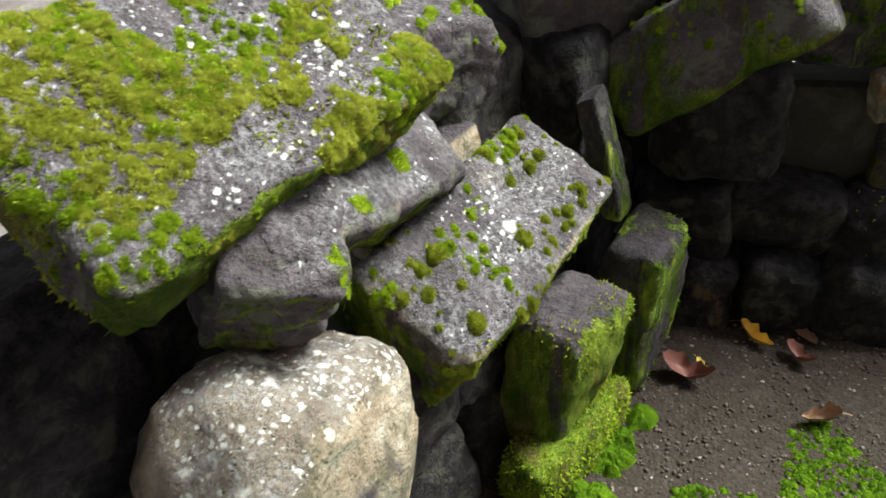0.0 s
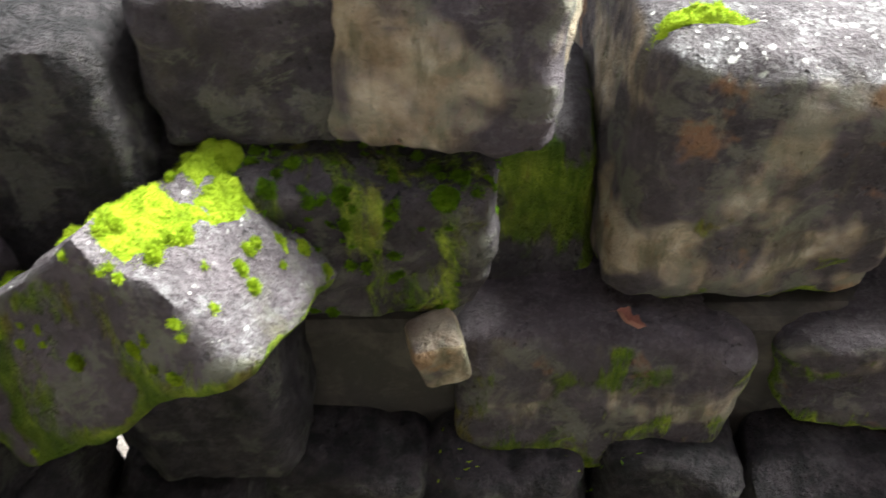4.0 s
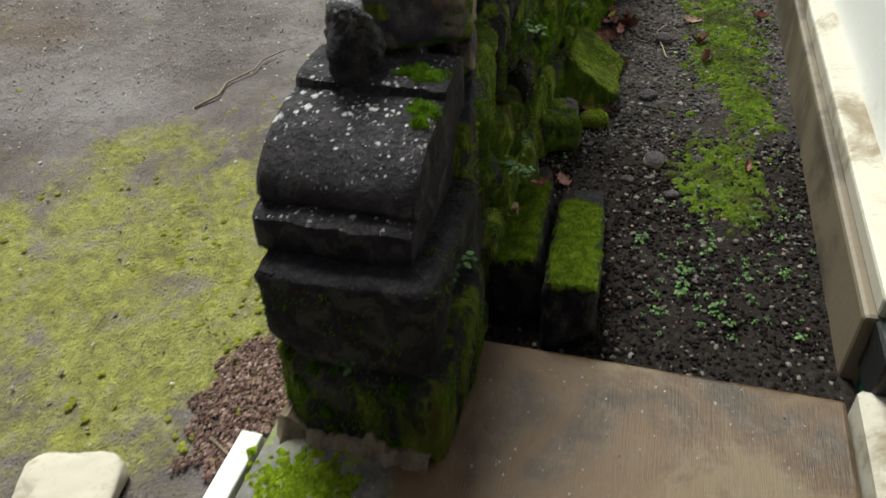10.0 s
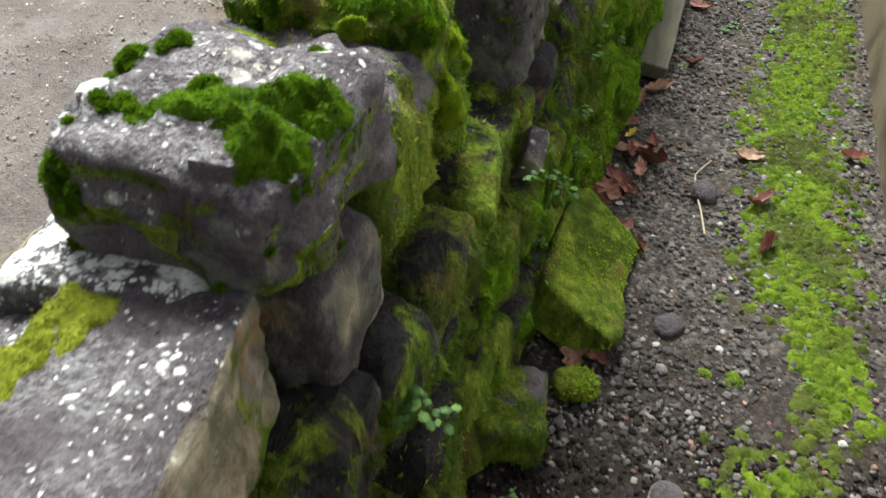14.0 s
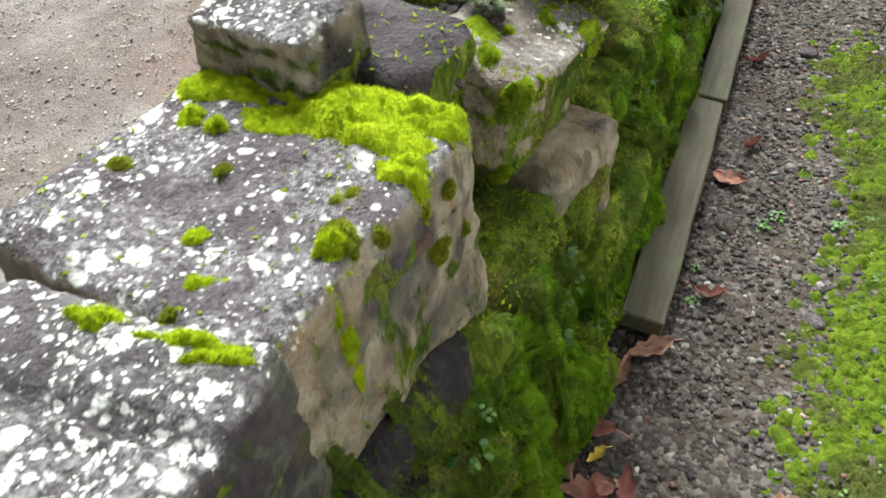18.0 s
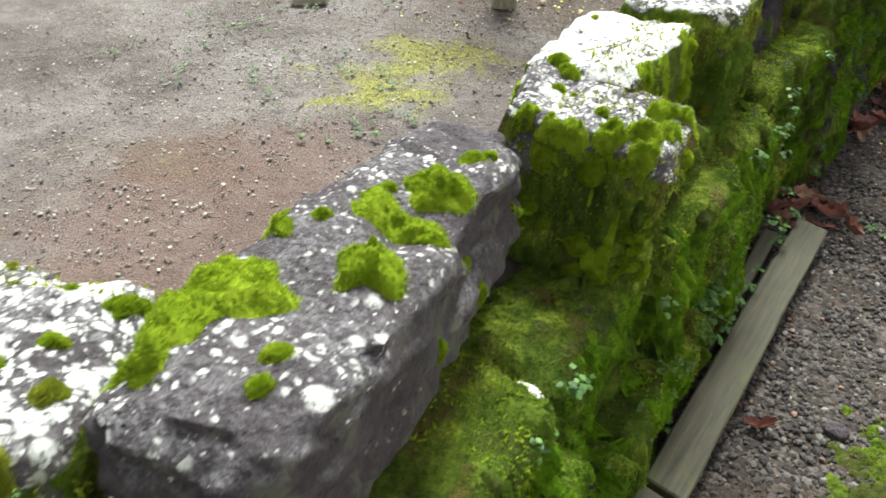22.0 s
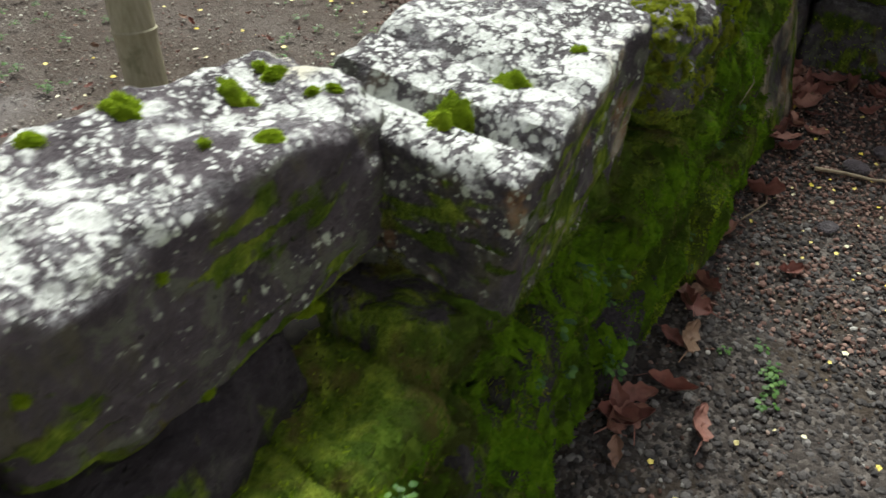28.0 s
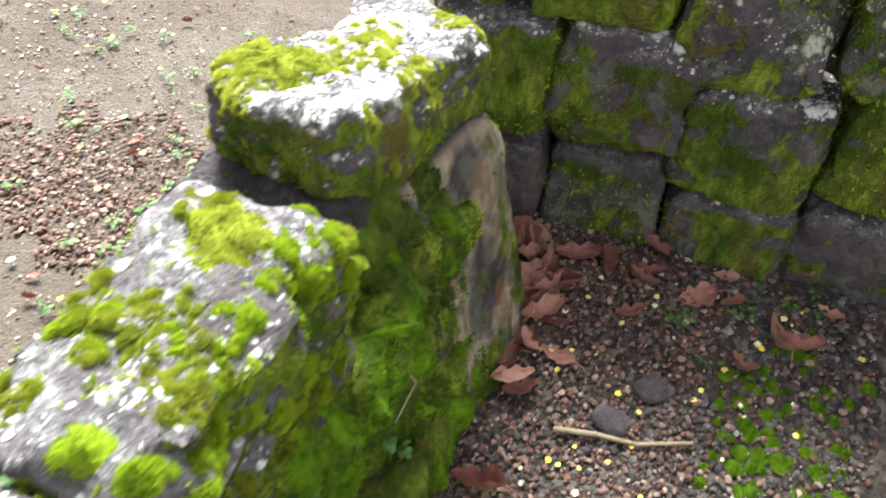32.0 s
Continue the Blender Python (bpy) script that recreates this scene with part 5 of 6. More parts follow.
# ---- ground cover ----
def domes(name, spots, material, seed, blade, label, category, z=0.0):
    """Low cushions on the ground, each a small mound with leaves, joined into one object."""
    rngn = np.random.default_rng(seed)
    verts, faces = [], []
    ground_z = z
    for x, y, r, h in spots:
        base, rings, seg = len(verts), 3, 11
        z = ground_z + float(rise(x, y))
        verts.append((x, y, z + h))
        ph = rngn.uniform(0, 9)
        for i in range(1, rings + 1):
            q = i / rings
            for j in range(seg):
                a = 2 * math.pi * j / seg
                e = r * q * (1 + 0.45 * noise.noise(Vector((math.cos(a) * 1.7 + ph, math.sin(a) * 1.7, ph))))
                verts.append((x + e * math.cos(a), y + e * math.sin(a), z + h * (1 - q * q) * rngn.uniform(0.8, 1.2) - 0.003 * q))
        for j in range(seg):
            faces.append((base, base + 1 + j, base + 1 + (j + 1) % seg, base + 1 + (j + 1) % seg))
        for i in range(rings - 1):
            for j in range(seg):
                k = (j + 1) % seg
                faces.append((base + 1 + i * seg + j, base + 1 + (i + 1) * seg + j, base + 1 + (i + 1) * seg + k, base + 1 + i * seg + k))
    q = np.array(verts)
    pt, nr = quad_samples(q, faces, blade[0], seed, lambda p, nn: p[:, 2] > ground_z)
    v, f = blades(pt, np.abs(nr) * np.array([0.3, 0.3, 1]), seed, blade[1], blade[1] * 0.3)
    tris = [fc[:3] if fc[2] == fc[3] else fc for fc in faces]
    allv = verts + [tuple(w) for w in v]
    allf = tris + [tuple(w + len(verts)) for w in f]
    ob = new(name, mesh_of(name, allv, allf, material, False))
    return tagged(ob, label, category, kind="stuff")


rg = random.Random(5)
MOSS_PATH = moss_material("path_moss", (0.04, 0.08, 0.006), (0.13, 0.22, 0.016), (0.3, 0.4, 0.04), (0.1, 0.11, 0.035))
MOSS_GROUND = moss_material("ground_moss", (0.22, 0.23, 0.04), (0.36, 0.38, 0.055), (0.52, 0.52, 0.09))
spots = []
for i in range(4200):
    y = rg.uniform(0.8, 4.4)
    x = 0.69 + 0.1 * noise.noise(Vector((0.3, y * 1.6, 0))) + rg.gauss(0, 0.07)
    if noise.noise(Vector((x * 4, y * 2.2, 7.0))) > -0.26 + max(0.0, 1.55 - y) * 1.1 - 0.4 * rg.random() ** 3 and 0.46 < x < 0.9:
        spots.append((x, y, rg.uniform(0.006, 0.026), rg.uniform(0.003, 0.011)))
domes("moss_bank", spots, MOSS_PATH, 61, (120000, 0.0048), "bank of yellow-green moss along the gravel path", "moss", 0.002)
spots = []
for i in range(600):
    x, y = -0.38 - abs(rg.gauss(0, 0.6)), rg.gauss(0.35, 0.7)
    if noise.noise(Vector((x * 2.2, y * 2.2, 3.0))) + 0.5 * noise.noise(Vector((x * 7, y * 7, 3.0))) > 0.25 * abs(x + 0.7) - 0.1 and y > -0.9:
        spots.append((x, y, rg.uniform(0.004, 0.012), rg.uniform(0.0004, 0.0012)))
domes("moss_lawn", spots, MOSS_GROUND, 62, (14000, 0.0035), "thin yellow-green moss on the trodden earth", "moss", -0.005)
spots = [(rg.gauss(-0.17, 0.05), rg.gauss(-0.19, 0.035), rg.uniform(0.006, 0.016), rg.uniform(0.002, 0.006)) for i in range(420)]
spots += [(rg.gauss(-0.16, 0.04), rg.uniform(-0.95, -0.5), rg.uniform(0.005, 0.014), rg.uniform(0.002, 0.005)) for i in range(260)]
domes("moss_edge", spots, MOSS, 63, (12000, 0.007), "green moss on the edge of the concrete pad", "moss", 0.055)
spots = []
for i in range(5200):
    x, y = rg.uniform(0.3, 1.05), rg.uniform(-3.0, -2.2)
    if noise.noise(Vector((x * 5, y * 5, 6.0))) > 0.2 - 0.75 * (x - 0.3):
        spots.append((x, y, rg.uniform(0.004, 0.014), rg.uniform(0.002, 0.006)))
spots += [(rg.gauss(0.5, 0.1), rg.gauss(-3.16, 0.035), rg.uniform(0.02, 0.045), rg.uniform(0.012, 0.03)) for i in range(40)]
spots += [(rg.uniform(0.62, 0.9), rg.gauss(7.05, 0.12), rg.uniform(0.008, 0.025), rg.uniform(0.004, 0.014)) for i in range(70)]
domes("moss_carpet", spots, MOSS_DEEP, 64, (30000, 0.007), "flat green moss on the dark soil", "moss", 0.002)


def pebble_bed(name, count, area, sizes, material, seed, label, z=0.0, skip=None):
    """Small angular stones joined into one object."""
    r = np.random.default_rng(seed)
    ph = (1 + 5**0.5) / 2
    ico = np.array([(-1, ph, 0), (1, ph, 0), (-1, -ph, 0), (1, -ph, 0), (0, -1, ph), (0, 1, ph), (0, -1, -ph), (0, 1, -ph), (ph, 0, -1), (ph, 0, 1), (-ph, 0, -1), (-ph, 0, 1)]) / 1.9
    tri = np.array([(0, 11, 5), (0, 5, 1), (0, 1, 7), (0, 7, 10), (0, 10, 11), (1, 5, 9), (5, 11, 4), (11, 10, 2), (10, 7, 6), (7, 1, 8), (3, 9, 4), (3, 4, 2), (3, 2, 6), (3, 6, 8), (3, 8, 9), (4, 9, 5), (2, 4, 11), (6, 2, 10), (8, 6, 7), (9, 8, 1)])
    x = r.uniform(area[0], area[1], count)
    y = r.uniform(area[2], area[3], count)
    if skip is not None:
        ok = ~skip(x, y)
        x, y = x[ok], y[ok]
    m = len(x)
    z = (z + rise(x, y))[:, None]
    s = sizes[0] + (sizes[1] - sizes[0]) * r.random(m) ** 2.5
    v = ico[None] * r.uniform(0.6, 1.3, (m, 1, 3)) * r.uniform(0.75, 1.2, (m, 12, 1))
    v = v * s[:, None, None] * np.array([1, 1, 0.65])
    a = r.uniform(0, 6.3, m)
    c, sn = np.cos(a)[:, None], np.sin(a)[:, None]
    vx, vy = v[:, :, 0] * c - v[:, :, 1] * sn, v[:, :, 0] * sn + v[:, :, 1] * c
    v = np.stack([vx + x[:, None], vy + y[:, None], v[:, :, 2] + z + 0.25 * s[:, None]], 2).reshape(-1, 3)
    f = (tri[None] + 12 * np.arange(m)[:, None, None]).reshape(-1, 3)
    return tagged(new(name, mesh_of(name, v, f, material, False)), label, name.replace("_", " "), kind="stuff")


DEBRIS_DARK = island_material("dark_soil", ((0.0, (0.03, 0.02, 0.017)), (0.5, (0.06, 0.043, 0.036)), (0.9, (0.1, 0.075, 0.065)), (0.99, (0.25, 0.21, 0.19))))
pebble_bed("gravel", 9000, (0.06, 0.93, 0.31, 1.5), (0.0028, 0.0098), GRAVEL_DAMP_SHADE, 75, "damp gravel on the path by the gate, its colour darkened for shade")
pebble_bed("gravel", 36000, (0.06, 0.93, 1.35, 7.5), (0.0026, 0.0112), GRAVEL, 71, "dark grey and brown gravel on the path", 0.0, lambda x, y: (x > 0.62) & (y < 4.2) & ((x * 977) % 1 < 0.6))
pebble_bed("soil_crumbs", 11000, (0.0, 1.0, -3.2, -1.1), (0.0015, 0.006), DEBRIS_DARK, 72, "dark soil crumbs and small stones in the corner")
pebble_bed("earth_crumbs", 26000, (-3.4, -0.4, -1.0, 8.0), (0.0018, 0.0075), CRUMB, 73, "pale grit and crumbs on the trodden earth", -0.008, lambda x, y: (((x + 0.9) / 1.0) ** 2 + ((y - 0.3) / 1.3) ** 2 < 1) & ((x * 713) % 1 < 0.85))
SOIL = paint_material("wall_soil", (0.05, 0.037, 0.03), (0.11, 0.085, 0.07), 0.45, 0.65, 0.95, 20)
soil = M(T["c8"], -0.23, 2.65, 0.14, 0.1, 0.035, yaw=-15, seed=700, material=SOIL, count=0, z=0.775)
soil.name, soil["label"] = "soil", "dark crumbly soil caught on the wall"
pebble_bed("soil_crumbs", 620, (-0.36, -0.06, 2.52, 2.8), (0.004, 0.014), GRAVEL, 74, "soil and little stones lying on the wall", 0.795)
pebble_bed("soil_crumbs", 22, (-0.33, -0.08, 2.56, 2.76), (0.005, 0.011), CRUMB, 84, "pale little stones lying on the wall", 0.785)


# ---- fallen leaves ----
def leaf_mesh(length, width, curl, fold, seed):
    """A dry leaf with a wavy lobed edge, rolled and crumpled, on a thin stalk."""
    rngl = random.Random(seed)
    nu, nv, verts, faces = 14, 6, [], []
    ph = rngl.uniform(0, 9)
    for i in range(nu + 1):
        t = i / nu
        lobe = 1 + 0.28 * math.sin(t * 19 + ph) * math.sin(math.pi * t)
        w = width / 2 * math.sin(math.pi * t**0.75) ** 0.7 * lobe + 0.0012
        for j in range(-nv // 2, nv // 2 + 1):
            k = 2 * j / nv
            crease = 0.16 * width * noise.noise(Vector((t * 4.5 + ph, k * 2.2, seed)))
            roll = curl * length * 3.0 * (t - 0.5) ** 2 + fold * abs(k) ** 1.5 * w
            verts.append((length * (t - 0.5), w * k * (1 - 0.3 * fold * abs(k)), roll + crease + 0.003))
    for i in range(nu):
        for j in range(nv):
            k = i * (nv + 1) + j
            faces.append((k, k + nv + 1, k + nv + 2, k + 1))
    m0 = len(verts)
    stem = length * 0.28
    verts += [(-length / 2 - stem, -0.001, 0.006), (-length / 2 - stem, 0.001, 0.006), (-length / 2, 0.0015, curl * length * 0.75), (-length / 2, -0.0015, curl * length * 0.75)]
    faces.append((m0, m0 + 1, m0 + 2, m0 + 3))
    return verts, faces


LEAVES = [(leaf_mesh(0.1, 0.05, c, fo, i)) for i, (c, fo) in enumerate(((0.25, 0.5), (0.4, 1.0), (0.15, 0.4), (0.5, 0.8), (0.35, 1.4)))]
LEAF_MESHES = [mesh_of("leaf", v, f, LEAF) for v, f in LEAVES]
YELLOW_MESHES = [mesh_of("leaf", v, f, LEAF_YELLOW) for v, f in LEAVES[:3]]


def leaf(x, y, size=1.0, yaw=None, z=0.0, yellow=False, tilt=0, rl=random.Random(9)):
    ob = new("fallen_leaf", rl.choice(YELLOW_MESHES if yellow else LEAF_MESHES))
    ob.matrix_world = pose(x, y, z + 0.006 + float(rise(x, y)), rl.uniform(-14, 14) + tilt, rl.uniform(-12, 12), rl.uniform(0, 360) if yaw is None else yaw) @ Matrix.Diagonal((size, size * rl.uniform(0.8, 1.3), size, 1))
    return tagged(ob, "yellow fallen leaf on the dark soil" if yellow else "curled brown fallen leaf by the foot of the wall", "leaf", "fallen leaves")


for x, y, s in ((0.26, -2.96, 1.3), (0.05, -2.68, 1.0), (0.59, -3.3, 0.8), (0.16, -2.7, 0.9), (0.35, -2.68, 0.9), (-0.02, -2.6, 1.0), (0.0, -2.2, 0.8), (0.12, -1.9, 0.9), (0.13, 2.47, 1.2), (0.11, 2.33, 1.4), (0.15, 2.15, 1.3), (0.28, 2.38, 1.1), (0.33, 3.45, 1.0), (0.24, 2.8, 1.1), (0.56, 2.51, 0.9), (0.59, 2.28, 1.0), (0.2, 2.42, 1.1), (0.19, 2.28, 1.1), (0.17, 2.22, 1.0), (0.2, 2.72, 0.9)):
    leaf(x, y, s)
for x, y, s in ((0.16, 2.56, 1.2), (0.34, 3.0, 0.8), (0.36, 3.62, 0.8), (0.33, 4.1, 0.8), (0.1, 5.21, 1.1), (0.15, 5.08, 1.2), (0.14, 4.99, 1.1), (0.43, 5.27, 1.1), (0.12, 5.3, 0.9), (0.11, 5.4, 1.0), (0.24, 5.03, 0.9), (0.2, 5.14, 1.0), (0.26, 5.93, 1.1), (0.2, 5.79, 1.2), (0.22, 6.28, 0.9), (0.24, 6.74, 1.1), (0.22, 6.07, 0.9), (0.2, 6.5, 0.9), (0.2, 6.98, 1.2), (0.16, 7.28, 1.5)):
    leaf(x, y, s)
for x, y, s in ((0.19, 7.14, 1.2), (0.27, 7.32, 1.2), (0.25, 7.22, 1.1), (0.34, 7.3, 1.1), (0.54, 7.3, 0.9), (0.71, 7.25, 0.9), (0.42, 7.2, 0.8), (0.3, 7.05, 0.8), (0.62, 6.6, 0.7), (0.38, 6.45, 0.7), (0.75, 1.3, 0.6), (0.62, 2.1, 0.9), (0.21, 1.58, 0.9), (0.26, 1.6, 0.8), (0.18, 1.1, 0.8), (0.22, 0.98, 0.8), (0.3, 2.0, 0.7), (0.25, 2.05, 0.9), (0.86, 2.6, 0.8)):
    leaf(x, y, s)
for cx, cy, sp, k in ((0.15, 2.32, 0.06, 14), (0.16, 5.1, 0.07, 13), (0.22, 7.2, 0.07, 14), (0.45, 7.3, 0.09, 6), (0.7, 7.3, 0.08, 5), (0.22, 6.2, 0.05, 7), (0.24, 5.85, 0.05, 6), (0.2, 7.0, 0.04, 6)):
    for i in range(k):
        leaf(cx + rg.gauss(0, sp), cy + rg.gauss(0, sp * 1.4), rg.uniform(0.55, 1.15), z=rg.uniform(0, 0.025), tilt=rg.uniform(-35, 35))
for x, y, s in ((0.1, -2.8, 1.0), (0.22, -2.93, 0.5), (0.2, 2.5, 0.5), (0.19, 7.1, 1.0), (0.3, 0.95, 0.5), (0.14, 2.62, 0.4)):
    leaf(x, y, s, yellow=True)
for x, y, z, s in ((-0.05, 0.94, 0.67, 0.5), (-0.22, 2.66, 0.79, 0.7), (0.16, 0.73, 0.225, 0.6), (0.02, -2.79, 0.79, 0.5), (-0.08, -2.33, 0.63, 0.5)):
    leaf(x, y, s, z=z)
for i in range(90):
    leaf(rg.uniform(-3.0, -0.5), rg.uniform(5.6, 8.2), rg.uniform(0.2, 0.5))

# fallen petals, tiny and countless
pv, pf = [], []
for i in range(260):
    x, y, s = rg.uniform(0.2, 0.95), 7.35 - abs(rg.gauss(0, 0.8)), rg.uniform(0.003, 0.0085)
    if i > 120:
        x, y, s = rg.uniform(-2.4, -0.4), rg.uniform(5.6, 8.0), rg.uniform(0.005, 0.012)
    a, k = rg.uniform(0, 6.3), len(pv)
    for j in range(5):
        b = a + j * 1.257
        pv.append((x + s * math.cos(b), y + s * math.sin(b), 0.008 + float(rise(x, y)) + rg.uniform(0, 0.006)))
    pf.append(tuple(range(k, k + 5)))
tagged(new("fallen_petals", mesh_of("fallen_petals", pv, pf, PETAL, False)), "small yellow and cream petals strewn on the ground", "petals", kind="stuff")


# ---- small herbs ----
def herb(verts, faces, x, y, z, size, r, up=(0, 0, 1), count=9):
    """A tuft of small round leaves on thin stalks, added to lists of points and faces."""
    upv = Vector(up).normalized()
    for i in range(count):
        d = (upv * r.uniform(0.3, 1.0) + Vector((r.uniform(-1, 1), r.uniform(-1, 1), r.uniform(-0.3, 0.6)))).normalized()
        tip = Vector((x, y, z)) + d * size * r.uniform(0.5, 1.2)
        side = d.cross(Vector((0, 0, 1)) if abs(d.z) < 0.9 else Vector((1, 0, 0))).normalized()
        s = size * r.uniform(0.2, 0.34)
        nrm = (Vector((0, 0, 1)) + d * 0.4).normalized()
        across = nrm.cross(side).normalized()
        k = len(verts)
        for j in range(6):
            a = j * math.pi / 3
            verts.append(tip + side * s * 0.8 * math.cos(a) + across * s * math.sin(a) + nrm * 0.15 * s * (j % 2))
        faces.append(tuple(range(k, k + 6)))
        k = len(verts)
        verts += [Vector((x, y, z)) - side * 0.0006, Vector((x, y, z)) + side * 0.0006, tip]
        faces.append((k, k + 1, k + 2))


hv, hf = [], []
for i in range(70):
    y = rg.uniform(0.5, 4.2)
    herb(hv, hf, 0.8 + rg.gauss(0, 0.07), y, 0.0, rg.uniform(0.008, 0.02), rg)
for x, y in ((0.42, 6.1), (0.4, 6.0), (0.35, 6.12), (0.5, 7.2), (0.58, 7.3), (0.66, 7.28), (0.72, 7.35), (0.8, 7.3), (0.62, 7.15), (0.52, 0.62), (0.6, 0.5), (0.55, 0.75), (0.68, 0.55), (0.46, 0.85), (0.6, 0.9), (0.4, 5.1), (0.42, 3.3), (0.3, 3.02), (0.66, 3.4)):
    for j in range(3):
        herb(hv, hf, x + rg.gauss(0, 0.035), y + rg.gauss(0, 0.035), float(rise(x, y)), rg.uniform(0.012, 0.028), rg)
for i in range(80):
    y = rg.uniform(0.45, 1.25)
    herb(hv, hf, 0.52 + 0.1 * (y - 0.4) + rg.gauss(0, 0.06) + rg.choice((0.0, 0.0, 0.28)), y, 0.0, rg.uniform(0.006, 0.014), rg, count=9)
tagged(new("path_weeds", mesh_of("path_weeds", hv, hf, HERB, False)), "little green weeds growing in the gravel", "weeds", kind="stuff")
hv, hf = [], []
for i in range(260):
    y = rg.choice((rg.uniform(2.6, 5.2), rg.uniform(4.2, 6.9), rg.uniform(0.5, 7.0)))
    z = rg.uniform(0.05, 0.55)
    if noise.noise(Vector((y * 2.5, z * 4, 4.0))) > 0.02:
        herb(hv, hf, 0.155 - 0.17 * z + rg.uniform(-0.01, 0.025), y, z, rg.uniform(0.014, 0.03), rg, (1, 0, 0.4), 8)
for i in range(260):
    herb(hv, hf, rg.gauss(-0.1, 0.022), rg.gauss(2.775, 0.014), rg.uniform(0.8, 0.915), rg.uniform(0.005, 0.009), rg, (0.6, -0.6, 0.5), 9)
for x, y, z in ((-0.05, 6.27, 0.72), (-0.1, 6.15, 0.66), (0.07, 0.12, 0.42), (-0.1, -0.03, 0.27), (0.05, 0.98, 0.55), (0.1, 0.6, 0.35)):
    for j in range(4):
        herb(hv, hf, x + rg.gauss(0, 0.012), y + rg.gauss(0, 0.012), z, rg.uniform(0.02, 0.035), rg)
tagged(new("wall_weeds", mesh_of("wall_weeds", hv, hf, HERB, False)), "creeping small-leaved weeds rooted in the wall", "weeds", kind="stuff")
hv, hf = [], []
for i in range(620):
    x, y = rg.uniform(-2.8, -0.45), rg.uniform(4.4, 8.0)
    if noise.noise(Vector((x * 1.4, y * 1.4, 2.0))) > -0.05:
        herb(hv, hf, x, y, 0.0, rg.uniform(0.01, 0.03), rg)
tagged(new("ground_weeds", mesh_of("ground_weeds", hv, hf, HERB, False)), "low green weeds on the earth beyond the wall", "weeds", kind="stuff")


def strap_plant(x, y, count, size, seed):
    """A clump of arching strap leaves."""
    r = random.Random(seed)
    clump = new("lily_clump")
    clump.matrix_world = pose(x, y, 0)
    for i in range(count):
        a, ln, w = r.uniform(0, 6.3), size * r.uniform(0.7, 1.2), size * r.uniform(0.035, 0.06)
        verts, faces = [], []
        for k in range(9):
            t = k / 8
            rad, h = ln * 0.75 * t, ln * (0.9 * t - 0.75 * t * t)
            wd = w * math.sin(math.pi * min(1, 0.12 + 0.88 * t)) * 0.9 + 0.002
            for s in (-1, 0, 1):
                verts.append((rad * math.cos(a) - s * wd * math.sin(a), rad * math.sin(a) + s * wd * math.cos(a), h + (0.25 * wd if s else 0)))
        for k in range(8):
            for s in (0, 1):
                m = k * 3 + s
                faces.append((m, m + 3, m + 4, m + 1))
        part("leaf", mesh_of("leaf", verts, faces, BLADE), BLADE, clump)
    return tagged(clump, "clump of glossy green strap leaves beyond the corner wall", "plant")


strap_plant(-1.92, -4.72, 30, 0.8, 3)

# ---- boards along the foot of the wall ----
def plank(x, w, y0, y1, top, h, tilt, seed, label):
    bm = box_bm(-w / 2, w / 2, -(y1 - y0) / 2, (y1 - y0) / 2, -h, 0, 0.004, 1)
    bmesh.ops.subdivide_edges(bm, edges=[e for e in bm.edges if abs(e.verts[0].co.y - e.verts[1].co.y) > 0.2], cuts=22)
    for v in bm.verts:
        v.co += Vector((noise.noise(Vector((v.co.y * 3, seed, 0))), 0, noise.noise(Vector((v.co.y * 4, seed, 5))))) * 0.006
        v.co += noise.noise_vector(v.co * 30) * 0.0015
    ob = part("board", bm, BOARD, None)
    ob.matrix_world = pose(x, (y0 + y1) / 2, top, 0, tilt, 0)
    return tagged(ob, label, "board", "boards along the wall")


plank(0.215, 0.1, 2.83, 3.74, 0.075, 0.05, 8, 1, "weathered grey-green board laid along the foot of the wall")
plank(0.222, 0.095, 3.76, 4.93, 0.07, 0.05, 7, 2, "weathered grey-green board laid along the foot of the wall")
plank(0.125, 0.045, 2.8, 3.8, 0.05, 0.05, -4, 3, "narrow dark board between plank and wall")
plank(0.13, 0.045, 3.82, 4.85, 0.052, 0.05, -3, 4, "narrow dark board between plank and wall")

# ---- gateway kerb, bamboo post, twigs ----
kerb = part("kerb_bar", box_bm(-0.365, -0.312, -0.42, -0.09, -0.03, 0.05, 0.006, 2), WHITE_BAR, None)
tagged(kerb, "white painted bar along the threshold of the gateway", "kerb", kind="structure")


def bamboo_post(x, y, r, height):
    post = new("bamboo_post")
    post.matrix_world = pose(x, y, -0.02, -8, -7, 0)
    z, k = 0.0, 0
    while z < height:
        ln = 0.27 + 0.02 * (k % 3)
        prof = [(r, z), (r * 0.985, z + 0.05), (r * 0.985, z + ln - 0.03), (r * 1.0, z + ln - 0.012), (r * 1.06, z + ln - 0.004), (r * 1.06, z + ln + 0.003), (r, z + ln + 0.008)]
        verts, faces, seg = [], [], 28
        for rr, zz in prof:
            for j in range(seg):
                a = 2 * math.pi * j / seg
                verts.append((rr * math.cos(a), rr * math.sin(a), zz))
        for i in range(len(prof) - 1):
            for j in range(seg):
                m = (j + 1) % seg
                faces.append((i * seg + j, i * seg + m, (i + 1) * seg + m, (i + 1) * seg + j))
        if k == 0:
            faces.append(tuple(reversed(range(seg))))
        part("segment", mesh_of("segment", verts, faces, BAMBOO), BAMBOO, post)
        z += ln
        k += 1
    return tagged(post, "pale thick bamboo post standing on the earth", "post")


bamboo_post(-1.64, 6.14, 0.068, 1.9)


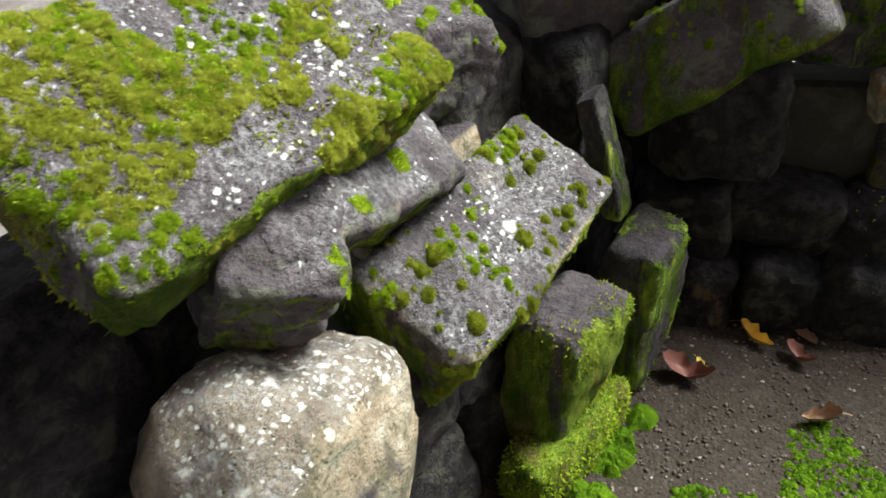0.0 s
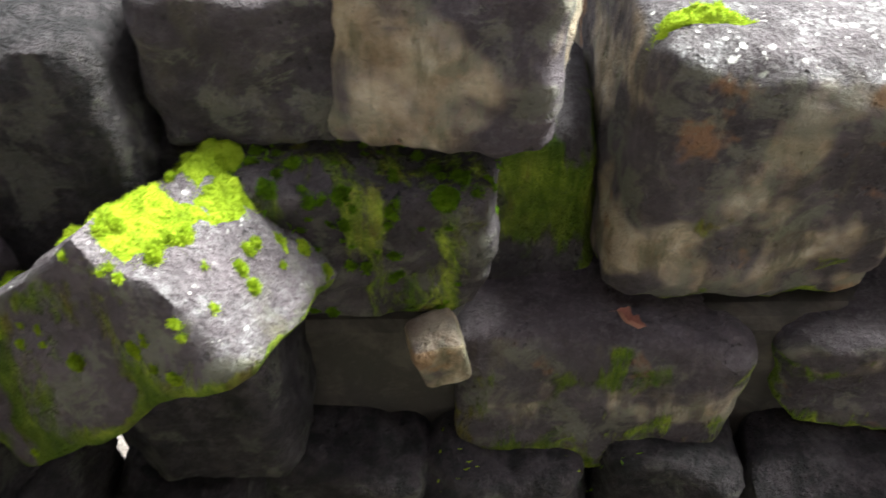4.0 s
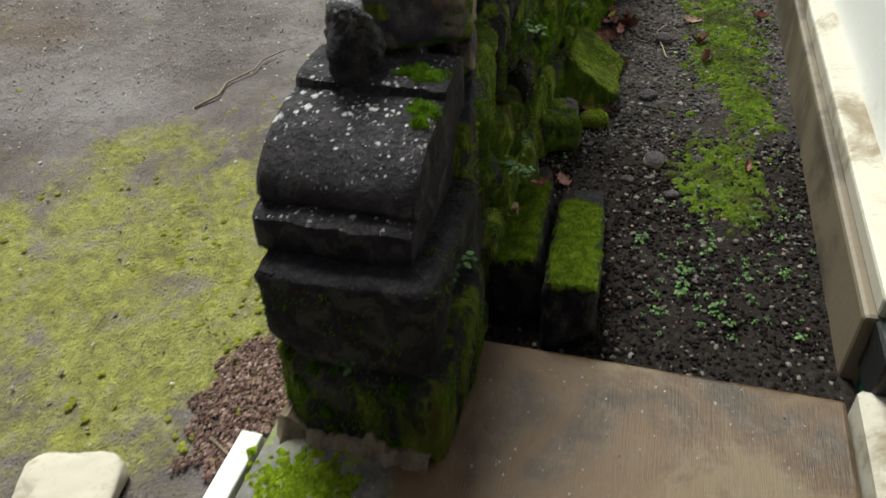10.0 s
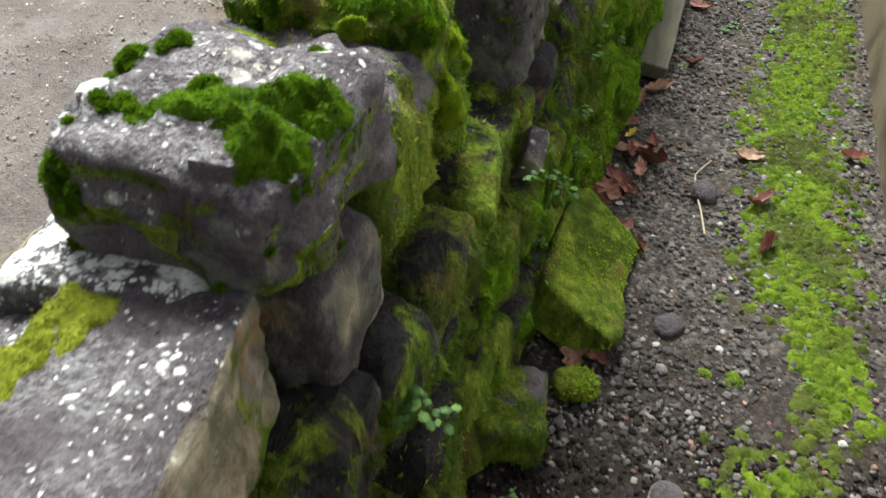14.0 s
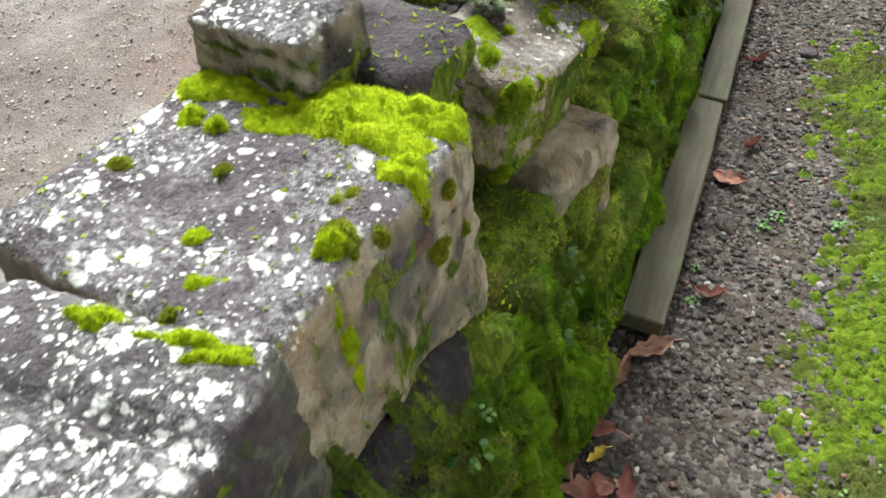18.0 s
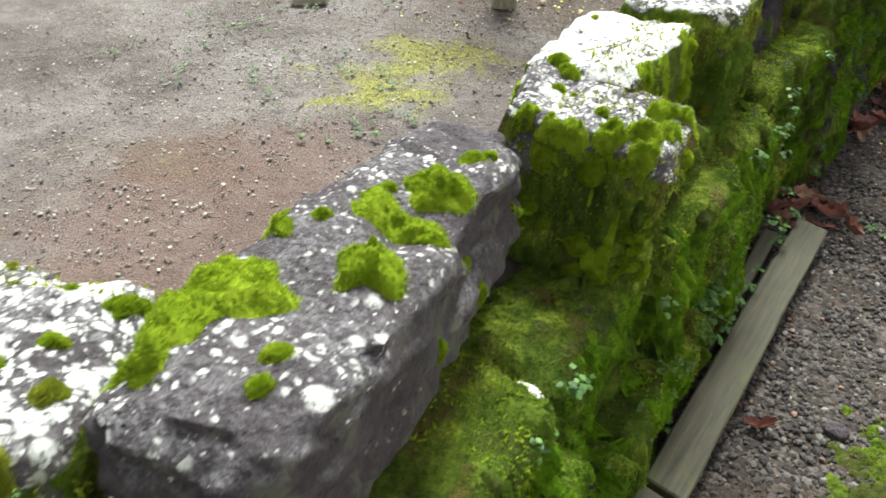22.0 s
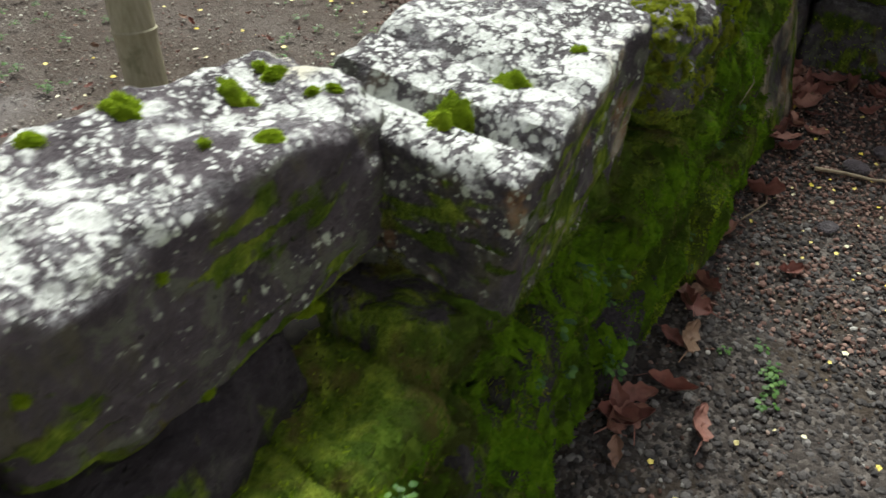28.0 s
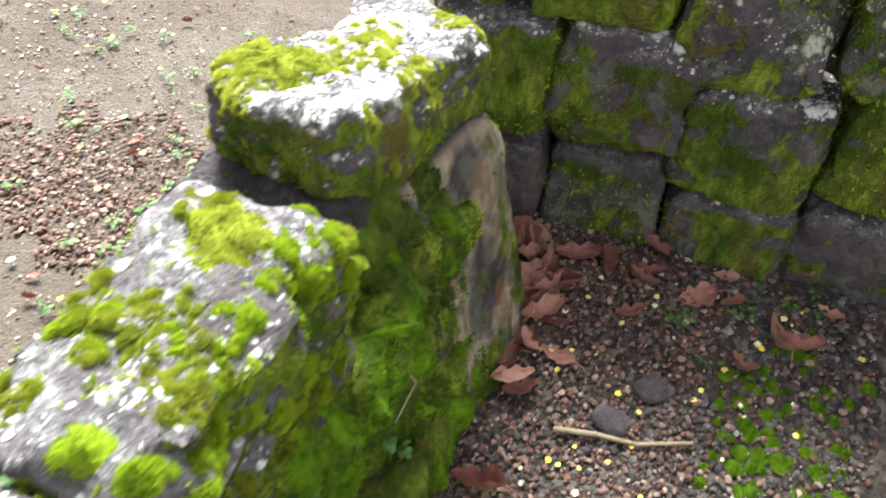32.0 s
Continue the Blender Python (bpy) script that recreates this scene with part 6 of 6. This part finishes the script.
def twig(points, r, label):
    cu = bpy.data.curves.new("twig", "CURVE")
    cu.dimensions, cu.bevel_depth, cu.bevel_resolution = "3D", r, 2
    sp = cu.splines.new("POLY")
    sp.points.add(len(points) - 1)
    for i, (q, w) in enumerate(zip(sp.points, points)):
        q.co, q.radius = (*w, 1), 1 - 0.5 * i / len(points)
    cu.materials.append(TWIG)
    return tagged(new("twig", cu), label, "twig", "twigs on the ground")


twig(((0.46, 2.11, 0.006), (0.44, 2.2, 0.012), (0.415, 2.3, 0.01), (0.41, 2.36, 0.012), (0.43, 2.41, 0.01), (0.45, 2.45, 0.008)), 0.003, "thin pale twig on the gravel")
twig(((-1.3, 1.32, 0.0), (-1.25, 1.42, 0.006), (-1.27, 1.53, 0.006), (-1.21, 1.66, 0.008), (-1.22, 1.76, 0.006), (-1.17, 1.88, 0.002)), 0.005, "dry branch on the trodden earth")
twig(((0.34, 6.9, 0.045), (0.42, 6.92, 0.046), (0.5, 6.93, 0.046), (0.6, 6.97, 0.055)), 0.006, "short grey stick on the leaf litter")
twig(((0.22, 6.6, 0.006), (0.26, 6.7, 0.014), (0.24, 6.8, 0.006)), 0.0025, "thin rootlet on the soil")
twig(((0.08, 6.62, 0.5), (0.11, 6.68, 0.42), (0.13, 6.7, 0.36), (0.12, 6.64, 0.32)), 0.002, "thin root hanging on the wall")
twig(((0.12, -2.3, 0.006), (0.06, -2.2, 0.03), (0.0, -2.05, 0.015)), 0.003, "thin dry twig on the soil in the corner")
twig(((-0.05, -0.3, 0.0), (-0.45, -0.1, 0.004)), 0.004, "short pale stick by the kerb")


# ---- moss hanging down the inner face of the long wall ----
def wall_growth(wall_ob, span, rise, count, lumps, seed, material, tail):
    """Shaggy moss on the face towards the path: drooping lumps and short leaves where the stones are met from the path's side."""
    vs, fs = [], []
    for ob in wall_ob.children:
        if ob.data and len(ob.data.polygons) > 200:
            k = len(vs)
            vs += [ob.matrix_basis @ v.co for v in ob.data.vertices]
            fs += [tuple(k + i for i in p.vertices) for p in ob.data.polygons]
    tree = BVHTree.FromPolygons(vs, fs)
    r = random.Random(seed)
    aim = Vector((-1, 0, -0.25)).normalized()

    def spot():
        y, z = r.uniform(*span), r.uniform(*rise)
        if z > 0.6 and not 3.7 < y < 4.65 or z > 0.28 and 2.6 < y < 2.93:
            return None
        lush = 0.06 if y < 2.0 else -0.16
        k = noise.noise(Vector((y * 5.0, z * 1.9, seed))) + 0.55 * noise.noise(Vector((y * 14, z * 6, seed + 3.0)))
        if k < lush:
            return None
        hit, nrm, _, _ = tree.ray_cast(Vector((0.9, y, z + 0.2)), aim)
        if hit is None or nrm.z > 0.85 and hit.z > 0.6 or hit.z > 0.74:
            return None
        return hit, (nrm if nrm.dot(aim) < 0 else -nrm)

    verts, faces = [], []
    made = 0
    while made < lumps:
        s = spot()
        if s is None or abs(s[1].z) > 0.6:
            continue
        made += 1
        p, nrm = s
        across = nrm.cross(Vector((0, 0, 1))).normalized()
        down = nrm.cross(across).normalized()
        a1 = r.uniform(0.01, 0.034)
        a2, h = a1 * r.uniform(*tail), a1 * r.uniform(0.35, 0.8)
        base, rings, seg, ph = len(verts), 3, 10, r.uniform(0, 9)
        verts.append(p + nrm * h)
        for i in range(1, rings + 1):
            q = i / rings
            for j in range(seg):
                t = 2 * math.pi * j / seg
                e = q * (1 + 0.4 * noise.noise(Vector((math.cos(t) * 1.7 + ph, math.sin(t) * 1.7, ph))))
                at = p + across * a1 * e * math.cos(t) + down * a2 * e * math.sin(t)
                foot, _, _, _ = tree.ray_cast(at + nrm * 0.06, -nrm, 0.13)
                if foot is None:
                    foot = verts[base] - nrm * h if i == 1 else verts[len(verts) - seg] - nrm * 0.004
                verts.append(foot + nrm * (h * (1 - q * q) * r.uniform(0.8, 1.2) - 0.006 * q))
        for j in range(seg):
            faces.append((base, base + 1 + j, base + 1 + (j + 1) % seg, base + 1 + (j + 1) % seg))
        for i in range(rings - 1):
            for j in range(seg):
                m = (j + 1) % seg
                faces.append((base + 1 + i * seg + j, base + 1 + (i + 1) * seg + j, base + 1 + (i + 1) * seg + m, base + 1 + i * seg + m))
    q = np.array([tuple(v) for v in verts])
    pt, nr = quad_samples(q, faces, count // 2, seed, lambda p, n: p[:, 2] > 0)
    more = [s for s in (spot() for _ in range(count)) if s]
    nr = np.where((nr[:, 0] < 0)[:, None], -nr, nr)
    pt = np.concatenate([pt, np.array([tuple(s[0]) for s in more])])
    nr = np.concatenate([nr, np.array([tuple(s[1]) for s in more])])
    v, f = blades(pt, nr * 0.8, seed, 0.011, 0.0026, -0.5)
    tris = [fc[:3] if fc[2] == fc[3] else fc for fc in faces]
    ob = part("moss", mesh_of("moss", list(map(tuple, verts)) + list(map(tuple, v)), tris + [tuple(w + len(verts)) for w in f], material, False), material, wall_ob, "green moss hanging in shags down the stones")
    return tagged(ob, kind="stuff")


def moss_clumps(on, aim, count, sizes, seed, material, patch=0.0, flat=1.0):
    """Round cushions of moss scattered over the face of a stone that is met along aim."""
    me, mw = on.data, on.matrix_basis
    tree = BVHTree.FromPolygons([mw @ v.co for v in me.vertices], [tuple(p.vertices) for p in me.polygons])
    r = random.Random(seed)
    way = Vector(aim).normalized()
    side = way.cross(Vector((0, 0, 1))).normalized()
    rise = side.cross(way).normalized()
    verts, faces = [], []
    tries = made = 0
    while made < count and tries < count * 40:
        tries += 1
        o = mw.translation - way * 1.5 + side * r.uniform(-0.4, 0.4) + rise * r.uniform(-0.3, 0.3)
        hit, nrm, _, _ = tree.ray_cast(o, way)
        if hit is None or noise.noise(hit * 9 + Vector((seed, 0, 0))) < patch:
            continue
        made += 1
        nrm = nrm if nrm.dot(way) < 0 else -nrm
        across = nrm.cross(Vector((0.1, 0.2, 1))).normalized()
        down = nrm.cross(across).normalized()
        a1 = sizes[0] + (sizes[1] - sizes[0]) * r.random() ** 1.6
        h, base, rings, seg, ph = flat * a1 * r.uniform(0.45, 0.8), len(verts), 4, 12, r.uniform(0, 9)
        verts.append(hit + nrm * h)
        for i in range(1, rings + 1):
            q = i / rings
            for j in range(seg):
                t = 2 * math.pi * j / seg
                e = q * (1 + 0.35 * noise.noise(Vector((math.cos(t) * 1.7 + ph, math.sin(t) * 1.7, ph))))
                verts.append(hit + (across * math.cos(t) + down * 1.15 * math.sin(t)) * a1 * e + nrm * (h * (1 - q**2.4) * r.uniform(0.85, 1.15) - 0.007 * q))
        for j in range(seg):
            faces.append((base, base + 1 + j, base + 1 + (j + 1) % seg, base + 1 + (j + 1) % seg))
        for i in range(rings - 1):
            for j in range(seg):
                m = (j + 1) % seg
                faces.append((base + 1 + i * seg + j, base + 1 + (i + 1) * seg + j, base + 1 + (i + 1) * seg + m, base + 1 + i * seg + m))
    if not faces:
        return
    q = np.array([tuple(v) for v in verts])
    pt, nr = quad_samples(q, faces, 160 * made + int(2.2e6 * sizes[1] * sizes[1] * made), seed, lambda a, n: a[:, 2] > -1)
    nr = np.where((nr @ np.array(way) > 0)[:, None], -nr, nr)
    v, f = blades(pt, nr, seed, 0.0065, 0.0016, 0.1)
    tris = [fc[:3] if fc[2] == fc[3] else fc for fc in faces]
    inv = mw.inverted()
    both = [tuple(inv @ w) for w in verts] + [tuple(inv @ Vector(w)) for w in v]
    ob = part("moss", mesh_of("moss", both, tris + [tuple(w + len(verts)) for w in f], material, False), material, on, "round cushions of green moss")
    return tagged(ob, kind="stuff")


moss_clumps(T["c11"], (-0.5, 0.75, -0.45), 34, (0.01, 0.03), 801, MOSS, -0.1, 0.8)
moss_clumps(T["c11"], (-0.3, 0.2, -1), 16, (0.008, 0.024), 802, MOSS, 0.05, 0.8)
moss_clumps(T["c12"], (-0.8, 0.4, -0.5), 26, (0.01, 0.028), 803, MOSS, -0.1, 0.8)
moss_clumps(T["c13"], (-0.8, 0.5, -0.5), 18, (0.008, 0.022), 804, MOSS_OLD, 0.0, 0.8)
moss_clumps(T["c3"], (-0.3, 0.6, -0.9), 50, (0.008, 0.026), 805, MOSS_DEEP, 0.0, 0.8)
moss_clumps(T["c3"], (-0.3, 0.6, -0.9), 70, (0.008, 0.024), 806, MOSS, -0.1, 0.8)
moss_clumps(T["c4"], (-0.4, 0.9, -0.2), 22, (0.008, 0.022), 807, MOSS, 0.05, 0.8)
moss_clumps(T["c9"], (0.1, 0.8, -0.7), 40, (0.006, 0.018), 808, MOSS_OLD, 0.0, 0.8)
moss_clumps(T["c9"], (0, 0.1, -1), 20, (0.01, 0.026), 809, MOSS, 0.1, 0.8)
moss_clumps(T["c10"], (-0.2, 0.2, -1), 16, (0.008, 0.022), 810, MOSS, 0.15, 0.8)
moss_clumps(T["c17"], (-0.2, 0.3, -1), 420, (0.004, 0.012), 811, MOSS_OLD, 0.06, 0.35)
moss_clumps(T["c18"], (-0.3, 0.3, -1), 620, (0.004, 0.013), 812, MOSS_OLD, 0.04, 0.35)
moss_clumps(T["c18"], (-0.9, 0.3, -0.5), 260, (0.005, 0.016), 813, MOSS, 0.08, 0.45)
moss_clumps(T["c19"], (-0.2, 0.3, -1), 420, (0.004, 0.013), 814, MOSS_YELLOW, 0.06, 0.4)
moss_clumps(T["c14"], (-0.9, 0.5, -0.4), 20, (0.008, 0.02), 827, MOSS_OLD, 0.05, 0.8)
moss_clumps(T["c15"], (-0.8, 0.5, -0.4), 16, (0.008, 0.02), 828, MOSS, 0.15, 0.8)
moss_clumps(T["a1"], (-0.2, -0.7, -0.8), 1500, (0.004, 0.014), 815, MOSS_YELLOW, -0.1, 0.3)
moss_clumps(T["a1"], (-0.2, -0.7, -0.8), 500, (0.004, 0.014), 816, MOSS, 0.08, 0.3)
moss_clumps(T["a_slab"], (-0.2, -0.6, -0.8), 110, (0.004, 0.014), 817, MOSS, 0.24, 0.5)
moss_clumps(T["a_slab"], (-0.5, -0.8, 0.0), 160, (0.006, 0.018), 829, MOSS_OLD, -0.1, 0.6)
moss_clumps(T["a5"], (-0.3, -0.4, -1), 70, (0.005, 0.016), 818, MOSS, 0.0, 0.8)
moss_clumps(T["a3"], (0, -0.2, -1), 26, (0.006, 0.018), 819, MOSS, 0.2, 0.8)
moss_clumps(T["a4"], (0, -0.2, -1), 16, (0.006, 0.016), 820, MOSS, 0.2, 0.8)
moss_clumps(T["c2"], (-0.3, 0.4, -0.8), 30, (0.008, 0.022), 822, MOSS_DEEP, 0.12, 0.8)
moss_clumps(T["c6"], (-1, 0.4, -0.3), 20, (0.008, 0.024), 823, MOSS_OLD, 0.15, 0.8)
moss_clumps(T["c8"], (-0.6, 0.4, -0.6), 18, (0.008, 0.024), 824, MOSS, 0.1, 0.8)
moss_clumps(T["b5"], (-0.4, 0.1, -0.9), 620, (0.005, 0.014), 825, MOSS_YELLOW, -0.2, 0.4)
moss_clumps(T["b3"], (-0.7, 0.0, -0.8), 160, (0.005, 0.014), 830, MOSS_DEEP, -0.2, 0.5)
moss_clumps(T["pier1"], (0, 1, -0.3), 24, (0.008, 0.022), 826, MOSS_DEEP, 0.0, 0.8)
MOSS_WALL = moss_material("hanging_moss", (0.03, 0.065, 0.008), (0.1, 0.18, 0.018), (0.25, 0.35, 0.045), (0.075, 0.08, 0.022))
MOSS_FOOT = moss_material("foot_moss", (0.04, 0.1, 0.003), (0.13, 0.28, 0.008), (0.28, 0.46, 0.025), (0.055, 0.085, 0.012))
wall_growth(wall_c, (0.45, 6.95), (0.3, 0.82), 60000, 420, 21, MOSS_WALL, (1.0, 3.0))
wall_growth(wall_c, (1.35, 6.95), (0.02, 0.5), 80000, 760, 22, MOSS_FOOT, (1.0, 3.2))

# ---- by the gateway ----
PALE_ROCK = paint_material("limewashed_stone", (0.5, 0.45, 0.37), (0.3, 0.25, 0.19), 0.48, 0.65, 0.9, 14)


def pale_stone(x, y, size, yaw, seed, label):
    q, quads = stone_shape(size, seed, 7, 1.5, 16, 0.25, chip=1.0)
    ob = new("pale_stone", mesh_of("pale_stone", q, quads, PALE_ROCK))
    ob.matrix_world = pose(x, y, size[2] * 0.25, 0, 0, yaw)
    return tagged(ob, label, "stone")


pale_stone(-0.69, -0.3, (0.24, 0.15, 0.05), 12, 5, "pale broken stone lying on the mossy earth outside the gateway")
loose_stone("grey rock lying on the earth beyond the corner", -1.75, -5.45, 0.2, 0.5, 0.4, 0.26, 20, moss=0.1, lichen=0.3, seed=98, blocky=3, rough=1.5)
pale_stone(-2.46, 5.55, (0.2, 0.12, 0.05), 40, 6, "flat pale stone lying on the earth beyond the wall")

# crumbled mortar along the foot of the pier
mv, mf, k = [], [], 0
for i in range(40):
    u = i / 39
    x = -0.28 + 0.35 * u
    w = 0.028 + 0.035 * noise.noise(Vector((u * 9, 1, 0))) + 0.016 * noise.noise(Vector((u * 30, 2, 0)))
    y0 = -0.065 - 0.02 * u
    h = 0.085 + 0.04 * noise.noise(Vector((u * 7, 5, 0))) + 0.02 * noise.noise(Vector((u * 26, 5, 0)))
    mv += [(x, y0 - w, 0.05), (x, y0 - w * 0.4, 0.075), (x, y0 - 0.004, h), (x, y0 + 0.05, h), (x, y0 + 0.05, 0.03)]
for i in range(39):
    for j in range(4):
        mf.append((i * 5 + j, i * 5 + 5 + j, i * 5 + 6 + j, i * 5 + 1 + j))
part("mortar", mesh_of("mortar", mv, mf, MORTAR), MORTAR, wall_c, "crumbling tan mortar at the foot of the pier")

DEBRIS = island_material("rotten_debris", ((0.0, (0.05, 0.024, 0.019)), (0.5, (0.135, 0.068, 0.055)), (0.9, (0.25, 0.155, 0.13)), (1.0, (0.35, 0.26, 0.22))))
pebble_bed("leaf_mould", 6000, (-0.56, -0.32, -0.2, 0.3), (0.002, 0.007), DEBRIS, 79, "reddish brown leaf mould and crumbs beside the pier", -0.006, lambda x, y: ((x + 0.42) / 0.12) ** 2 + ((y - 0.04) / 0.24) ** 2 > 1.0 - 0.5 * np.sin(x * 60) * np.cos(y * 50))
pebble_bed("grit", 700, (-0.28, 0.88, -1.0, 0.28), (0.0012, 0.004), CRUMB, 80, "fine pale grit on the concrete pad", 0.055)
pebble_bed("leaf_crumbs", 2400, (0.1, 0.93, 0.5, 7.4), (0.002, 0.008), DEBRIS, 81, "crumbled brown leaves among the gravel", 0.003)
EARTH_GRIT = island_material("earth_grit", ((0.0, (0.16, 0.145, 0.142)), (0.5, (0.22, 0.2, 0.195)), (0.85, (0.3, 0.28, 0.265)), (0.98, (0.55, 0.53, 0.5))))
pebble_bed("earth_gravel", 3600, (-2.8, -0.4, 2.8, 6.2), (0.0025, 0.009), EARTH_GRIT, 82, "grey gravel trodden into the earth beyond the wall", -0.007)
pebble_bed("leaf_mould", 4500, (-2.6, -0.4, 5.9, 8.2), (0.0015, 0.006), DEBRIS, 83, "brown leaf crumbs on the earth beyond the wall", -0.006)
pebble_bed("leaf_mould", 5000, (-1.5, -0.6, 6.8, 7.6), (0.003, 0.01), DEBRIS, 86, "heap of reddish leaf crumbs beyond the wall", -0.004, lambda x, y: ((x + 1.0) / 0.4) ** 2 + ((y - 7.18) / 0.3) ** 2 > 1.0 - 0.4 * np.sin(x * 23) * np.cos(y * 19))
pebble_bed("leaf_mould", 4200, (0.12, 0.93, 6.2, 7.4), (0.002, 0.009), DEBRIS, 85, "crumbled leaves and soil in the corner", 0.004)
pebble_bed("leaf_mould", 3200, (0.12, 0.6, 6.7, 7.42), (0.002, 0.007), DEBRIS, 87, "reddish crumpled leaf scraps in the corner", 0.006)


def padlock(x, y, z, yaw):
    """An old padlock lying on its back: a body with rounded corners and a bent shackle."""
    lock = new("padlock")
    lock.matrix_world = pose(x, y, z, 12, -6, yaw)
    part("body", box_bm(-0.021, 0.021, -0.012, 0.012, 0.0, 0.016, 0.004, 2), BRASS, lock, "dull copper-coloured body")
    cu = bpy.data.curves.new("shackle", "CURVE")
    cu.dimensions, cu.bevel_depth, cu.bevel_resolution = "3D", 0.003, 3
    sp = cu.splines.new("POLY")
    pts = [(-0.014, -0.01, 0.008), (-0.014, -0.022, 0.008)] + [(-0.014 * math.cos(a), -0.022 - 0.014 * math.sin(a), 0.008) for a in (0.5, 1.0, 1.57, 2.1, 2.6)] + [(0.014, -0.022, 0.008), (0.014, -0.01, 0.008)]
    sp.points.add(len(pts) - 1)
    for q, w in zip(sp.points, pts):
        q.co = (*w, 1)
    cu.materials.append(BRASS)
    part("shackle", cu, BRASS, lock, "thin bent shackle")
    return tagged(lock, "small old copper-coloured padlock lying on a mossy stone", "padlock")


BRASS = paint_material("dull_copper", (0.42, 0.26, 0.17), (0.2, 0.12, 0.08), 0.5, 0.7, 0.5, 40)
padlock(0.075, 0.74, (surface_z(post_b, 0.075, 0.74, 0.2) or 0.2) + 0.01, 20)
